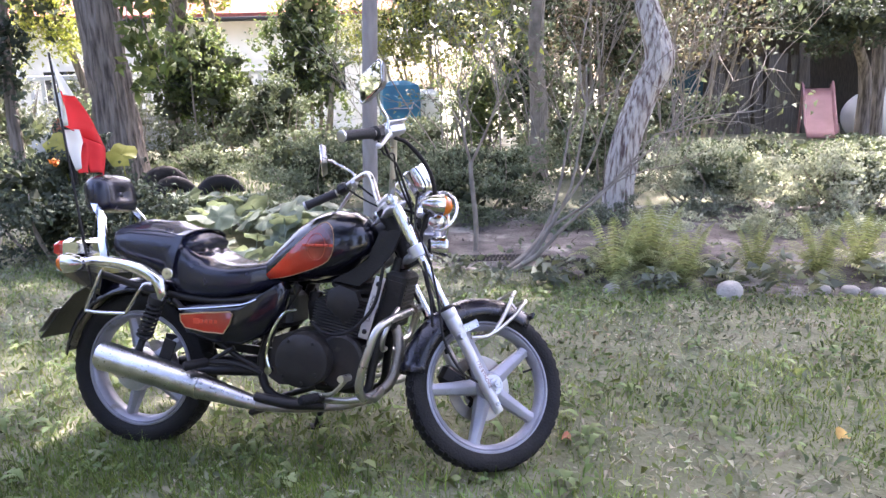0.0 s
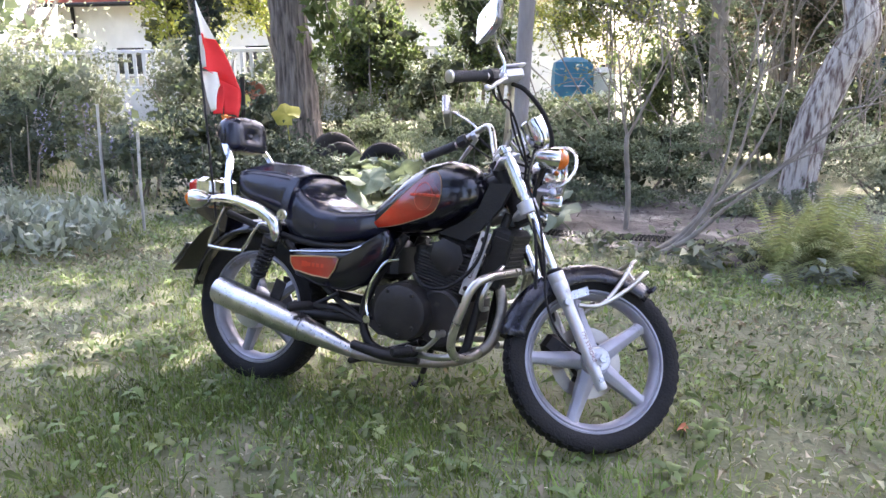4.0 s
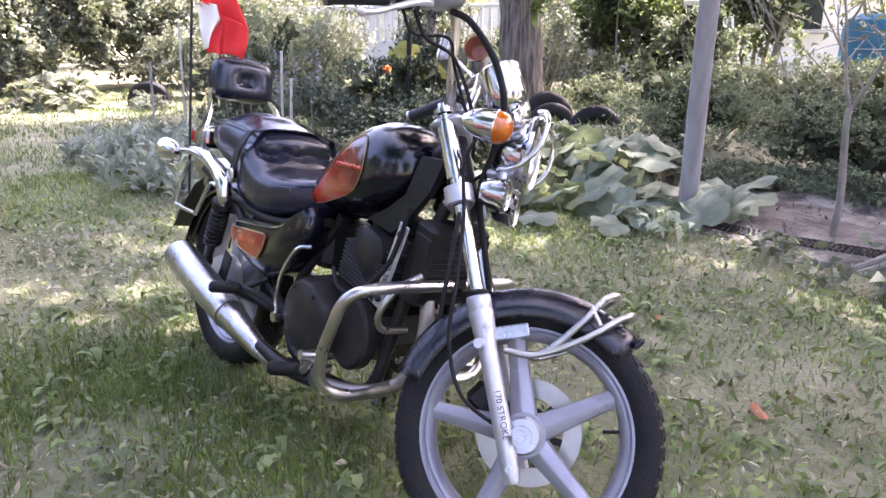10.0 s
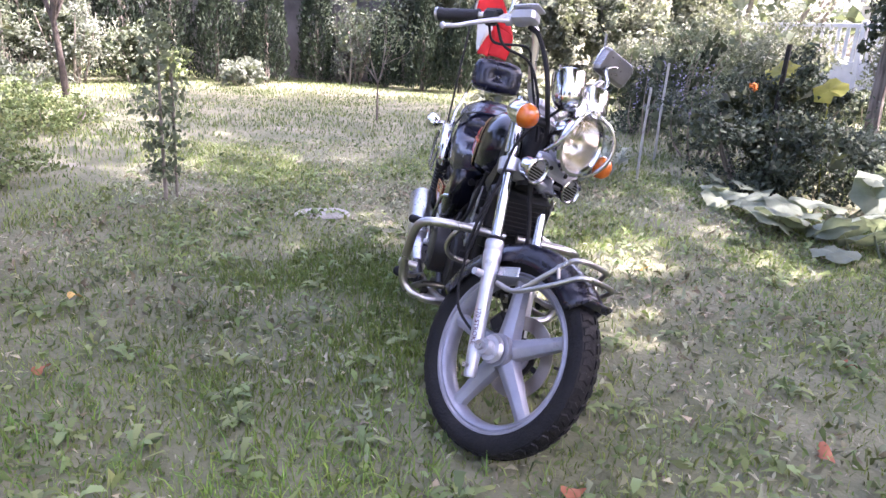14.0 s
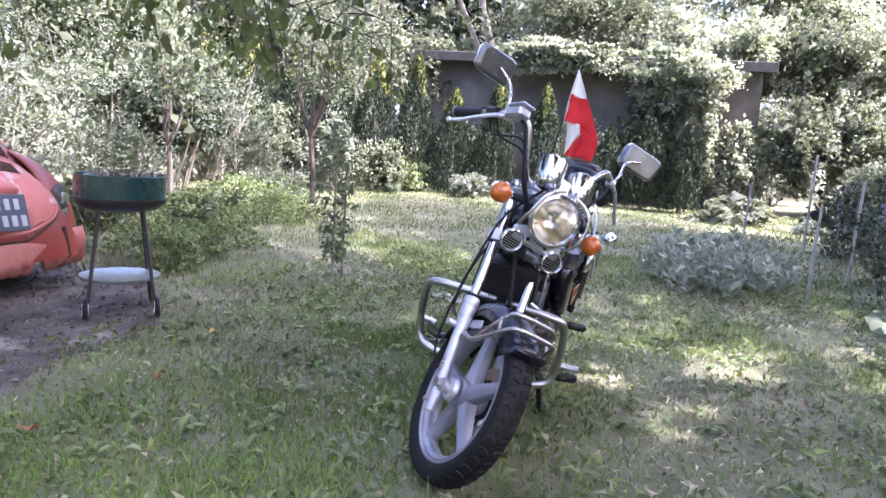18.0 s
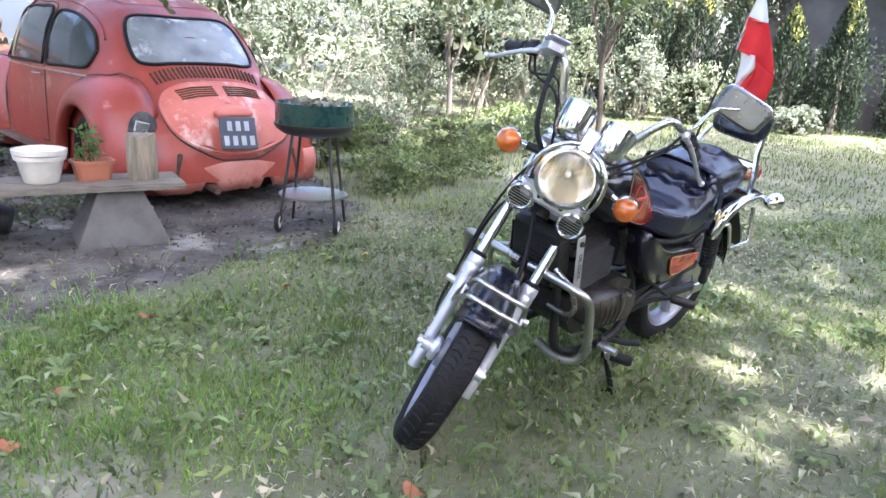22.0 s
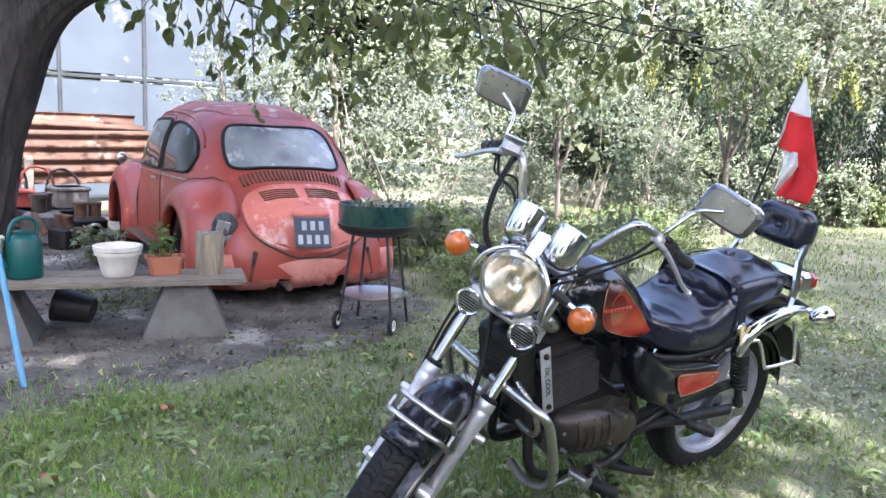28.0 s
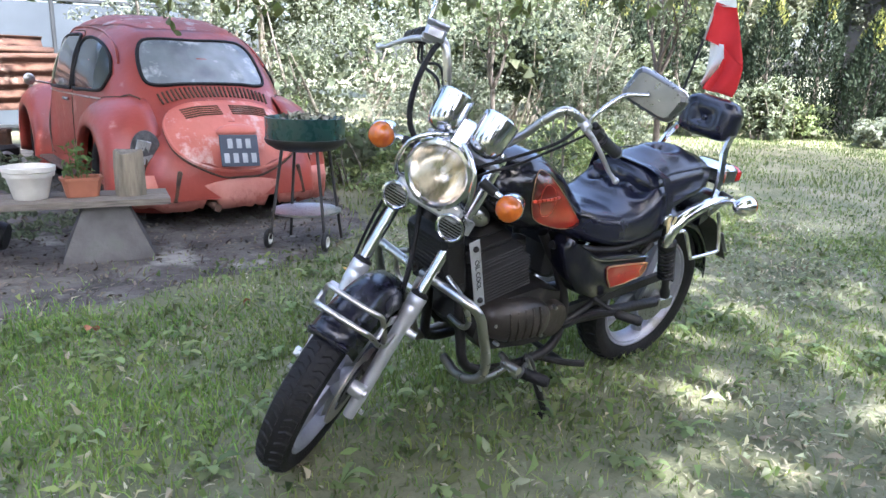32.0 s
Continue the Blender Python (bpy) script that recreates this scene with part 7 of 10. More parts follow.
solid("black_pot", Geo().lathe([(0.0001, 0), (0.07, 0), (0.075, 0.01), (0.098, 0.18), (0.104, 0.182), (0.104, 0.2), (0.096, 0.2), (0.07, 0.02), (0.0001, 0.015)], 28, Matrix.Rotation(radians(78), 4, "X")), PLASTIC_BLACK, "black plastic plant pot lying on its side", "pot", pose(0.99, -2.8, 0.1, 0, 0, 65))


# ---- trees and shrubs ----
BARK = mat("furrowed_bark", (0.25, 0.215, 0.185), 0.95, color2=(0.065, 0.054, 0.046), scale=8, detail=9, stretch=(3, 3, 0.35), bump=1.0, bump_scale=20, ramp_at=(0.34, 0.64), gloss=0.2)
PALE_BARK = mat("pale_flaking_bark", (0.54, 0.5, 0.45), 0.95, color2=(0.13, 0.088, 0.078), scale=13, detail=9, stretch=(2.6, 2.6, 0.5), bump=1.0, bump_scale=20, ramp_at=(0.36, 0.56), gloss=0.2)
TWIG = mat("grey_twigs", (0.3, 0.265, 0.22), 0.9, color2=(0.17, 0.15, 0.125), scale=9, bump=0.3)
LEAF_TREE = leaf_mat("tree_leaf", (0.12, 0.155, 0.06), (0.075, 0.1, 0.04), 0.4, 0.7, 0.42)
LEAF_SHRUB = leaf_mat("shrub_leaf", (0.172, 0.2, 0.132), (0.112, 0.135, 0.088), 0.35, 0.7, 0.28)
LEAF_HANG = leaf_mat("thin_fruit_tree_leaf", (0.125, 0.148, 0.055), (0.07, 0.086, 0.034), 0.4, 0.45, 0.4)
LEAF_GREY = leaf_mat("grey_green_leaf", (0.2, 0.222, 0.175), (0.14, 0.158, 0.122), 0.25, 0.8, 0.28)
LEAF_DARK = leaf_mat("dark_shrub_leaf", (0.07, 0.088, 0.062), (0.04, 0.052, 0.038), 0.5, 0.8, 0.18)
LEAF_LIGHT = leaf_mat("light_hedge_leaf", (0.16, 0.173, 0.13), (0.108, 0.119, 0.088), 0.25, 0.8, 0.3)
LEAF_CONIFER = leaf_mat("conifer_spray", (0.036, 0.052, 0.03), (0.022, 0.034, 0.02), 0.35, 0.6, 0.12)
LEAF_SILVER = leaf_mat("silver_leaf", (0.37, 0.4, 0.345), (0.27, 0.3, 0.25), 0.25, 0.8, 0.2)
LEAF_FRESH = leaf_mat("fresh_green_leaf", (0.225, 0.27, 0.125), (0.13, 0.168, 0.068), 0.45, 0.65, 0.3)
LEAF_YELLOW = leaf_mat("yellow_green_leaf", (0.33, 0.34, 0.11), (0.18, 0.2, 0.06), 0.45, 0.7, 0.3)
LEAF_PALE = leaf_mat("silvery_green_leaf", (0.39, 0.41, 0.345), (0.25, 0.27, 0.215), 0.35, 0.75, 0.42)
# shade inside the shrubs, put into the leaf colour
LEAF_INNER = leaf_mat("inner_leaf_shade_tone", (0.075, 0.088, 0.052), (0.045, 0.055, 0.032), 0.4, 0.7, 0.25)
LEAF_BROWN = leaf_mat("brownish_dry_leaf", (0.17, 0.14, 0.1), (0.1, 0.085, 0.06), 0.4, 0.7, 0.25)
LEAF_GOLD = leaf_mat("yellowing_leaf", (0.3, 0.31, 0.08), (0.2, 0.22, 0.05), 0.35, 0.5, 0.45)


def ragged(geo, amount, freq, seed=0.0):
    geo.v = [tuple(Vector(p) + Vector((noise.noise((p[0] * freq, p[1] * freq, p[2] * freq * 0.4 + seed)), noise.noise((p[0] * freq + 9, p[1] * freq, p[2] * freq * 0.4 + seed)), 0)) * amount) for p in geo.v]
    return geo


def ridged_trunk(pts, radii, n=40, deep=0.12, seed=0.0, m=None):
    """A trunk with furrows that run along it."""
    P, R = spline([Vector(p) for p in pts], radii, 12)
    rings = []
    side = None
    for i, p in enumerate(P):
        way = (P[min(i + 1, len(P) - 1)] - P[max(i - 1, 0)]).normalized()
        side = way.orthogonal().normalized() if side is None else (side - way * side.dot(way)).normalized()
        upv = way.cross(side)
        ring = []
        for k in range(n):
            a = 2 * math.pi * k / n
            f = 1 + deep * (abs(noise.noise((math.cos(a) * 3.2, math.sin(a) * 3.2, p.z * 1.6 + seed))) * 1.6 - 0.4) + deep * 0.5 * noise.noise((math.cos(a) * 9, math.sin(a) * 9, p.z * 4 + seed))
            ring.append(p + (side * math.cos(a) + upv * math.sin(a)) * R[i] * f)
        rings.append(ring)
    return Geo().loft(rings, True)


def branches(start, way, length, radius, depth, r, out, tips, spread=0.7, up=0.1):
    """Limbs that fork; out: Geo; tips: list of end points."""
    pts = [start]
    d = way.normalized()
    for i in range(4):
        d = (d + Vector(r.normal(0, 0.16, 3)) + Vector((0, 0, up))).normalized()
        pts.append(pts[-1] + d * length / 4)
    out.tube(pts, [radius * (1 - 0.14 * i) for i in range(5)], 7 if depth > 1 else 5, 2)
    if depth == 0:
        tips += pts[1:]
        return
    for k in range(r.integers(2, 4)):
        j = r.integers(2, 5)
        nd = (d + Vector(r.normal(0, spread, 3))).normalized()
        branches(pts[j], nd, length * r.uniform(0.55, 0.8), radius * 0.55, depth - 1, r, out, tips, spread, up)


def bush(name, label, centre, radii, n, size, material, seed, lumps=22, up=0.35, aspect=0.5, stems=True, category="shrub", group="", floor=True, tight=1.0, core=True, fine=0.72):
    """A shrub: stems from the ground, an uneven mass of leaves in clumps, and large leaves inside, mostly toned darker
    to stand in for shade.
    """
    t = thing(name, label, category, None, group)
    if size > 0.045:
        n, size = int(n * fine ** -0.4), size * fine
    p, q, f = cloud(n, centre, radii, 0.4, lumps, seed, tight)
    if floor:
        g0 = terrain(p[:, 0], p[:, 1])
        p[:, 2] = np.where(p[:, 2] < g0 + 0.02, g0 + 0.02 + 0.3 * radii[2] * rng.random(len(p)), p[:, 2])
    part("foliage", leaves("foliage", p, size, material, up, aspect, 0.25, q * np.array([1, 1, 0.6]) + [0, 0, 0.35], 0.9, f), material, t)
    # core of large leaves whose darker tone stands in for inner shade
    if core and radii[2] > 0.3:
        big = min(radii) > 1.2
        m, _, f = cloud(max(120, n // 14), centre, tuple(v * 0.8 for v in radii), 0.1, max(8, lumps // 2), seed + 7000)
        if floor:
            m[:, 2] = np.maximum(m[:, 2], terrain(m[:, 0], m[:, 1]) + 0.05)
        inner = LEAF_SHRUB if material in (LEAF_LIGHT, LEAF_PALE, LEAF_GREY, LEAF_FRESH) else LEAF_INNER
        part("inner_foliage", leaves("inner_foliage", m, max(0.1, size * (2.6 if big else 2.2)), inner, 0.2, 0.7), inner, t, "large filler leaves inside, toned for shade")
    if stems:
        g = Geo()
        r = np.random.default_rng(seed)
        base = Vector((centre[0], centre[1], level(centre[0], centre[1]) - 0.02))
        for k in range(7):
            a = r.uniform(0, 6.28)
            f = r.uniform(0.1, 0.35)
            b = base + Vector((math.cos(a) * radii[0] * f, math.sin(a) * radii[1] * f, 0))
            e = Vector(centre) + Vector((math.cos(a) * radii[0] * 0.6, math.sin(a) * radii[1] * 0.6, radii[2] * r.uniform(0.1, 0.6)))
            g.tube([b, b.lerp(e, 0.5) + Vector(r.normal(0, 0.05, 3)), e], [0.018 * radii[2] + 0.004, 0.012 * radii[2] + 0.003, 0.003], 6, 3)
        tagged(part("woody_stem", g, TWIG, t), "thin woody stems", kind="stuff")
    return t


# big walnut-like tree behind the tyres
r = np.random.default_rng(3)
tree = thing("tree", "tall broad tree with furrowed grey bark beside old tyres", "tree")
part("trunk", ridged_trunk([(-5.58, 6.62, -0.05), (-5.6, 6.62, 0.25), (-5.65, 6.6, 1.2), (-5.72, 6.56, 2.6), (-5.7, 6.5, 4.2)], [0.38, 0.31, 0.275, 0.26, 0.23], 56, 0.16), BARK, tree, "thick deeply furrowed trunk")
limb, tips = Geo(), []
for way in ((0.7, -0.5, 0.7), (-0.7, 0.2, 0.8), (0.2, 0.8, 0.8), (0.9, 0.35, 0.6), (-0.3, -0.7, 0.9), (0.1, 0, 1)):
    branches(Vector((-5.7, 6.5, 3.9)), Vector(way), 2.6, 0.13, 2, r, limb, tips)
part("limb_system", limb, BARK, tree)
tp = np.array([tuple(p) for p in tips])
pick = tp[r.integers(0, len(tp), 16000)]
part("crown", leaves("crown", pick + r.normal(0, 0.42, pick.shape), 0.2, LEAF_TREE, 0.45, 0.45, 0.3), LEAF_TREE, tree, "leafy green crown")
# low leafy shoots round its trunk
p, q, f = cloud(260, (-4.6, 6.1, 2.05), (0.7, 0.6, 0.9), 0.4, 14, 5)
tagged(part("leafy_shoot", leaves("leafy_shoot", p, 0.17, LEAF_TREE, 0.3, 0.45, 0.3, p * 0 + [0, 0, -1], 0.8), LEAF_TREE, tree), "large drooping leaves", kind="stuff")
shoot = Geo()
for e in ((-4.5, 6.0, 1.6), (-4.3, 6.2, 2.1), (-4.8, 5.9, 2.2)):
    shoot.tube([(-5.7, 6.5, 3.4), (-5.0, 6.2, 2.9), e], [0.03, 0.02, 0.006], 6, 4)
part("hanging_limb", shoot, BARK, tree)

# pale leaning trunk
tree = thing("tree", "pale-barked leaning crooked tree in the bed", "tree")
part("trunk", ridged_trunk([(1.05, 4.72, -0.05), (1.06, 4.7, 0.1), (1.14, 4.7, 0.75), (1.3, 4.72, 1.2), (1.42, 4.75, 1.45), (1.36, 4.8, 1.75), (1.3, 4.9, 2.1), (1.5, 5.0, 2.8), (1.6, 5.2, 3.8)], [0.18, 0.145, 0.13, 0.118, 0.13, 0.112, 0.1, 0.085, 0.06], 44, 0.2, 4.0), PALE_BARK, tree, "pale flaking crooked trunk")
limb, tips = Geo(), []
for z, way in ((1.9, (-0.8, -0.2, 0.5)), (2.2, (0.8, 0.2, 0.6)), (2.9, (-0.5, 0.5, 0.8)), (3.6, (0.4, -0.3, 0.9))):
    branches(Vector((1.4, 4.9, z)), Vector(way), 1.3, 0.045, 2, r, limb, tips)
part("limb_system", limb, TWIG, tree)
tp = np.array([tuple(p) for p in tips])
pick = tp[r.integers(0, len(tp), 2600)]
part("crown", leaves("crown", pick + r.normal(0, 0.2, pick.shape), 0.13, LEAF_SHRUB, 0.4, 0.45), LEAF_SHRUB, tree, "thin dry crown")

# wooden pole by the bed
POLE = mat("grey_painted_pole", (0.33, 0.31, 0.315), 0.8, color2=(0.24, 0.22, 0.225), scale=6, stretch=(3, 3, 0.6), bump=0.3, bump_scale=30)
solid("pole", Geo().tube([(-0.85, 3.12, -0.1), (-0.74, 2.94, 1.0), (-0.62, 2.76, 2.0), (-0.4, 2.42, 4.0)], [0.058, 0.056, 0.054, 0.05], 18, 3), POLE, "tall grey weathered pole leaning by the bed", "pole")

# bare shrub with many stems, and a dead sapling
t = thing("bare_shrub", "leafless many-stemmed grey shrub rising from the bed", "shrub")
r = np.random.default_rng(11)
for k, (way, ln) in enumerate((((0.8, 0.25, 0.55), 0.95), ((0.6, 0.1, 0.8), 1.1), ((0.45, 0.3, 0.95), 1.15), ((0.9, 0.2, 0.75), 1.0), ((0.7, 0.5, 0.9), 1.15))):
    g, tips = Geo(), []
    b = Vector((0.33 + r.uniform(-0.06, 0.06), 2.72 + r.uniform(-0.05, 0.05), 0.0))
    mid = b + Vector((way[0], way[1], 0)) * ln * 0.42 + Vector((0, 0, ln * 0.32))
    g.tube([b, b.lerp(mid, 0.5) + Vector((0, 0, -0.04)), mid], [0.02, 0.017, 0.014], 8, 4)
    branches(mid, Vector(way), ln, 0.011, 3, r, g, tips, 0.5, 0.1)
    part("stem", g, TWIG, t)
t = thing("dead_sapling", "thin dead forked sapling", "sapling")
g, tips = Geo(), []
g.tube([(-0.03, 3.28, -0.02), (-0.02, 3.28, 0.25), (-0.05, 3.28, 0.62), (-0.05, 3.3, 0.72)], [0.022, 0.02, 0.018, 0.017], 9, 4)
branches(Vector((-0.05, 3.3, 0.7)), Vector((-0.25, 0, 0.9)), 0.6, 0.012, 2, r, g, tips, 0.5)
branches(Vector((-0.05, 3.3, 0.7)), Vector((0.6, 0.1, 0.7)), 0.75, 0.012, 2, r, g, tips, 0.5)
tagged(part("stem", g, TWIG, t), "thin forked grey stem", kind="stuff")
pick = np.array([tuple(p) for p in tips])[r.integers(0, len(tips), 60)]
part("foliage", leaves("foliage", pick + r.normal(0, 0.04, pick.shape), 0.06, LEAF_GOLD, 0.4, 0.5), LEAF_GOLD, t)

# tree beside the bench: trunk, limb, hanging leafy branches
r = np.random.default_rng(21)
tree = thing("tree", "dark-barked fruit tree with drooping leafy branches over the bench", "tree")
DARK_BARK = mat("dark_wet_bark", (0.04, 0.034, 0.03), 0.9, color2=(0.016, 0.014, 0.013), scale=9, detail=9, stretch=(2, 2, 0.6), bump=0.9, bump_scale=20)
part("trunk", ridged_trunk([(1.62, -3.75, -0.05), (1.56, -3.72, 0.3), (1.45, -3.65, 0.85), (1.33, -3.6, 1.35), (1.2, -3.52, 1.72), (0.95, -3.4, 1.98), (0.55, -3.22, 2.12)], [0.24, 0.19, 0.17, 0.16, 0.15, 0.125, 0.1], 40, 0.13, 8.0), DARK_BARK, tree, "dark rough leaning trunk")
part("limb", ridged_trunk([(1.22, -3.52, 1.65), (1.3, -3.5, 2.1), (1.5, -3.3, 2.9), (1.6, -3.0, 3.8)], [0.12, 0.11, 0.09, 0.06], 24, 0.12, 2.0), DARK_BARK, tree)
limb, tips = Geo(), []
runs = [[(0.55, -3.22, 2.12), (-0.1, -2.7, 2.15), (-0.9, -2.2, 2.08), (-1.7, -1.8, 1.98), (-2.5, -1.5, 1.9)],
        [(0.3, -3.05, 2.2), (0.1, -2.5, 2.2), (-0.2, -2.0, 2.1), (-0.7, -1.5, 2.0)],
        [(-0.3, -2.6, 2.2), (-1.2, -2.9, 2.12), (-2.4, -3.0, 2.05), (-3.6, -3.0, 2.0)],
        [(-0.6, -2.4, 2.2), (-1.6, -2.4, 2.1), (-2.7, -2.3, 2.0), (-3.7, -2.1, 1.95)],
        [(0.55, -3.22, 2.12), (0.1, -3.4, 2.05), (-0.5, -3.6, 1.98), (-1.3, -3.8, 1.95)]]
hang_p, hang_o = [], []
for run in runs:
    limb.tube(run, [0.011 * (1 - 0.17 * i) for i in range(len(run))], 8, 5)
    P, _ = spline([Vector(p) for p in run], [1] * len(run), 9)
    for p in P[3:]:
        for _ in range(1 if r.random() < 0.8 else 0):
            d = Vector((r.normal(0, 0.7), r.normal(0, 0.7), r.uniform(-1.0, 0.1))).normalized()
            ln = r.uniform(0.25, 0.68)
            q = [p, p + d * ln * 0.5 + Vector((0, 0, 0.03)), p + d * ln + Vector((0, 0, -0.06))]
            limb.tube(q, [0.006, 0.004, 0.002], 5, 2)
            for t_ in (0.3, 0.5, 0.65, 0.78, 0.87, 0.93, 0.97, 1.0, 1.0):
                c = p.lerp(q[2], t_) + Vector(r.normal(0, 0.035, 3))
                hang_p.append(tuple(c))
                hang_o.append((d.x * 0.6 + r.normal(0, 0.5), d.y * 0.6 + r.normal(0, 0.5), -0.9))
part("branch_system", limb, DARK_BARK, tree)
hp, ho = np.array(hang_p), np.array(hang_o)
part("drooping_foliage", ovals("drooping_foliage", hp + ho / np.linalg.norm(ho, axis=1, keepdims=True) * 0.05, 0.092, LEAF_HANG, 0.25, 0.5, 0.4, ho, 0.35), LEAF_HANG, tree, "drooping oval leaves")
p, q, f = cloud(9000, (0.6, -3.4, 4.4), (3.8, 3.0, 1.5), 0.3, 40, 31)
part("crown", leaves("crown", p, 0.15, LEAF_TREE, 0.4, 0.5), LEAF_TREE, tree, "leafy upper crown")


def young_tree(x, y, h, fork, leafy, label, seed, size=0.08, lean=(0.04, 0.0), slim=1.0, bark=None):
    r = np.random.default_rng(seed)
    t = thing("young_tree", label, "tree")
    g, tips = Geo(), []
    z0 = level(x, y)
    top = Vector((x + lean[0], y + lean[1], z0 + fork))
    g.tube([(x, y, z0 - 0.03), (x + lean[0] * 0.4, y + lean[1] * 0.4, z0 + fork * 0.5), top], [slim * (0.014 + 0.01 * h), slim * (0.012 + 0.008 * h), slim * (0.01 + 0.006 * h)], 9, 4)
    for k in range(4):
        a = k * 1.6 + r.uniform(0, 1)
        branches(top, Vector((math.cos(a) * 0.42, math.sin(a) * 0.42, 0.9)), (h - fork) * 0.42, slim * (0.012 + 0.006 * h), 2, r, g, tips, 0.5)
    part("trunk", g, bark or BARK, t)
    tp = np.array([tuple(p) for p in tips])
    pick = tp[r.integers(0, len(tp), leafy)]
    part("crown", leaves("crown", pick + r.normal(0, 0.13, pick.shape), size, LEAF_SHRUB, 0.4, 0.5), LEAF_SHRUB, t, "airy crown")
    return t


young_tree(-6.9, -4.35, 3.4, 0.95, 2600, "young fruit tree with an airy crown on the lawn", 41, 0.06, (0.06, -0.05), 1.0, mat("brown_young_bark", (0.11, 0.088, 0.072), 0.9, color2=(0.06, 0.048, 0.04), scale=14, bump=0.5))
young_tree(-6.45, -0.52, 1.55, 0.45, 700, "small thin tree on the open lawn", 42, 0.05, (0.02, 0.0), 0.45)
young_tree(-4.4, -4.9, 2.4, 0.8, 900, "slender young tree in front of the shrubs", 43, 0.08)

# leafy sapling tied to a stake
t = thing("sapling", "slim leafy sapling tied to a pale stake", "sapling")
z0 = level(-2.0, -1.65)
part("stem", Geo().tube([(-2.0, -1.65, z0 - 0.02), (-2.01, -1.66, z0 + 0.5), (-1.98, -1.64, z0 + 1.0)], [0.012, 0.01, 0.004], 8, 3), TWIG, t)
part("stake", Geo().tube([(-2.05, -1.6, z0 - 0.02), (-2.06, -1.6, z0 + 0.78)], 0.009, 8), GREY_WOOD, t)
zz = rng.uniform(0.12, 1.1, 520)
rad = 0.03 + 0.14 * np.sin(np.clip(zz / 1.15, 0, 1) * np.pi) * rng.random(520)
aa = rng.uniform(0, 6.28, 520)
part("foliage", leaves("foliage", np.stack([-2.0 + rad * np.cos(aa), -1.65 + rad * np.sin(aa), z0 + zz], 1), 0.055, LEAF_SHRUB, 0.4, 0.45), LEAF_SHRUB, t)

# green low shrubs beside the lawn, behind the grill
bush("shrub", "low fresh green shrub beside the lawn", (-2.3, -3.0, 0.16), (1.0, 0.6, 0.24), 2800, 0.065, LEAF_FRESH, 51, 20)
bush("shrub", "low fresh green shrub beside the lawn", (-3.5, -3.9, 0.22), (0.9, 0.7, 0.32), 2400, 0.07, LEAF_FRESH, 52, 18)
bush("shrub", "green shrub close beside the car", (-1.9, -3.9, 0.3), (0.55, 0.7, 0.38), 1800, 0.07, LEAF_FRESH, 53, 16)
for k, (cx, cy, rx, ry, h, n) in enumerate(((-3.0, -4.9, 1.1, 0.8, 0.5, 3200), (-5.2, -4.4, 1.3, 0.7, 0.42, 3200), (-1.7, -5.3, 0.6, 0.9, 0.6, 2200), (-6.8, -5.0, 1.2, 0.6, 0.45, 2600), (-1.7, -2.75, 0.45, 0.35, 0.2, 900), (-4.6, -3.5, 0.9, 0.45, 0.28, 1800))):
    bush("shrub", "low fresh green weeds and shrub beside the lawn", (cx, cy, h * 0.5), (rx, ry, h), n, 0.06, LEAF_FRESH if k % 3 else LEAF_GREY, 500 + k, 26)
# grey-green wild shrubs behind the car
for k, (c, rr, n, sz, m) in enumerate((((-3.2, -6.4, 1.0), (1.7, 1.2, 1.3), 5200, 0.09, LEAF_GREY), ((-5.6, -7.0, 1.3), (1.7, 1.4, 1.6), 5200, 0.1, LEAF_GREY), ((-1.6, -7.6, 1.3), (1.4, 1.2, 1.7), 4200, 0.1, LEAF_GREY), ((-8.2, -7.2, 1.2), (1.5, 1.6, 1.6), 4200, 0.11, LEAF_LIGHT), ((-4.4, -5.6, 0.6), (0.9, 0.8, 0.8), 2400, 0.08, LEAF_GREY), ((-7.2, -5.7, 0.7), (0.9, 0.8, 0.9), 2200, 0.09, LEAF_GREY))):
    bush("shrub", "tall grey-green wild shrub behind the car" if m is LEAF_GREY else "light green tall shrub at the garden's edge", c, rr, n, sz, m, 60 + k, 34, tight=0.8, fine=0.5)
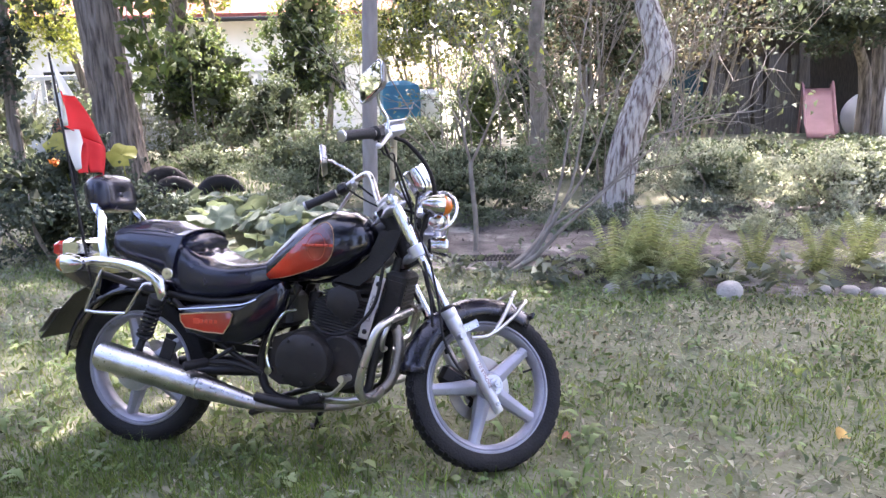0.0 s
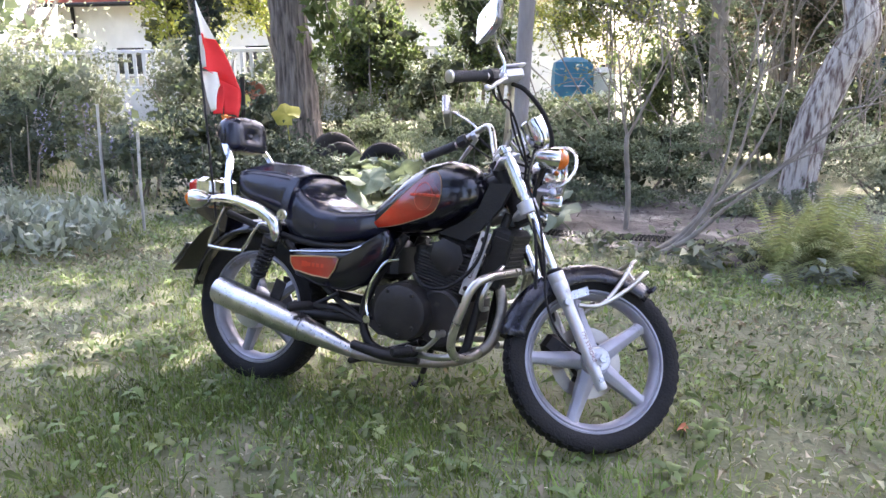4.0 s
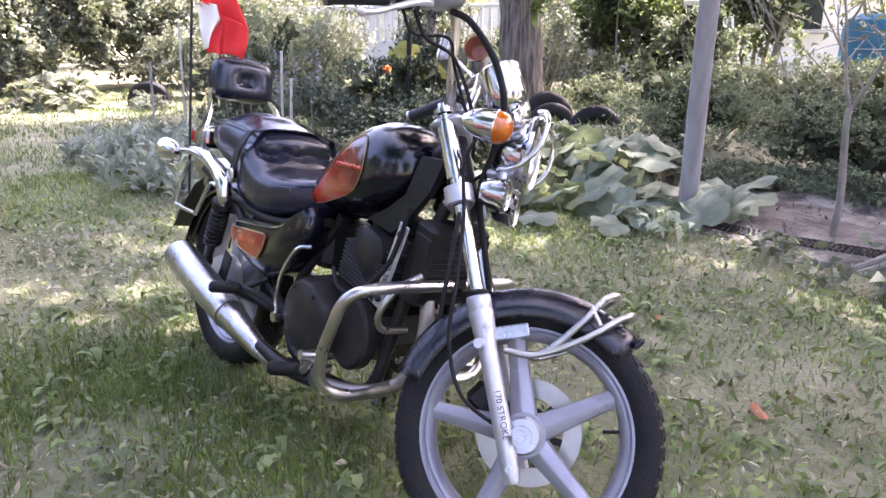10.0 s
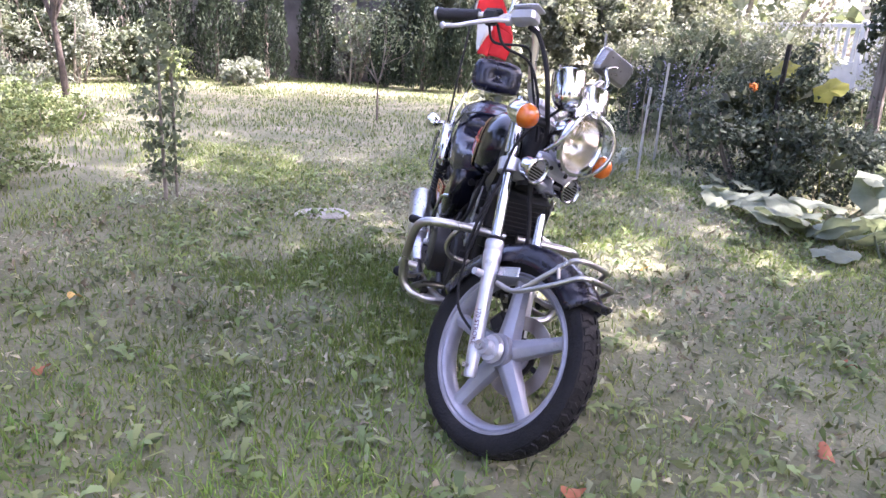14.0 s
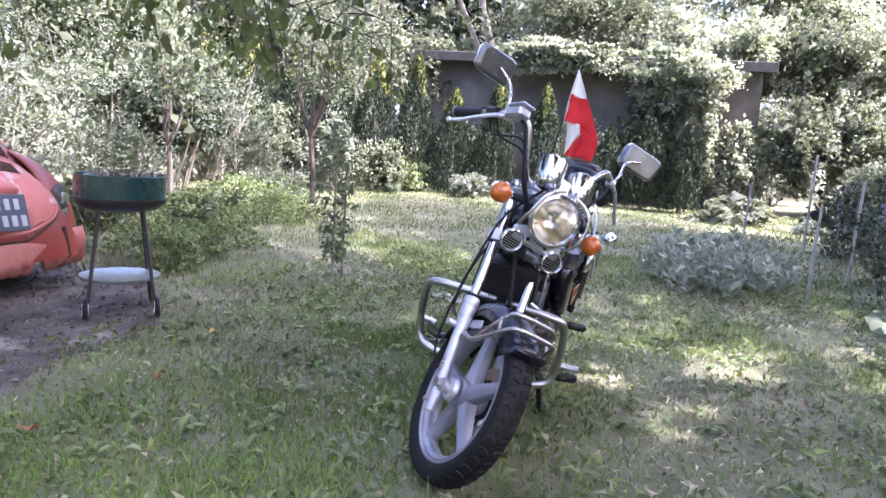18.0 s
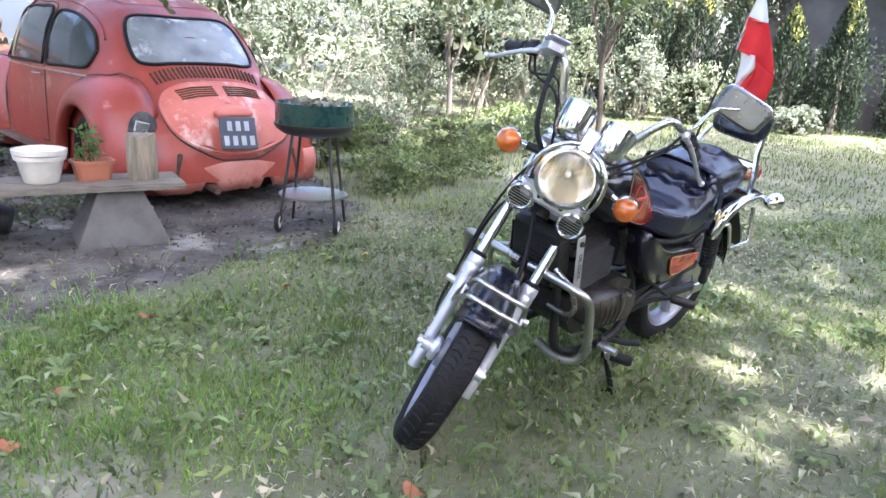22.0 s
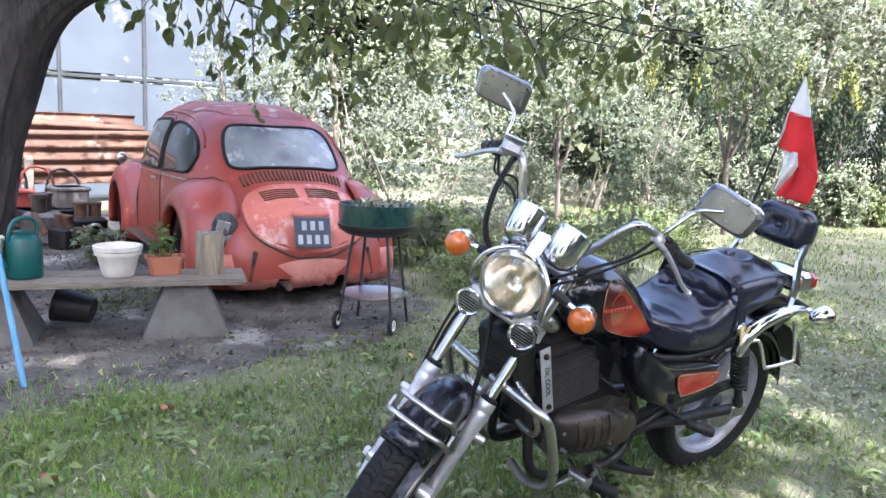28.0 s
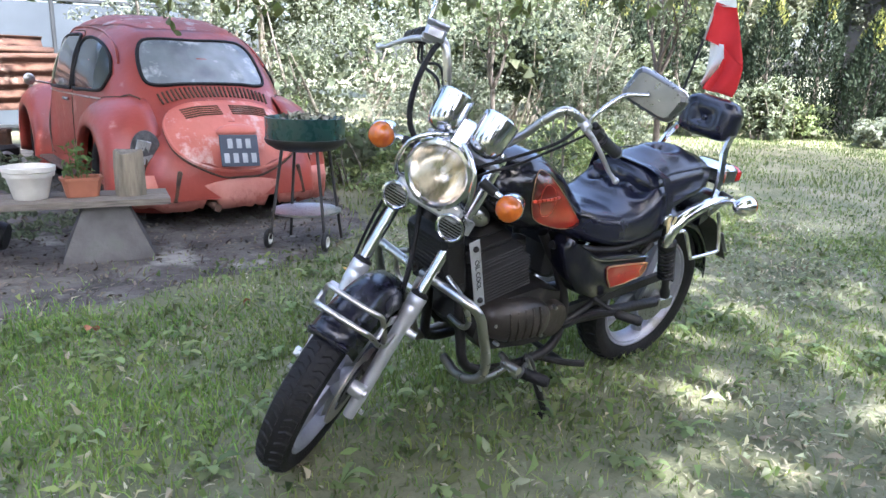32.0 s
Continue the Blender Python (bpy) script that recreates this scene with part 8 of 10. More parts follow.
# tall sunlit wood behind the garden; the last three trees are coloured dark for shadowed gaps
for k, (c, rr, n, sz, m) in enumerate((((-5, -12, 3.6), (4, 2.5, 3.8), 14000, 0.2, LEAF_SHRUB), ((-8.5, -9.5, 2.4), (3.2, 1.6, 2.8), 11000, 0.15, LEAF_SHRUB), ((-14, -8.2, 2.8), (2.5, 2.3, 3.2), 9000, 0.17, LEAF_LIGHT), ((-18.5, -1.5, 4.6), (2.2, 4.4, 3.0), 9000, 0.18, LEAF_LIGHT), ((-11, -11.5, 3.4), (3.5, 2.5, 3.6), 13000, 0.2, LEAF_LIGHT), ((-16, -9, 3.6), (3.2, 3.2, 3.8), 13000, 0.22, LEAF_LIGHT), ((-20, -3, 3.6), (3, 8, 8), 7000, 0.28, LEAF_LIGHT), ((-23, 4, 3.4), (3, 8, 3.8), 6500, 0.25, LEAF_PALE), ((-21, 10, 2.6), (6.2, 6, 6.0), 7500, 0.25, LEAF_PALE), ((0.5, -14.5, 4.0), (3.5, 4, 4.4), 6000, 0.44, LEAF_LIGHT), ((5, -11, 3.8), (3, 3, 4.2), 5500, 0.22, LEAF_SHRUB), ((-12, -17, 6.5), (8, 3, 7), 11000, 0.38, LEAF_DARK), ((-25, -9, 7), (4, 8, 7.5), 11000, 0.42, LEAF_DARK), ((-29, 8, 7), (4, 9, 8), 11000, 0.42, LEAF_DARK))):
    bush("broad_tree", "dense leafy tree at the edge of the garden", c, rr, n, sz, m, 80 + k, 64, 0.48, 0.42, category="tree", group="trees round the garden", tight=0.8 if m is LEAF_LIGHT else 1.0)

bush("broad_tree", "dark dense tree behind the shrubs", (-13.6, -10.6, 3.4), (2.6, 2.0, 3.2), 9000, 0.2, LEAF_SHRUB, 98, 50, category="tree", group="trees round the garden")
# bush added in dark leaves where the hollow is only shade
bush("shrub", "added dark shrub standing in for a shaded hollow", (-5.94, -6.22, 1.28), (1.3, 1.2, 0.9), 4000, 0.11, LEAF_DARK, 99, 24)
# row of thujas at the end of the lawn
THUJA_AT = [(-9.6, -8.2, 2.9, 0.5), (-9.9, -7.3, 2.8, 0.5), (-10.3, -6.5, 2.7, 0.48), (-10.6, -5.8, 2.75, 0.46), (-10.9, -5.1, 2.6, 0.44), (-11.2, -4.35, 2.7, 0.38), (-11.4, -3.6, 2.05, 0.42), (-11.6, -2.75, 2.3, 0.38), (-12.2, -1.9, 2.3, 0.34), (-11.9, -0.55, 1.5, 0.3), (-11.6, 0.15, 1.8, 0.36), (-11.4, 0.85, 1.55, 0.33)]
for k, (x, y, h, w) in enumerate(THUJA_AT):
    r = np.random.default_rng(200 + k)
    t = thing("thuja", "dark green narrow conical thuja with yellow-green tips", "conifer", None, "thuja row")
    z0 = level(x, y)
    part("trunk", Geo().tube([(x, y, z0 - 0.05), (x, y, z0 + h * 0.9)], [0.05, 0.01], 7), BARK, t)
    n = 6500
    f = r.random(n) ** 0.8
    a = r.uniform(0, 6.283, n)
    rad = w * np.minimum(1, (1 - f) * 1.9) ** 0.8 * (0.62 + 0.42 * r.random(n)) * (1 + 0.12 * np.sin(4 * a + 7 * f + k) + 0.1 * np.sin(9 * a - 17 * f))
    p = np.stack([x + rad * np.cos(a), y + rad * np.sin(a), z0 + 0.06 + f * h], 1)
    way = np.stack([np.cos(a) * 0.4, np.sin(a) * 0.4, 1 + 0 * a], 1)
    out = np.stack([np.cos(a), np.sin(a), 0.5 + 0 * a], 1)
    tip = (f > 0.78 - 0.1 * np.sin(3 * a + k)) & (r.random(n) < 0.6) & (k < 9)
    part("foliage", leaves("foliage", p[~tip], 0.075, LEAF_CONIFER, 0.1, 0.34, 0.1, way[~tip], 0.3, out[~tip]), LEAF_CONIFER, t)
    if tip.any():
        tagged(part("young_growth", leaves("young_growth", p[tip], 0.07, LEAF_YELLOW, 0.1, 0.34, 0.1, way[tip], 0.3, out[tip]), LEAF_YELLOW, t), "yellow-green young tips", kind="stuff")
# mixed shrubs before the conifers
for k, (c, rr, n, m) in enumerate((((-9.3, -6.6, 0.9), (0.8, 0.8, 1.1), 3200, LEAF_SHRUB), ((-9.6, -5.5, 0.8), (0.8, 0.8, 1.0), 3200, LEAF_GREY), ((-10.0, -4.5, 0.55), (0.6, 0.6, 0.7), 2200, LEAF_SHRUB), ((-8.6, -7.6, 1.2), (0.9, 0.9, 1.5), 3600, LEAF_GREY), ((-10.6, -3.0, 0.3), (0.5, 0.5, 0.34), 1400, LEAF_GREY), ((-12.2, -1.2, 0.9), (0.6, 0.7, 1.2), 2600, LEAF_GREY), ((-12.4, -3.2, 0.8), (0.45, 0.7, 1.0), 2400, LEAF_SHRUB), ((-10.9, -4.4, 0.4), (0.7, 0.6, 0.5), 1800, LEAF_FRESH))):
    bush("shrub", "leafy grey-green shrub before the conifers", c, rr, n, 0.09, m, 660 + k, 26)
# low grey outbuilding behind the thujas, overgrown by climbers
OLD_PLASTER = mat("stained_grey_plaster", (0.17, 0.158, 0.15), 0.92, color2=(0.085, 0.079, 0.074), scale=1.6, detail=10, bump=0.3, bump_scale=24, patch=0.2, patch_color=(0.14, 0.125, 0.11), patch_scale=1.1)
ROOF_DARK = mat("dark_roofing_felt", (0.05, 0.047, 0.045), 0.9, color2=(0.03, 0.028, 0.027), scale=5, bump=0.4)
barn = thing("outbuilding", "low grey plastered outbuilding behind the thujas, overgrown", "building", pose(-13.2, -1.3, 0, 0, 0, 2))
part("wall", Geo().box((0.25, 7.0, 2.9), T((-0.12, 0, 1.45))), OLD_PLASTER, barn, "stained grey plaster wall")
for y_ in (-3.5, 3.5):
    part("side_wall", Geo().box((3.0, 0.25, 3.0), T((-1.75, y_ * 0.98, 1.5))), OLD_PLASTER, barn)
part("roof", Geo().box((3.9, 7.4, 0.14), T((-1.5, 0, 3.12)) @ Matrix.Rotation(radians(5), 4, "Y"), 0.02), ROOF_DARK, barn, "dark flat roof with an overhang")
part("fascia", Geo().box((0.06, 7.4, 0.2), T((0.42, 0, 2.93)), 0.01), ROOF_DARK, barn)
CLIMBERS = [((-13.0 + 0.25 * math.sin(3 * k), 0.1 + 0.95 * k, 1.35 + 0.35 * math.sin(2.2 * k)), (0.9, 0.85, 1.3), 4200) for k in range(7)]
CLIMBERS += [((-13.9, 0.6 + 1.3 * k, 3.2 + 0.4 * math.sin(3.1 * k)), (1.2, 1.2, 1.3), 4600) for k in range(5)]
CLIMBERS += [((-13.3, -4.7, 2.6), (0.9, 0.7, 1.3), 2800), ((-12.45, -2.0, 2.98), (0.45, 1.9, 0.5), 7000), ((-12.5, 0.5, 2.7), (0.5, 1.6, 0.85), 7000), ((-15.4, -1.6, 4.4), (1.6, 2.4, 1.4), 5200), ((-16.2, 2.8, 5.0), (1.8, 3.0, 1.9), 6500)]
for k, (c, rr, n) in enumerate(CLIMBERS):
    bush("climber", "sunlit climbing vines beside the old outbuilding", c, rr, n, 0.12, LEAF_PALE if k % 3 else LEAF_LIGHT, 620 + k, 26, 0.4, 0.6, stems=False, category="climber", group="climbers on the outbuilding")
# bright shrubs behind and beside the thujas, pale broad leaves at their feet
bush("shrub", "pale sunlit shrub behind the thujas", (-17.2, 3.2, 1.4), (1.8, 2.0, 1.7), 4500, 0.13, LEAF_LIGHT, 121, 26)
bush("shrub", "pale sunlit shrub behind the thujas", (-13.5, 4.5, 1.2), (2.0, 1.5, 1.5), 4500, 0.12, LEAF_LIGHT, 122, 26)
bush("shrub", "sunlit shrub covered with climbing leaves", (-9.5, 5.6, 0.9), (2.0, 1.3, 1.2), 4800, 0.1, LEAF_LIGHT, 123, 26)
bush("shrub", "dense shrub beyond the flower bed", (-7.6, 3.6, 0.7), (1.2, 0.9, 0.9), 3200, 0.08, LEAF_SHRUB, 124, 20)
bush("shrub", "broad-leaved plants at the lawn's edge", (-10.4, 1.7, 0.25), (1.5, 0.8, 0.3), 700, 0.2, LEAF_LIGHT, 125, 18, 0.8, 0.8)

# ---- north side beds ----
for k, (c, rr, n, sz, m, lab) in enumerate((
        ((1.95, 5.3, 0.38), (0.95, 0.75, 0.46), 6500, 0.05, LEAF_PALE, "silvery-green bushy plants in the bed"),
        ((3.1, 5.0, 0.34), (1.0, 0.8, 0.42), 6500, 0.05, LEAF_PALE, "silvery-green bushy plants in the bed"),
        ((4.2, 4.4, 0.3), (0.9, 0.8, 0.36), 5000, 0.05, LEAF_PALE, "silvery-green bushy plants in the bed"),
        ((2.6, 6.6, 0.4), (1.4, 0.7, 0.42), 3000, 0.07, LEAF_SHRUB, "dense green shrub behind the bed"),
        ((5.0, 6.8, 0.32), (1.4, 0.9, 0.34), 3000, 0.07, LEAF_SHRUB, "dense green shrub behind the bed"),
        ((-0.4, 4.9, 0.4), (1.3, 0.85, 0.5), 9000, 0.05, LEAF_SHRUB, "dense green shrub behind the bed"),
        ((-2.2, 5.4, 0.42), (1.1, 0.8, 0.5), 5500, 0.05, LEAF_SHRUB, "dense green shrub behind the bed"),
        ((0.6, 7.8, 0.5), (1.4, 0.9, 0.65), 3000, 0.08, LEAF_SHRUB, "tall green shrub among dry stems"),
        ((-2.4, 8.4, 0.4), (1.7, 1.0, 0.62), 4400, 0.09, LEAF_SHRUB, "tall green shrub among dry stems"),
        ((-4.9, 9.8, 0.9), (1.0, 0.9, 1.0), 3200, 0.11, LEAF_SHRUB, "tall green shrub behind the tree"),
        ((-7.4, 8.6, 0.8), (1.4, 1.1, 1.0), 3000, 0.1, LEAF_LIGHT, "light green shrub behind the tyres"),
        ((-4.3, 4.3, 0.25), (0.9, 0.6, 0.3), 2600, 0.055, LEAF_GREY, "grey-leaved herb clump near the tyres"),
        ((-3.35, 2.8, 0.48), (1.1, 0.9, 0.72), 9500, 0.066, LEAF_DARK, "dark dense shrub with an orange flower"),
        ((-4.6, 2.7, 0.45), (0.75, 0.6, 0.5), 2800, 0.055, LEAF_GREY, "bushy herb clump with lilac spikes"),
        ((-6.2, 2.7, 0.55), (0.9, 0.65, 0.65), 2800, 0.06, LEAF_DARK, "dark green shrub in the flower bed"),
        ((-2.3, 4.2, 0.2), (0.7, 0.6, 0.25), 1900, 0.06, LEAF_SHRUB, "green plants behind the squash"))):
    bush("shrub", lab, c, rr, n, sz, m, 140 + k, 20)
for k, (cx, cy, rx, ry, h, n) in enumerate(((-5.0, 7.6, 0.9, 0.6, 0.5, 2200), (-7.2, 7.0, 0.9, 0.7, 0.5, 2200), (-6.4, 9.4, 1.4, 0.8, 0.7, 2600), (-8.8, 7.2, 1.0, 0.8, 0.6, 2200), (-1.2, 4.1, 0.7, 0.3, 0.16, 900), (-5.6, 4.9, 0.9, 0.6, 0.28, 1900))):
    bush("shrub", "low leafy plants round the old tyres", (cx, cy, h * 0.5), (rx, ry, h), n, 0.065, LEAF_SHRUB, 540 + k, 24)
bush("shrub", "low plants round the sunken tyre", (-9.3, 2.75, 0.15), (0.6, 0.35, 0.2), 900, 0.08, LEAF_GREY, 545, 14)
r = np.random.default_rng(546)
for k in range(18):
    x = -2.2 + 0.4 * k + r.uniform(-0.15, 0.15)
    y = (4.15 if k % 2 else 4.6) + r.uniform(-0.2, 0.2)
    h = r.uniform(0.12, 0.26)
    bush("shrub", "low grey-green plants along the back of the bed", (x, y, h * 0.5), (r.uniform(0.4, 0.6), r.uniform(0.3, 0.45), h), 1000, 0.05, (LEAF_GREY, LEAF_SHRUB, LEAF_PALE)[(k % 2) if k < 8 else 2 * (k % 2)], 5460 + k, 12, core=False, stems=False)
# hedge of mixed shrubs that closes the north side
for k, (c, rr, n, sz, m, lab) in enumerate((
        ((-9.6, 8.4, 1.0), (1.6, 1.3, 1.2), 3600, 0.12, LEAF_LIGHT, "light green shrub before the fence"),
        ((-12.4, 7.4, 1.0), (1.8, 1.3, 1.2), 3600, 0.12, LEAF_LIGHT, "light green shrub before the fence"),
        ((-15.6, 7.2, 1.2), (1.9, 1.4, 1.4), 3600, 0.13, LEAF_LIGHT, "light green shrub before the fence"),
        ((-6.2, 11.0, 0.9), (1.3, 1.0, 1.1), 3600, 0.13, LEAF_SHRUB, "tall shrub before the white house"),
        ((-5.3, 12.4, 2.1), (1.3, 1.0, 2.5), 6000, 0.14, LEAF_TREE, "tall shrub before the white house"),
        ((-10.4, 12.6, 1.3), (1.8, 1.2, 1.4), 3400, 0.14, LEAF_GREY, "grey-green shrub before the white house"),
        ((-0.3, 10.6, 1.3), (1.1, 0.9, 1.5), 3600, 0.12, LEAF_SHRUB, "dense shrub under the dark trees"),
        ((1.6, 9.6, 0.8), (1.5, 0.9, 0.9), 3200, 0.1, LEAF_SHRUB, "dense shrub under the dark trees"),
        ((4.4, 9.0, 0.25), (1.6, 0.9, 0.3), 3000, 0.1, LEAF_SHRUB, "low shrub before the shed"),
        ((7.2, 9.4, 0.3), (1.6, 1.2, 0.35), 3000, 0.11, LEAF_SHRUB, "low shrub before the shed"),
        ((-3.6, 7.9, 0.35), (1.3, 0.8, 0.5), 3400, 0.09, LEAF_SHRUB, "green shrub behind the tyres"),
        ((-1.4, 6.8, 0.32), (1.3, 0.7, 0.45), 3400, 0.08, LEAF_SHRUB, "dense green shrub behind the bed"),
        ((0.9, 6.3, 0.6), (0.9, 0.6, 0.7), 2600, 0.07, LEAF_SHRUB, "dense green shrub behind the bed"),
        ((-8.4, 5.0, 0.7), (1.3, 0.9, 0.85), 3000, 0.1, LEAF_GREY, "grey-green shrub left of the tyres"),
        ((-10.6, 3.9, 0.7), (1.5, 0.8, 0.8), 3000, 0.1, LEAF_LIGHT, "pale shrub at the lawn's edge"))):
    bush("shrub", lab.replace("left of", "beside"), c, rr, n, sz, m, 240 + k, 24)
# tall trees behind the shed and the bed
for k, (c, rr, n, sz, m) in enumerate((((5.6, 12.6, 2.9), (1.9, 1.2, 1.3), 7000, 0.13, LEAF_DARK), ((2.0, 17, 5.5), (4, 2.5, 4.0), 7000, 0.25, LEAF_DARK), ((-1.4, 18, 4.6), (2.4, 2.0, 3.4), 5000, 0.22, LEAF_SHRUB), ((9, 15, 5), (4, 3, 4), 5500, 0.28, LEAF_DARK), ((10, 7, 3.5), (2.5, 4, 4), 5500, 0.22, LEAF_SHRUB), ((-14.5, 13.0, 3.2), (1.8, 1.5, 2.2), 3600, 0.2, LEAF_GOLD), ((12, 0, 4), (3, 6, 5), 5500, 0.3, LEAF_SHRUB), ((9, -7, 4), (3, 4, 5), 5000, 0.3, LEAF_SHRUB))):
    bush("broad_tree", "dark leafy tree behind the shed" if m is LEAF_DARK else "leafy tree at the garden's edge", c, rr, n, sz, m, 170 + k, 34, stems=k > 0, category="tree", group="trees round the garden")
bush("broad_tree", "yellow-green sunlit tree beyond the bed", (-2.7, 13.4, 2.8), (2.7, 1.1, 1.9), 15000, 0.1, LEAF_YELLOW, 560, 34, category="tree", group="trees round the garden")
bush("broad_tree", "large-leaved dark tree before the white house", (-6.7, 10.4, 1.7), (1.5, 1.0, 1.35), 4200, 0.15, LEAF_TREE, 562, 30, category="tree", group="trees round the garden")
bush("shrub", "green shrub beyond the bed beside a drum", (-1.4, 11.0, 1.0), (0.95, 0.7, 1.3), 4200, 0.09, LEAF_FRESH, 563, 24)
bush("shrub", "low green shrub before the covered crate", (-2.6, 10.4, 0.5), (1.2, 0.6, 0.5), 3000, 0.08, LEAF_SHRUB, 564, 22)
o = bush("broad_tree", "sunlit green tree hanging before the white house", (-10.6, 11.2, 3.3), (1.7, 1.2, 1.7), 3000, 0.13, LEAF_GOLD, 565, 30, category="tree", group="trees round the garden", floor=False, stems=False)
part("trunk", ridged_trunk([(-10.10, 11.70, -0.05), (-10.10, 11.70, 1.2), (-10.40, 11.40, 3.00), (-10.60, 11.20, 3.70)], [0.12, 0.1, 0.07, 0.03], 20, 0.14, -10.6), BARK, o)
o = bush("broad_tree", "yellow-green tree before the red roof", (-8.2, 13.0, 3.9), (1.5, 1.1, 1.2), 4200, 0.14, LEAF_GOLD, 566, 28, category="tree", group="trees round the garden", floor=False, stems=False)
part("trunk", ridged_trunk([(-7.70, 13.50, -0.05), (-7.70, 13.50, 1.2), (-8.00, 13.20, 3.60), (-8.20, 13.00, 4.30)], [0.12, 0.1, 0.07, 0.03], 20, 0.14, -8.2), BARK, o)
t = thing("tree", "slim grey trunk among the dry twigs", "tree")
part("trunk", ridged_trunk([(0.06, 7.2, -0.05), (0.1, 7.2, 0.8), (0.06, 7.22, 1.8), (0.16, 7.3, 3.4)], [0.13, 0.105, 0.095, 0.07], 26, 0.16, 9.0), TWIG, t)
o = bush("broad_tree", "dark leafy branches before the shed", (4.62, 10.98, 2.2), (1.6, 1.0, 0.75), 6000, 0.1, LEAF_DARK, 567, 28, category="tree", group="trees round the garden", floor=False, stems=False)
part("trunk", ridged_trunk([(5.12, 11.48, -0.05), (5.12, 11.48, 1.2), (4.82, 11.18, 1.90), (4.62, 10.98, 2.60)], [0.12, 0.1, 0.07, 0.03], 20, 0.14, 4.6), BARK, o)
bush("broad_tree", "shady green tree beyond the bed", (-0.2, 13.4, 2.8), (1.8, 1.2, 2.6), 7000, 0.12, LEAF_SHRUB, 561, 34, category="tree", group="trees round the garden")
# added crowns, out of view, that shade the lawn, with holes cut to let the sun through: ground x, y and the hole's half
# sizes
HOLES = ((-0.25, 0.77, 0.16, 0.09), (-1.23, 0.85, 0.18, 0.09), (-0.2, 2.3, 0.4, 0.13), (1.3, 1.75, 0.22, 0.1), (0.45, 2.2, 0.2, 0.08), (-1.1, 1.75, 0.25, 0.1), (1.04, -2.2, 0.2, 0.06), (0.89, -1.93, 0.14, 0.06), (1.22, -1.83, 0.1, 0.05), (2.5, 5.3, 1.1, 0.6), (4.0, 4.7, 1.0, 0.6), (0.84, -1.17, 0.1, 0.07), (-0.07, -1.5, 0.07, 0.05), (-0.3, 0.72, 0.32, 0.07), (-0.68, 0.45, 0.1, 0.07), (-1.25, 1.0, 0.26, 0.09), (-2.7, 0.5, 0.2, 0.1), (-1.1, 0.12, 0.08, 0.05))


def thinned(p):
    """Leaf places without those that stand in the holes."""
    gx_, gy_ = p[:, 0] - sun_way.x / sun_way.z * p[:, 2], p[:, 1] - sun_way.y / sun_way.z * p[:, 2]
    keep = np.ones(len(p), bool)
    for x, y, a, b in HOLES:
        keep &= ((gx_ - x) / (a + 0.08)) ** 2 + ((gy_ - y) / (b + 0.08)) ** 2 > rng.uniform(0.5, 1.3, len(p))
    keep |= rng.random(len(p)) < 0.14
    return p[keep]


# trees added only to block the sun; their crowns stay out of view
for k, (c, rr, n, base) in enumerate((((1.8, 7.4, 8.6), (4.4, 3.4, 1.7), 6400, (9.5, 11.0)), ((1.2, 10.4, 8.6), (4.6, 1.9, 1.2), 5200, (8.6, 13.0)), ((-2.6, 6.8, 8.8), (3.4, 3.0, 1.5), 3000, (-7.2, 10.5)), ((4.6, 4.6, 7.6), (2.6, 3.0, 1.3), 3000, None), ((-0.2, 2.9, 8.2), (4.4, 4.4, 1.0), 15000, (5.5, 0.5)), ((-6.4, 4.4, 8.6), (4.6, 4.0, 1.2), 6500, (-9.5, 8.7)), ((3.8, 2.4, 8.0), (2.2, 3.4, 1.0), 5000, (6.5, -0.5)), ((1.6, 4.4, 7.2), (2.8, 2.2, 0.8), 6500, (6.8, 3.0)), ((-1.5, 12.4, 8.6), (7.0, 4.2, 1.4), 4200, (0.3, 16.0)))):
    t = thing("added_shade_tree", "added tall tree, its crown out of view, shading the garden", "tree", None, "trees round the garden")
    b = base or (c[0] + 0.3, c[1] + 2.6)
    part("trunk", ridged_trunk([(b[0], b[1], -0.05), (b[0], b[1], 2.0), (b[0] * 0.6 + c[0] * 0.4, b[1] * 0.6 + c[1] * 0.4, 5.0), (c[0], c[1], c[2])], [0.2, 0.17, 0.13, 0.05], 24, 0.14, k * 3.0), BARK, t)
    limb, tips = Geo(), []
    for a in range(6):
        branches(Vector((c[0], c[1], c[2] - 0.9)), Vector((math.cos(a * 1.05) * rr[0], math.sin(a * 1.05) * rr[1], 1.2)), 0.42 * rr[0], 0.06, 1, np.random.default_rng(900 + a + 10 * k), limb, tips, 0.5, 0.02)
    part("limb_system", limb, BARK, t)
    p, q, f = cloud(n, c, rr, 0.15, 60, 300 + k)
    part("crown", leaves("crown", thinned(p), 0.24, LEAF_TREE, 0.5, 0.5), LEAF_TREE, t)
for k, (c, rr, n) in enumerate((((1.0, 8.2, 1.9), (1.3, 0.8, 1.5), 4200), ((2.4, 11.0, 2.6), (1.6, 1.0, 1.8), 4200))):
    bush("dry_shrub", "brownish dry tall shrub behind the bed", c, rr, n, 0.08, LEAF_BROWN, 520 + k, 30)
# thin trunk wrapped in ivy near the pot
t = thing("ivy_tree", "thin trunk wrapped in dark ivy near the clay pot", "tree")
part("trunk", ridged_trunk([(-6.55, 5.75, -0.05), (-6.55, 5.76, 1.2), (-6.5, 5.8, 2.6), (-6.6, 5.9, 4.2)], [0.09, 0.075, 0.065, 0.05], 18, 0.12, 5.0), BARK, t)
p, q, f = cloud(900, (-6.53, 5.78, 1.9), (0.42, 0.42, 1.5), 0.3, 16, 530)
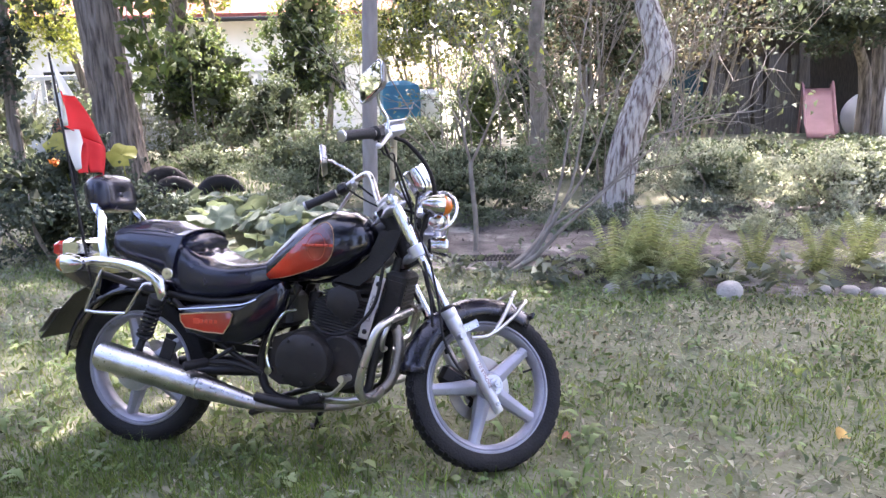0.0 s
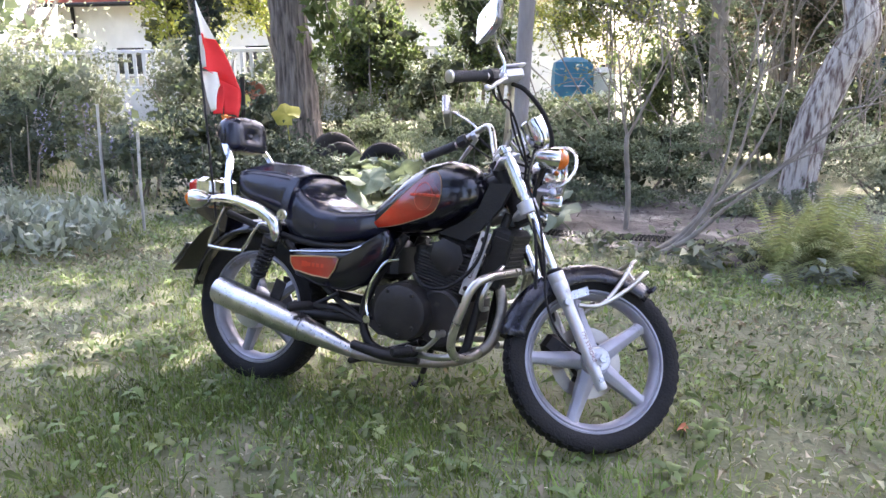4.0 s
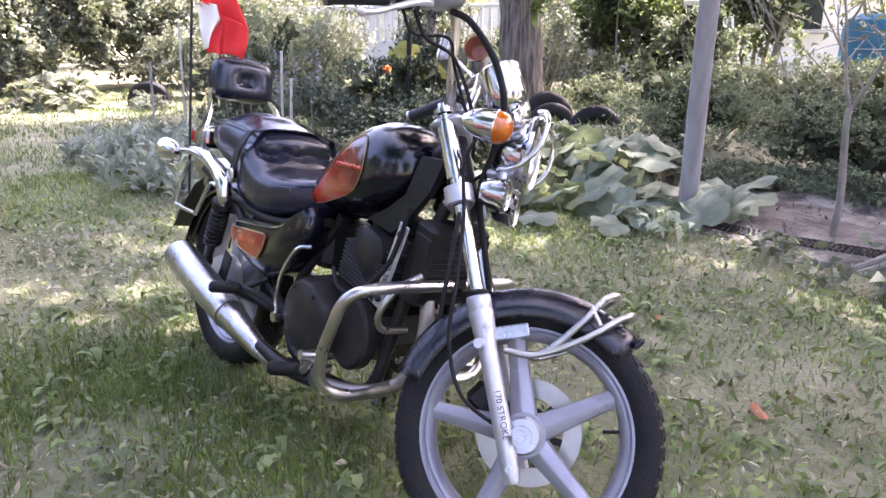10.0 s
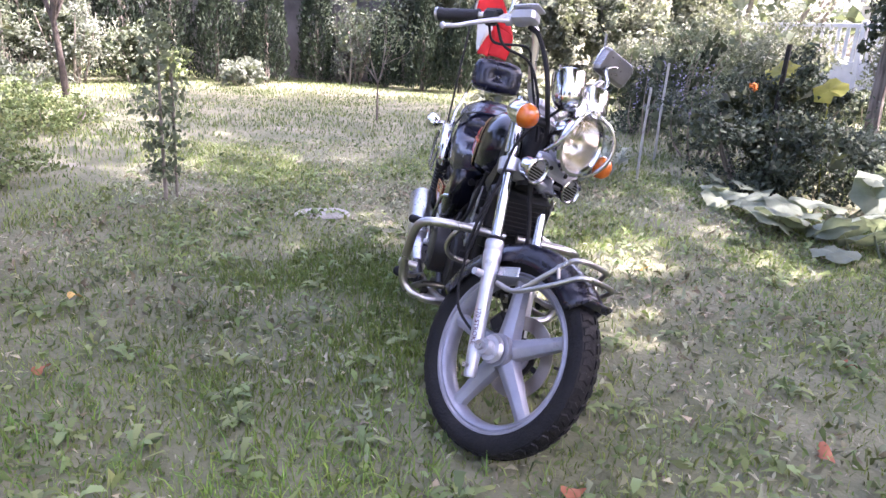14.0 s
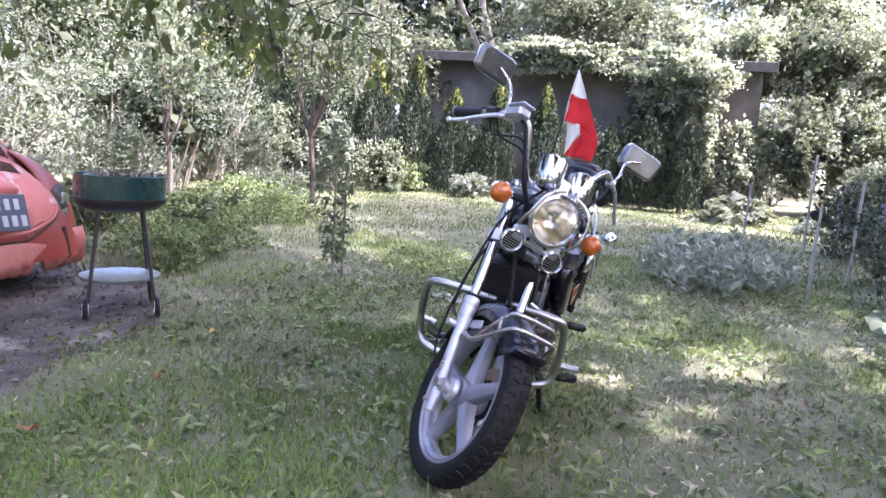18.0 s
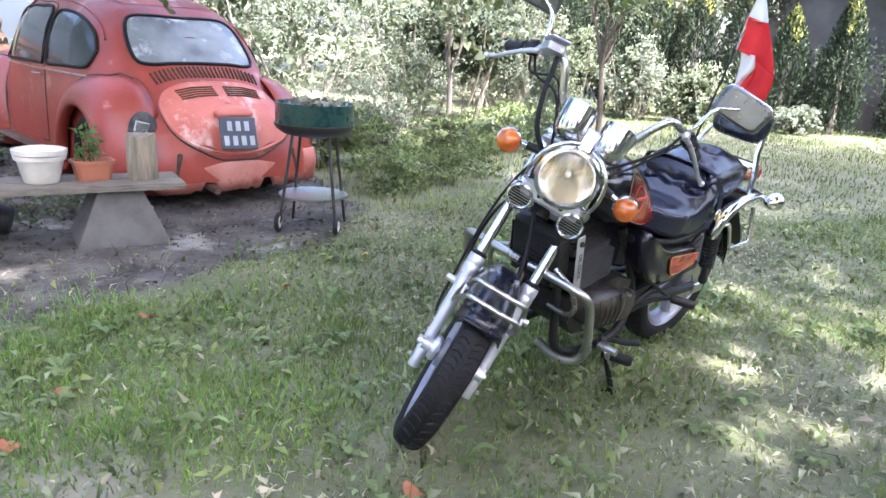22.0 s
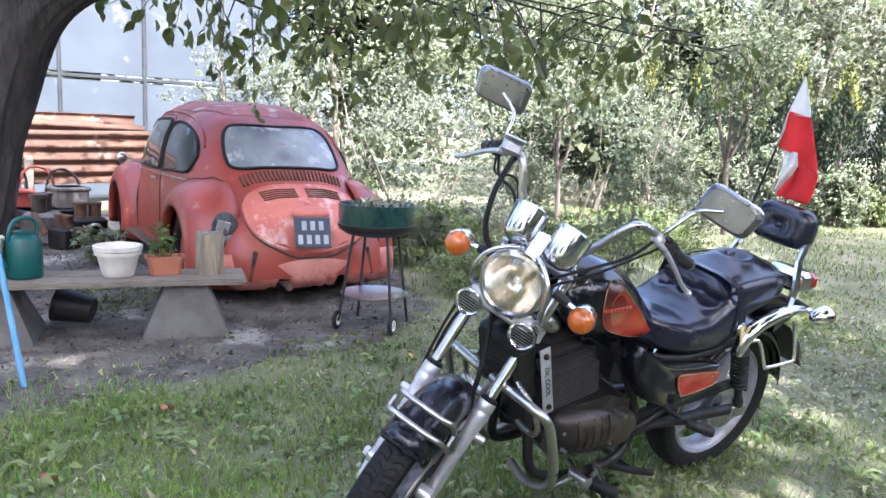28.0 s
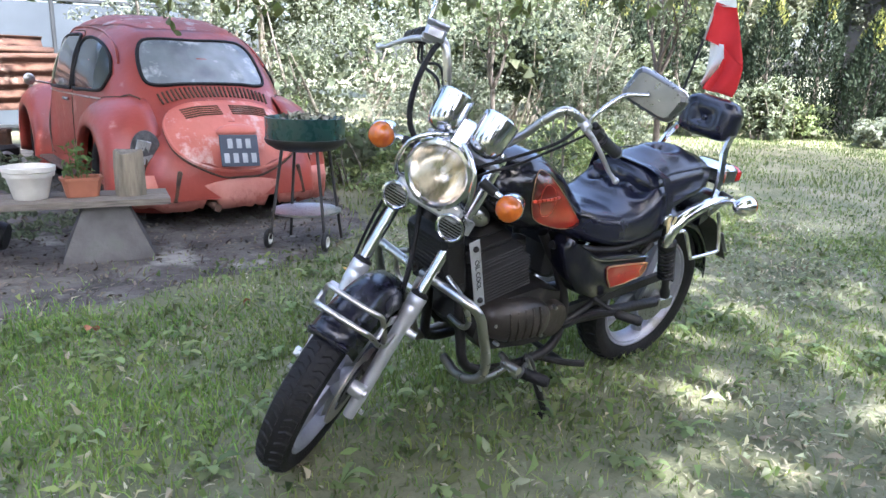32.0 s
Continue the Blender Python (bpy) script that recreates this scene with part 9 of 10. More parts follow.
part("ivy_foliage", leaves("ivy_foliage", p, 0.085, LEAF_DARK, 0.3, 0.75), LEAF_DARK, t, "dark ivy leaves")
# thicket of dry twigs
t = thing("dry_thicket", "thicket of bare brown twigs behind the bed", "thicket", kind="stuff")
g, tips = Geo(), []
r = np.random.default_rng(77)
for k in range(30):
    b = Vector((r.uniform(-1.6, 2.2), r.uniform(6.2, 8.2), 0.0))
    branches(b, Vector((r.normal(0, 0.25), r.normal(0, 0.2), 1)), r.uniform(1.4, 2.2), 0.012, 2, r, g, tips, 0.45, 0.05)
part("twig_mass", g, TWIG, t)
pick = np.array([tuple(p) for p in tips])[r.integers(0, len(tips), 2600)]
part("foliage", leaves("foliage", pick + r.normal(0, 0.12, pick.shape), 0.08, LEAF_SHRUB, 0.4, 0.5), LEAF_SHRUB, t)

# ferns
FERN = leaf_mat("fern_frond", (0.27, 0.295, 0.15), (0.17, 0.195, 0.095), 0.3, 0.55, 0.4)
for k, (x, y, s) in enumerate(((1.05, 2.55, 0.56), (1.3, 2.75, 0.6), (1.48, 2.5, 0.5), (1.95, 2.75, 0.42), (2.35, 2.8, 0.5), (2.9, 2.7, 0.48), (3.5, 2.85, 0.5), (2.65, 3.0, 0.5), (1.2, 2.8, 0.5), (3.2, 3.1, 0.5))):
    r = np.random.default_rng(400 + k)
    t = thing("fern", "yellow-green fern with arching fronds in the bed", "fern", None, "ferns")
    g = Geo()
    for j in range(24):
        a = j * 2.4 + r.uniform(-0.2, 0.2)
        ln = s * r.uniform(0.75, 1.1)
        d = Vector((math.cos(a), math.sin(a), 0))
        side = Vector((-d.y, d.x, 0))
        reach = (0.35, 0.6, 0.85)[j % 3]
        pts = [Vector((x, y, level(x, y))) + d * ln * f * reach + Vector((0, 0, ln * ((1.75 - reach) * f - (0.35 + 0.75 * reach) * f * f))) for f in np.linspace(0, 1, 25)]
        for i in range(1, 25):
            w = 0.07 * s / 0.45 * math.sin(min(1, i / 25 + 0.12) * 2.9) * 0.75 + 0.006
            for q in (-1, 1):
                e = pts[i] + side * q * w + d * w * 0.35 - Vector((0, 0, w * 0.25))
                h = (pts[i] - pts[i - 1]) * 0.36
                g.add([pts[i] - h, pts[i] + h, e], [(0, 1, 2)])
    part("frond_crown", g, FERN, t, sharp=180)
# hosta-like plants
for k, (x, y, s) in enumerate(((0.62, 2.42, 0.13), (0.85, 2.6, 0.11), (1.75, 2.42, 0.15), (2.12, 2.38, 0.16), (-0.05, 2.55, 0.1), (0.25, 2.4, 0.09), (1.3, 2.3, 0.1), (2.7, 2.5, 0.13))):
    r = np.random.default_rng(430 + k)
    t = thing("bed_plant", "small broad-leaved plant at the bed's edge", "plant", None, "bed plants")
    n = 44
    a = r.uniform(0, 6.283, n)
    rad = s * r.uniform(0.3, 1.4, n)
    p = np.stack([x + rad * np.cos(a), y + rad * np.sin(a), level(x, y) + 0.03 + s * 1.1 * r.random(n)], 1)
    part("foliage", leaves("foliage", p, min(0.085, s * 0.7), LEAF_GREY, 0.6, 0.6, 0.3, np.stack([np.cos(a), np.sin(a), 0.4 + 0 * a], 1), 0.3), LEAF_GREY, t)

# small weeds that come up through the bed's soil
r = np.random.default_rng(470)
x, y = r.uniform(-0.8, 4.4, 2600), r.uniform(2.5, 4.6, 2600)
k = np.sin(2.3 * x + 1.7 * y) + np.sin(3.1 * y - 1.9 * x) > r.uniform(-0.6, 2.2, 2600)
tagged(new("bed_weeds", ovals("bed_weeds", np.stack([x[k], y[k], terrain(x[k], y[k]) + 0.02 + 0.07 * r.random(k.sum())], 1), 0.055, LEAF_SHRUB, 0.6, 0.5)), "low green weeds in the flower bed", "weeds", kind="stuff")

# squash plants with large round leaves
SQUASH = leaf_mat("squash_leaf", (0.21, 0.248, 0.19), (0.125, 0.152, 0.108), 0.4, 0.75, 0.3)
n = 18
ring0 = []
for j in range(n):
    a = 2 * math.pi * j / n
    rr = 1 + 0.1 * math.cos(5 * a) - (0.55 if j == 0 else 0.0)
    ring0.append((rr * math.cos(a), rr * math.sin(a), 0.1 * math.sin(5 * a + 0.5) - 0.1))
sq = Geo().loft([[(0.02 * math.cos(2 * math.pi * j / n), 0.02 * math.sin(2 * math.pi * j / n), 0) for j in range(n)], [(p[0] * 0.5, p[1] * 0.5, 0.06 + p[2] * 0.3) for p in ring0], ring0], False).mesh("leaf", SQUASH, 180)
stalk = Geo().tube([(0, 0, -1.6), (0.05, 0.02, -0.8), (0, 0, 0)], [0.05, 0.045, 0.035], 6, 2).mesh("stalk", SQUASH, 180)
r = np.random.default_rng(55)
for k, (cx, cy, sx, sy, cnt) in enumerate(((-1.1, 2.85, 0.5, 0.3, 34), (-2.1, 2.25, 0.7, 0.28, 28), (-1.75, 3.4, 0.8, 0.5, 56), (-2.9, 4.0, 0.6, 0.4, 30))):
    t = thing("squash_plant", "sprawling squash plant with large dusty green leaves", "squash plant", None, "squash plants")
    for j in range(cnt):
        x, y = cx + r.normal(0, sx * 0.6), cy + r.normal(0, sy * 0.6)
        s = r.uniform(0.09, 0.185)
        z = level(x, y) + (r.uniform(0.05, 0.14) if k < 2 else r.uniform(0.1, 0.32))
        m = pose(x, y, z, r.normal(6, 20), r.normal(0, 20), r.uniform(0, 360)) @ Matrix.Scale(s, 4)
        part("leaf", sq, None, t, "", m)
        part("stalk", stalk, None, t, "", m)
big = Geo()
big.v, big.f = [tuple(v.co) for v in sq.vertices], [tuple(p.vertices) for p in sq.polygons]
for x, y, z, s in ((-3.25, 2.72, 0.95, 0.13), (-2.85, 2.9, 0.85, 0.12)):
    t = thing("squash_leaf", "single large yellow-green squash leaf above the dark shrub", "leaf", None, "squash plants")
    part("blade", big, LEAF_GOLD, t, "", pose(x, y, z, 38, 30, 0) @ Matrix.Scale(s, 4))
    part("leaf_stalk", Geo().tube([(x, y, z), (x + 0.02, y + 0.02, z * 0.5), (x + 0.06, y + 0.05, level(x, y) - 0.01)], 0.006, 6, 3), LEAF_GOLD, t)
# white-edged plants at the pole's foot
bush("variegated_plant", "pale white-edged plant at the pole's foot", (-0.75, 2.62, 0.08), (0.38, 0.22, 0.09), 130, 0.11, leaf_mat("pale_leaf", (0.5, 0.52, 0.4), (0.3, 0.36, 0.22), 0.3, 0.6, 0.3), 57, 8, 0.7, 0.45, stems=False, category="plant")

# silver lamb's-ear patch
t = thing("lambs_ear", "patch of soft silver-grey leaved plants along the lawn", "plants", kind="stuff")
cs, outs = [], []
r = np.random.default_rng(91)
for k in range(120):
    x = r.uniform(-5.3, -3.0)
    y = 1.08 - 0.1 * (x + 4) + r.normal(0, 0.25)
    tall = r.uniform(0.12, 0.27)
    for j in range(32):
        a = r.uniform(0, 6.283)
        h = r.random()
        q = r.uniform(0.03, 0.12) * (1.1 - 0.5 * h)
        cs.append((x + q * math.cos(a), y + q * math.sin(a), level(x, y) + 0.04 + tall * h))
        outs.append((math.cos(a), math.sin(a), r.uniform(0.4, 1.2) + h))
part("foliage", leaves("foliage", np.array(cs), 0.095, LEAF_SILVER, 0.3, 0.36, 0.25, np.array(outs), 0.2), LEAF_SILVER, t)
# lilac flower spikes and one orange flower
LILAC = mat("lilac_flowers", (0.34, 0.32, 0.46), 0.8)
t = thing("lavender", "lilac flower spikes in the bed", "flowers", kind="stuff")
x = np.repeat(r.uniform(-5.3, -4.2, 14), 22)
y = np.repeat(r.uniform(2.2, 2.8, 14), 22)
z = 0.35 + 0.5 * rng.random(len(x))
part("spike_cluster", leaves("spikes", np.stack([x + 0.06 * z + rng.normal(0, 0.01, len(x)), y + rng.normal(0, 0.01, len(x)), z + 0.1], 1), 0.028, LILAC), LILAC, t)
ORANGE = mat("orange_petals", (0.75, 0.22, 0.02), 0.6)
p = np.array([-3.1, 2.45, 0.83]) + rng.normal(0, 0.014, (26, 3))
solid("orange_flower", leaves("orange_flower", p, 0.036, ORANGE, 0.3, 0.5), ORANGE, "orange flower on the dark shrub", "flower")
# stakes
for x, y, h, r_, lab, mm in ((-3.13, 2.66, 1.16, 0.02, "dark wooden post among the shrubs", FRAME_BLACK), (-3.3, 1.7, 0.78, 0.011, "thin pale stake in the flower bed", FORK_GREY), (-4.35, 2.2, 0.95, 0.012, "thin pale stake in the flower bed", FORK_GREY), (-5.3, 1.4, 0.85, 0.012, "thin grey stake in the flower bed", POLE), (-6.6, 2.2, 1.2, 0.014, "thin pale stake in the flower bed", FORK_GREY)):
    solid("stake", Geo().tube([(x, y, -0.05), (x + 0.01, y, h * 0.5), (x + 0.03, y + 0.01, h)], r_, 8), mm, lab, "stake", None, "garden stakes")
# black plastic edging strip of the bed
t = thing("bed_edging", "black plastic mesh edging along the bed", "edging")
for k in range(64):
    x = -0.85 + k * 0.03
    y = 2.98 + 0.03 * math.sin(x * 3) - 0.1 * max(0, x - 0.3)
    z = level(x, y) + 0.01
    g = Geo()
    for q in (-1, 1):
        g.tube([(x - 0.022 * q, y - 0.05, z), (x, y, z + 0.03), (x + 0.022 * q, y + 0.05, z + 0.012)], 0.006, 5)
    part("mesh_link", g, PLASTIC_BLACK, t)

# ---- old tyres, pot ----


def old_tyre(x, y, z, rx, ry, rz, s=1.0, label="old black car tyre half sunk among the plants"):
    g = Geo().torus(0.23 * s, [(0.085 * s * math.copysign(abs(math.cos(a)) ** 0.7, math.cos(a)), 0.085 * s * math.copysign(abs(math.sin(a)) ** 0.7, math.sin(a))) for a in np.linspace(0, 2 * math.pi, 16, endpoint=False)], 40)
    t = thing("discarded_tyre", label, "tyre", pose(x, y, z, rx, ry, rz), "old tyres")
    part("carcass", g, RUBBER, t)
    # dark disc fills the tyre's hole in place of the shade within
    part("inside", Geo().lathe([(0.0001, 0), (0.16 * s, 0)], 24, Matrix.Rotation(radians(90), 4, "X")), RUST, t)
    for q in (-0.03, 0.03):
        part("groove", Geo().torus(0.3145 * s, [(0.003 * math.cos(a), 0.004 * math.sin(a)) for a in np.linspace(0, 2 * math.pi, 6, endpoint=False)], 40, T((0, q, 0))), FRAME_BLACK, t)


old_tyre(-4.66, 6.1, 0.08, -14, 0, 62, 1.1)
old_tyre(-4.42, 5.92, 0.0, -20, 0, 55)
old_tyre(-3.85, 6.05, -0.02, -12, 0, 40, 1.05)
old_tyre(-5.3, 5.6, 0.03, -10, 0, 50)
old_tyre(-9.9, 2.95, 0.1, 5, 0, 60, 1.0, "old tyre standing at the garden's end")
pt = thing("clay_pot", "brown clay pot lying on a stump with its orange mouth showing", "pot", pose(-6.2, 6.3, 0.0))
part("stump", Geo().lathe([(0.0001, 0), (0.17, 0), (0.15, 0.3), (0.145, 0.74), (0.0001, 0.75)], 18), BARK, pt)
part("pot", Geo().lathe([(0.0001, -0.2), (0.12, -0.19), (0.18, 0.0), (0.19, 0.02), (0.17, 0.02), (0.11, -0.16), (0.0001, -0.17)], 26, T((0, 0, 0.92)) @ Matrix.Rotation(radians(65), 4, "X") @ Matrix.Rotation(radians(30), 4, "Y")), TERRACOTTA, pt)
rock(-1.55, 3.75, 0.11, 0.8, "reddish-brown stone among squash leaves", mat("red_stone", (0.27, 0.15, 0.11), 0.9, bump=0.4))
rock(-2.3, 3.9, 0.13, 0.7, "dark grey stone among squash leaves")


# ---- far buildings and fences ----
PLASTER = mat("white_plaster", (0.78, 0.77, 0.74), 0.9, color2=(0.68, 0.67, 0.64), scale=2, bump=0.15, bump_scale=40)
ROOF_RED = mat("red_roof_tiles", (0.33, 0.09, 0.06), 0.8, color2=(0.22, 0.06, 0.045), scale=6, bump=0.3)
PANE = mat("dark_window_pane", (0.03, 0.035, 0.04), 0.08, coat=1.0)
HOUSE = pose(-15.0, 20.5, 0, 0, 0, 20)
house = thing("house", "white plastered house with a red tiled roof behind the trees", "house", HOUSE)
part("wall", Geo().box((17, 6, 3.7), T((0, 0, 1.85))), PLASTER, house)
part("roof", Geo().loft([[(x, -3.7, 3.55), (x, 0, 5.4), (x, 3.7, 3.55), (x, 3.7, 3.7), (x, 0, 5.6), (x, -3.7, 3.7)] for x in (-8.9, 8.9)], True), ROOF_RED, house, "red tiled roof")
for j in range(12):
    part("tile_course", Geo().box((17.8, 0.32, 0.05), T((0, -3.55 + j * 0.31, 3.7 + j * 0.158)) @ Matrix.Rotation(radians(27), 4, "X")), ROOF_RED, house)
for x in (-6, -1.5, 3.2, 6.6):
    w = part("window", Geo().box((1.1, 0.08, 1.0), T((x, -3.02, 1.75))), PLASTER, house)
    part("pane", Geo().box((0.95, 0.02, 0.85), T((x, -3.07, 1.75))), PANE, w)
    part("sill", Geo().box((1.2, 0.18, 0.05), T((x, -3.1, 1.22))), STONE, w)
part("drain_pipe", Geo().tube([(-7.9, -3.1, 3.55), (-7.9, -3.1, 0.0)], 0.06, 10), FRAME_BLACK, house)
part("gutter", Geo().tube([(-8.9, -3.75, 3.52), (8.9, -3.75, 3.52)], 0.07, 8), FRAME_BLACK, house)
FENCE = mat("pale_concrete_fence", (0.5, 0.52, 0.55), 0.85, color2=(0.4, 0.42, 0.45), scale=4, bump=0.2)
fence = thing("fence", "pale concrete fence with upright bars behind the shrubs", "fence", pose(-21.5, 8.2, 0, 0, 0, 22), "")
for j in range(8):
    part("post", Geo().box((0.14, 0.14, 1.95), T((j * 2.3, 0, 0.97)), 0.02), FENCE, fence)
    if j < 7:
        part("base_panel", Geo().box((2.16, 0.06, 0.95), T((j * 2.3 + 1.15, 0, 0.5)), 0.01), FENCE, fence)
        part("top_rail", Geo().box((2.16, 0.07, 0.1), T((j * 2.3 + 1.15, 0, 1.82)), 0.01), FENCE, fence)
        for q in range(9):
            part("bar", Geo().box((0.09, 0.05, 0.82), T((j * 2.3 + 0.2 + q * 0.24, 0, 1.38)), 0.01), FENCE, fence)

# tall sheet-metal gate behind the car
SHEET = mat("pale_blue_sheet_metal", (0.075, 0.09, 0.108), 0.85, color2=(0.055, 0.067, 0.082), scale=1.2, bump=0.1, gloss=0.1, patch=0.06, patch_color=(0.14, 0.14, 0.14), patch_scale=2)
GATE_BAR = mat("dull_grey_steel_bar", (0.045, 0.05, 0.056), 0.8, color2=(0.03, 0.034, 0.038), scale=5, bump=0.1, gloss=0.1)
gate = thing("metal_fence", "tall pale blue sheet-metal fence behind the car", "fence", pose(3.8, -10.3, 0, 0, 0, 176))
for j in range(6):
    for z0, z1 in ((0.1, 1.75), (1.85, 3.3)):
        part("panel", Geo().box((1.07, 0.03, z1 - z0), T((j * 1.12 + 0.56, 0, (z0 + z1) / 2)), 0.006), SHEET, gate)
    part("upright", Geo().box((0.05, 0.09, 3.4), T((j * 1.12, 0.0, 1.7)), 0.01), GATE_BAR, gate)
for z in (0.08, 1.8, 3.34):
    part("rail", Geo().box((6.72, 0.08, 0.055), T((3.36, 0, z)), 0.01), GATE_BAR, gate)
# rusty corrugated sheets and scrap
RUSTY = mat("rusty_corrugated_iron", (0.12, 0.058, 0.036), 0.85, 0.1, color2=(0.065, 0.034, 0.024), scale=4, bump=0.4, bump_scale=30, patch=0.15, patch_color=(0.26, 0.18, 0.14), patch_scale=3)
stack = thing("sheet_stack", "stack of rusty corrugated iron sheets", "scrap")
for j, (x0, x1, lo, hi, back) in enumerate(((-0.3, 1.75, 0.52, 1.14, 0.0), (-0.2, 1.6, 0.56, 1.24, 0.07), (-0.4, 1.3, 0.45, 1.06, -0.07))):
    rows = [[(x0 + (x1 - x0) * u + 0.03 * math.sin(9 * v), -7.85 - back - 0.12 * v + 0.032 * math.cos(v * (hi - lo) * 44), lo + (hi - lo) * v + 0.02 * math.sin(3 * u + j)) for v in np.linspace(0, 1, 42)] for u in np.linspace(0, 1, 6)]
    o = part("sheet", Geo().loft(rows, False, False), RUSTY, stack, "rusty corrugated sheet on edge", sharp=80)
    o.modifiers.new("thickness", "SOLIDIFY").thickness = 0.004
for x in (0.0, 1.0):
    part("trestle", Geo().box((0.08, 0.4, 0.75), T((x, -7.8, 0.375)), 0.01), GREY_WOOD, stack)
CRATE_RED = mat("dull_red_plastic", (0.32, 0.06, 0.045), 0.6, bump=0.1)
for x, y, w, d, h, mm, lab, nm in ((0.95, -6.4, 0.5, 0.35, 0.3, PLASTIC_BLACK, "black plastic crate full of scrap", "crate"), (1.3, -6.7, 0.4, 0.4, 0.45, CRATE_RED, "dull red plastic crate among scrap", "crate"), (0.72, -6.6, 0.3, 0.3, 0.5, CONCRETE, "grey concrete block standing among scrap", "block"), (1.65, -6.3, 0.45, 0.3, 0.35, STEEL, "grey metal box among scrap", "box")):
    t = thing(nm, lab, nm, pose(x, y, level(x, y), 0, 0, 20 * x))
    part("body", Geo().box((w, d, h), T((0, 0, h / 2)), 0.02), mm, t)
    part("rim", Geo().box((w + 0.03, d + 0.03, 0.04), T((0, 0, h - 0.02)), 0.01), mm, t)
for j in range(4):
    solid("bent_scrap", Geo().tube([(0.55 + 0.25 * j, -6.9, 0.02), (0.6 + 0.25 * j, -6.95, 0.55 + 0.05 * j), (0.85 + 0.25 * j, -6.9, 0.62), (0.95 + 0.25 * j, -6.85, 0.05)], 0.014, 8, 4), CRATE_RED if j % 2 else FRAME_BLACK, "bent metal tube frame in the scrap heap", "scrap", None, "scrap frames")
def scrap_engine(x, y, s, turn, label, mm):
    t = thing("scrap_engine", label, "scrap", pose(x, y, level(x, y), 0, 0, turn), "scrap heap")
    part("block", Geo().box((0.3 * s, 0.24 * s, 0.26 * s), T((0, 0, 0.13 * s)), 0.03 * s), mm, t)
    for q in (-0.07, 0.07):
        part("cylinder", Geo().lathe([(0.0001, 0), (0.055 * s, 0), (0.055 * s, 0.12 * s), (0.065 * s, 0.125 * s), (0.065 * s, 0.15 * s), (0.0001, 0.16 * s)], 16, T((q * s, 0, 0.25 * s))), RUST if mm is FRAME_BLACK else ENGINE_OILY, t)
    part("flange", Geo().torus(0.07 * s, [(0.014 * s * math.cos(a), 0.02 * s * math.sin(a)) for a in np.linspace(0, 2 * math.pi, 8, endpoint=False)], 20, T((0, 0.13 * s, 0.13 * s))), FORK_GREY, t)
    part("pipe", Geo().tube([(0.15 * s, 0, 0.2 * s), (0.24 * s, 0.02, 0.26 * s), (0.28 * s, 0.1 * s, 0.12 * s)], 0.022 * s, 10, 4), RUST, t)


scrap_engine(0.62, -6.0, 1.0, 20, "greasy engine block with grey flange in the scrap heap", FRAME_BLACK)
scrap_engine(1.0, -6.1, 1.2, 70, "large grey motor part in the scrap heap", CONCRETE)
scrap_engine(1.35, -5.9, 0.9, -30, "small rusty motor in the scrap heap", RUST)
scrap_engine(0.85, -5.75, 0.8, 120, "small black motor in the scrap heap", FRAME_BLACK)
bush("shrub", "leafy weeds beside the scrap heap", (0.62, -5.0, 0.15), (0.3, 0.5, 0.25), 400, 0.08, LEAF_SHRUB, 220, 10)
bush("shrub", "low weeds under the bench", (0.8, -3.2, 0.1), (0.5, 0.35, 0.14), 500, 0.06, LEAF_SHRUB, 221, 10, stems=False, category="weeds")
bush("shrub", "low weeds beside the bench", (1.9, -4.2, 0.2), (0.6, 0.6, 0.25), 700, 0.08, LEAF_SHRUB, 222, 10, stems=False, category="weeds")

# blue sheeted crate and white drum far behind the pole
TARP = mat("blue_tarpaulin", (0.03, 0.19, 0.3), 0.5, color2=(0.02, 0.12, 0.22), scale=3, bump=0.2, bump_scale=9)
t = thing("covered_crate", "crate under a faded blue tarpaulin", "crate", pose(-3.2, 12.1, 0.25, 0, 0, 25) @ Matrix.Scale(0.75, 4))
part("tarpaulin", ragged(Geo().loft([[(x * w, y * w, z) for x, y in ((-0.5, -0.4), (0, -0.43), (0.5, -0.4), (0.52, 0), (0.5, 0.4), (0, 0.42), (-0.5, 0.4), (-0.52, 0))] for w, z in ((1.1, 0.0), (1.02, 0.6), (1.0, 1.3), (0.9, 1.5), (0.4, 1.62))], True), 0.06, 3), TARP, t)
part("rope", Geo().torus(0.5, [(0.012 * math.cos(a), 0.012 * math.sin(a)) for a in np.linspace(0, 6.283, 6, endpoint=False)], 24, T((0, 0, 0.9)) @ Matrix.Rotation(radians(90), 4, "X")), FORK_GREY, t)
t = thing("drum", "white plastic drum beside the covered crate", "drum", pose(-2.65, 12.3, 0) @ Matrix.Scale(0.85, 4))
part("barrel", Geo().lathe([(0.0001, 0), (0.24, 0), (0.27, 0.05), (0.28, 0.5), (0.28, 1.1), (0.26, 1.4), (0.12, 1.5), (0.0001, 1.5)], 24), FLAG_WHITE, t)
part("cap", Geo().lathe([(0.06, 1.5), (0.06, 1.55), (0.0001, 1.55)], 14), PLASTIC_BLACK, t)

# dark shed with leaning boards
SHED_WOOD = mat("old_shed_boards", (0.13, 0.11, 0.09), 0.9, color2=(0.07, 0.06, 0.05), scale=7, stretch=(8, 8, 0.8), bump=0.5, bump_scale=25)
BOARD = mat("grey_leaning_boards", (0.15, 0.134, 0.115), 0.9, color2=(0.085, 0.077, 0.066), scale=6, stretch=(8, 8, 0.7), bump=0.4, bump_scale=25)
shed = thing("shed", "open dark wooden shed with boards leaning inside", "shed", pose(5.2, 17.2, 0))
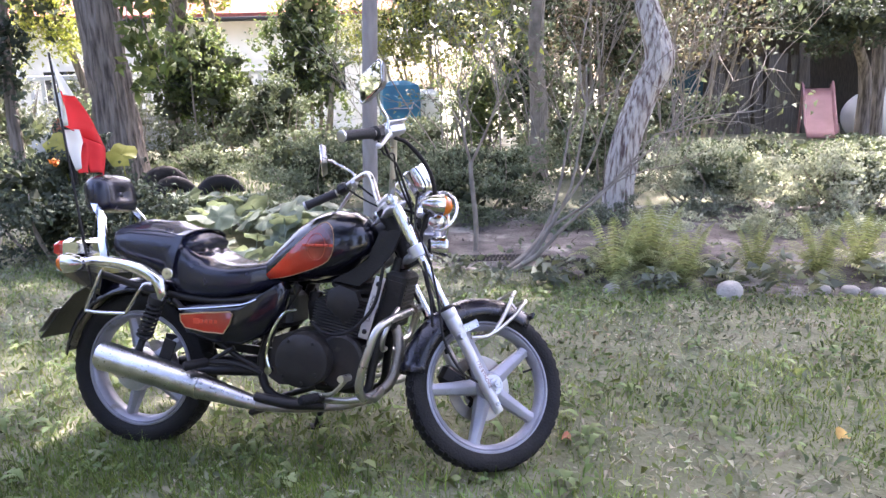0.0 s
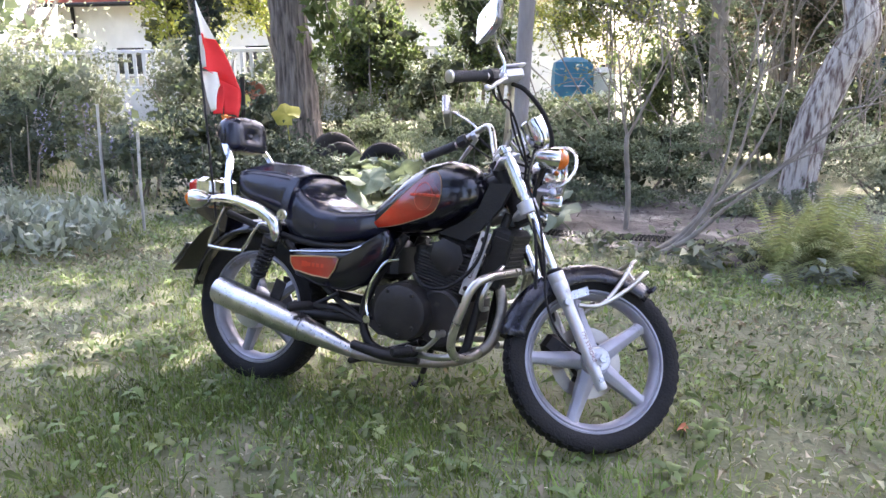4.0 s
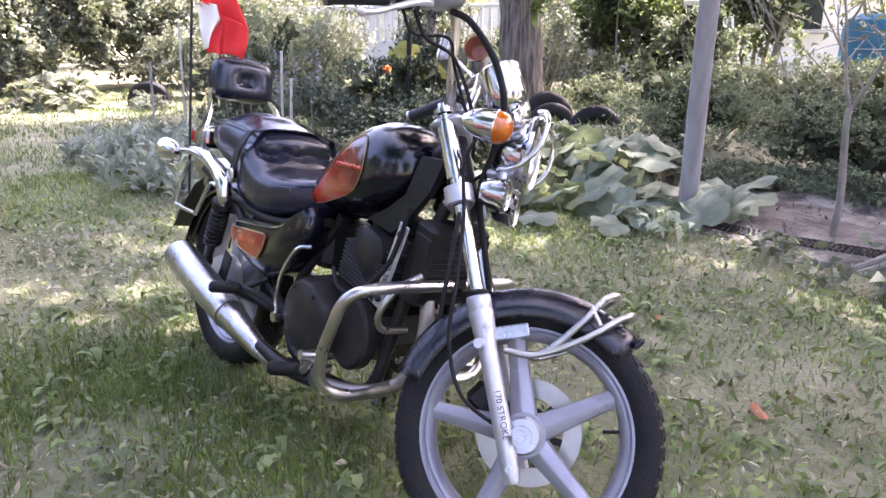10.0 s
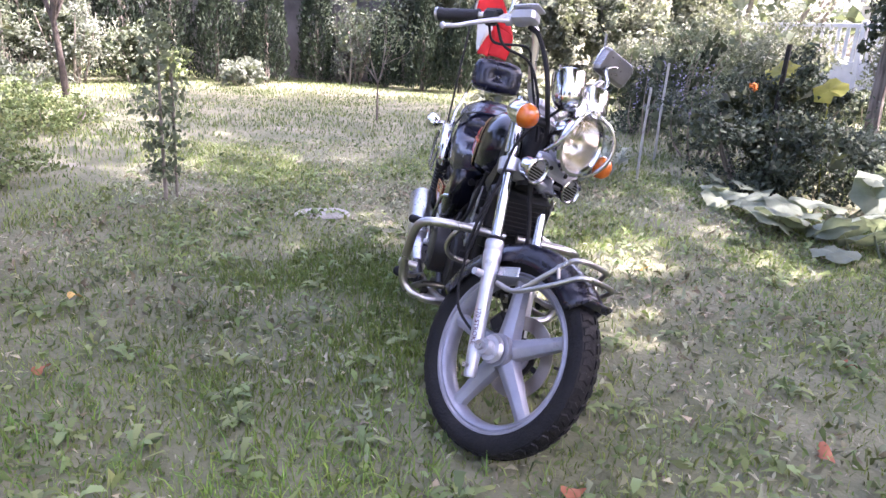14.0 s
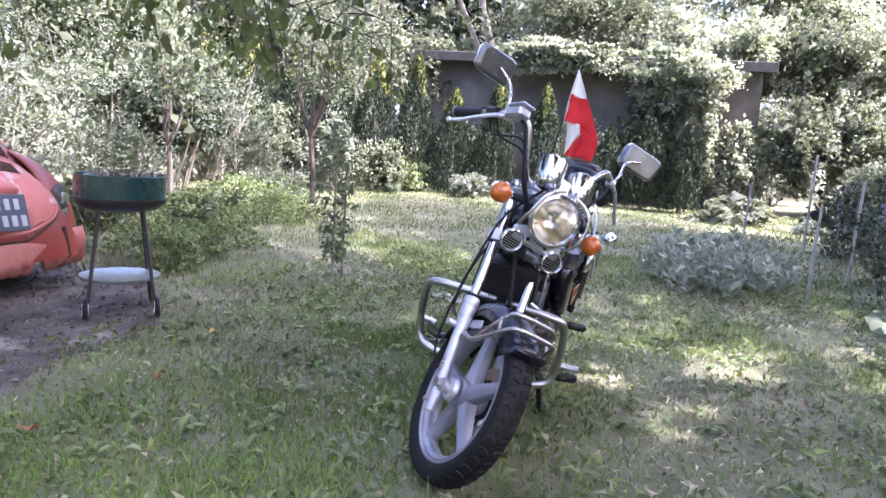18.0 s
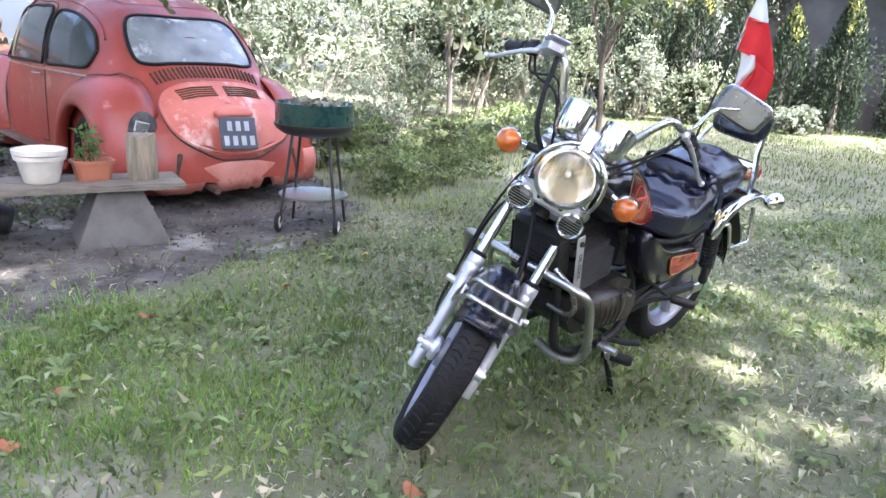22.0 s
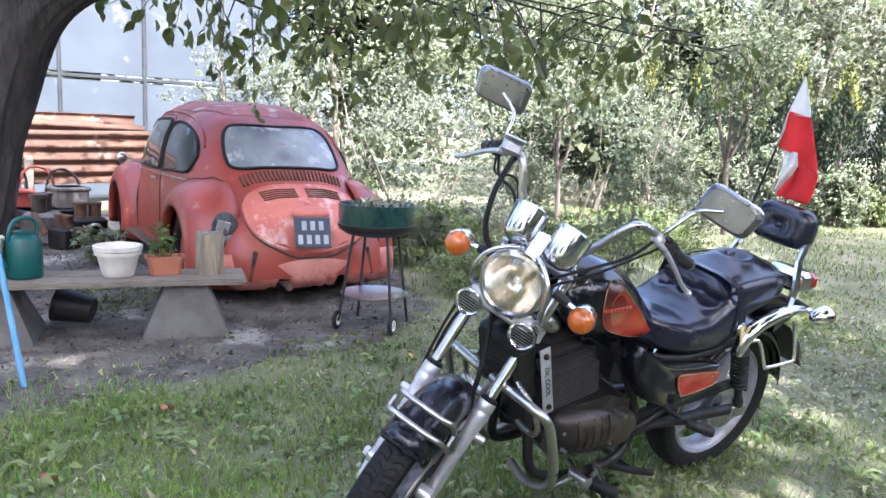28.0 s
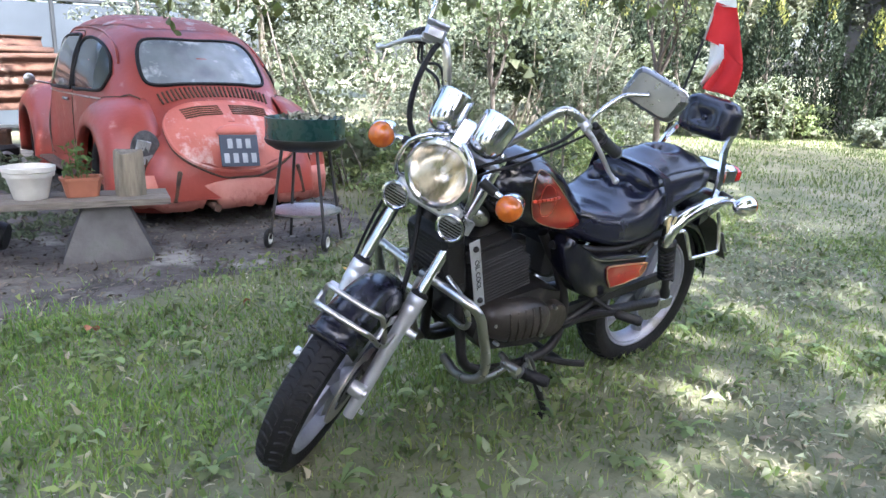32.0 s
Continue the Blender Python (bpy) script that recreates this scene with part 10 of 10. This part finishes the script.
part("back_wall", Geo().box((9, 0.1, 3.6), T((0, 1.5, 1.8))), SHED_WOOD, shed)
part("side_wall", Geo().box((0.1, 3.4, 3.6), T((-4.5, 0, 1.8))), SHED_WOOD, shed)
part("side_wall", Geo().box((0.1, 3.4, 3.6), T((4.5, 0, 1.8))), SHED_WOOD, shed)
part("roof", Geo().box((9.6, 4.2, 0.14), T((0, -0.1, 3.65)) @ Matrix.Rotation(radians(5), 4, "X")), SHED_WOOD, shed, "dark sagging shed roof")
part("beam", Geo().box((9.2, 0.14, 0.2), T((0, -1.9, 3.42))), SHED_WOOD, shed)
for x in (-4.4, -0.2, 4.4):
    part("post", Geo().box((0.14, 0.14, 3.4), T((x, -1.9, 1.7))), SHED_WOOD, shed)
r = np.random.default_rng(66)
for k in range(11):
    x, h, w = 3.15 + k * 0.2 + r.uniform(-0.03, 0.03), r.uniform(1.35, 1.95), r.uniform(0.13, 0.2)
    solid("board", Geo().box((w, 0.03, h), T((0, 0, h / 2)), 0.006), BOARD, "long grey board leaning in the shed", "board", pose(x, 15.2, 0, -8, r.uniform(-4, 4), r.uniform(-4, 4)), "leaning boards")
t = thing("teal_sheet", "dark teal tarpaulin hanging in the shed", "tarpaulin", pose(2.3, 15.4, 0))
part("sheet", ragged(Geo().loft([[(-0.7 + 1.4 * u, 0.06 * math.sin(u * 14), z) for u in np.linspace(0, 1, 18)] for z in (0, 0.5, 1.0, 1.5)], False, False), 0.05, 2), mat("dark_teal_tarp", (0.008, 0.05, 0.07), 0.55, bump=0.2), t)
PINK = mat("faded_pink_plastic", (0.38, 0.2, 0.2), 0.55, color2=(0.3, 0.155, 0.155), scale=4)
t = thing("slide", "faded pink plastic garden slide", "slide", pose(5.05, 13.9, 0, 0, 0, -8))
rows = [[(x, y, z) for x, z in ((-0.3, b + 0.16), (-0.26, b), (0.26, b), (0.3, b + 0.16))] for y, b in ((0.6, 1.0), (0.3, 0.85), (-0.1, 0.5), (-0.5, 0.2), (-0.8, 0.1))]
o = part("chute", Geo().loft(rows, False, False), PINK, t)
o.modifiers.new("thickness", "SOLIDIFY").thickness = 0.03
part("ladder_leg", Geo().tube([(-0.26, 0.6, 1.1), (-0.28, 0.9, 0)], 0.03, 8), PINK, t)
part("ladder_leg", Geo().tube([(0.26, 0.6, 1.1), (0.28, 0.9, 0)], 0.03, 8), PINK, t)
t = thing("tank", "large white round plastic tank behind the tree", "tank", pose(6.35, 14.6, 0))
part("body", Geo().ball(0.7, T((0, 0, 0.42)), 26, 16, (1.0, 0.8, 0.8)), PLASTER, t)
part("lid", Geo().lathe([(0.2, 0.93), (0.2, 1.0), (0.0001, 1.02)], 20), PLASTER, t)
t = thing("tree", "dark slim trunk before the white tank", "tree")
part("trunk", ridged_trunk([(5.7, 12.8, -0.05), (5.72, 12.8, 1.0), (5.8, 12.85, 2.2), (6.3, 13.0, 3.2)], [0.17, 0.14, 0.12, 0.08], 24, 0.14, 6.0), BARK, t)
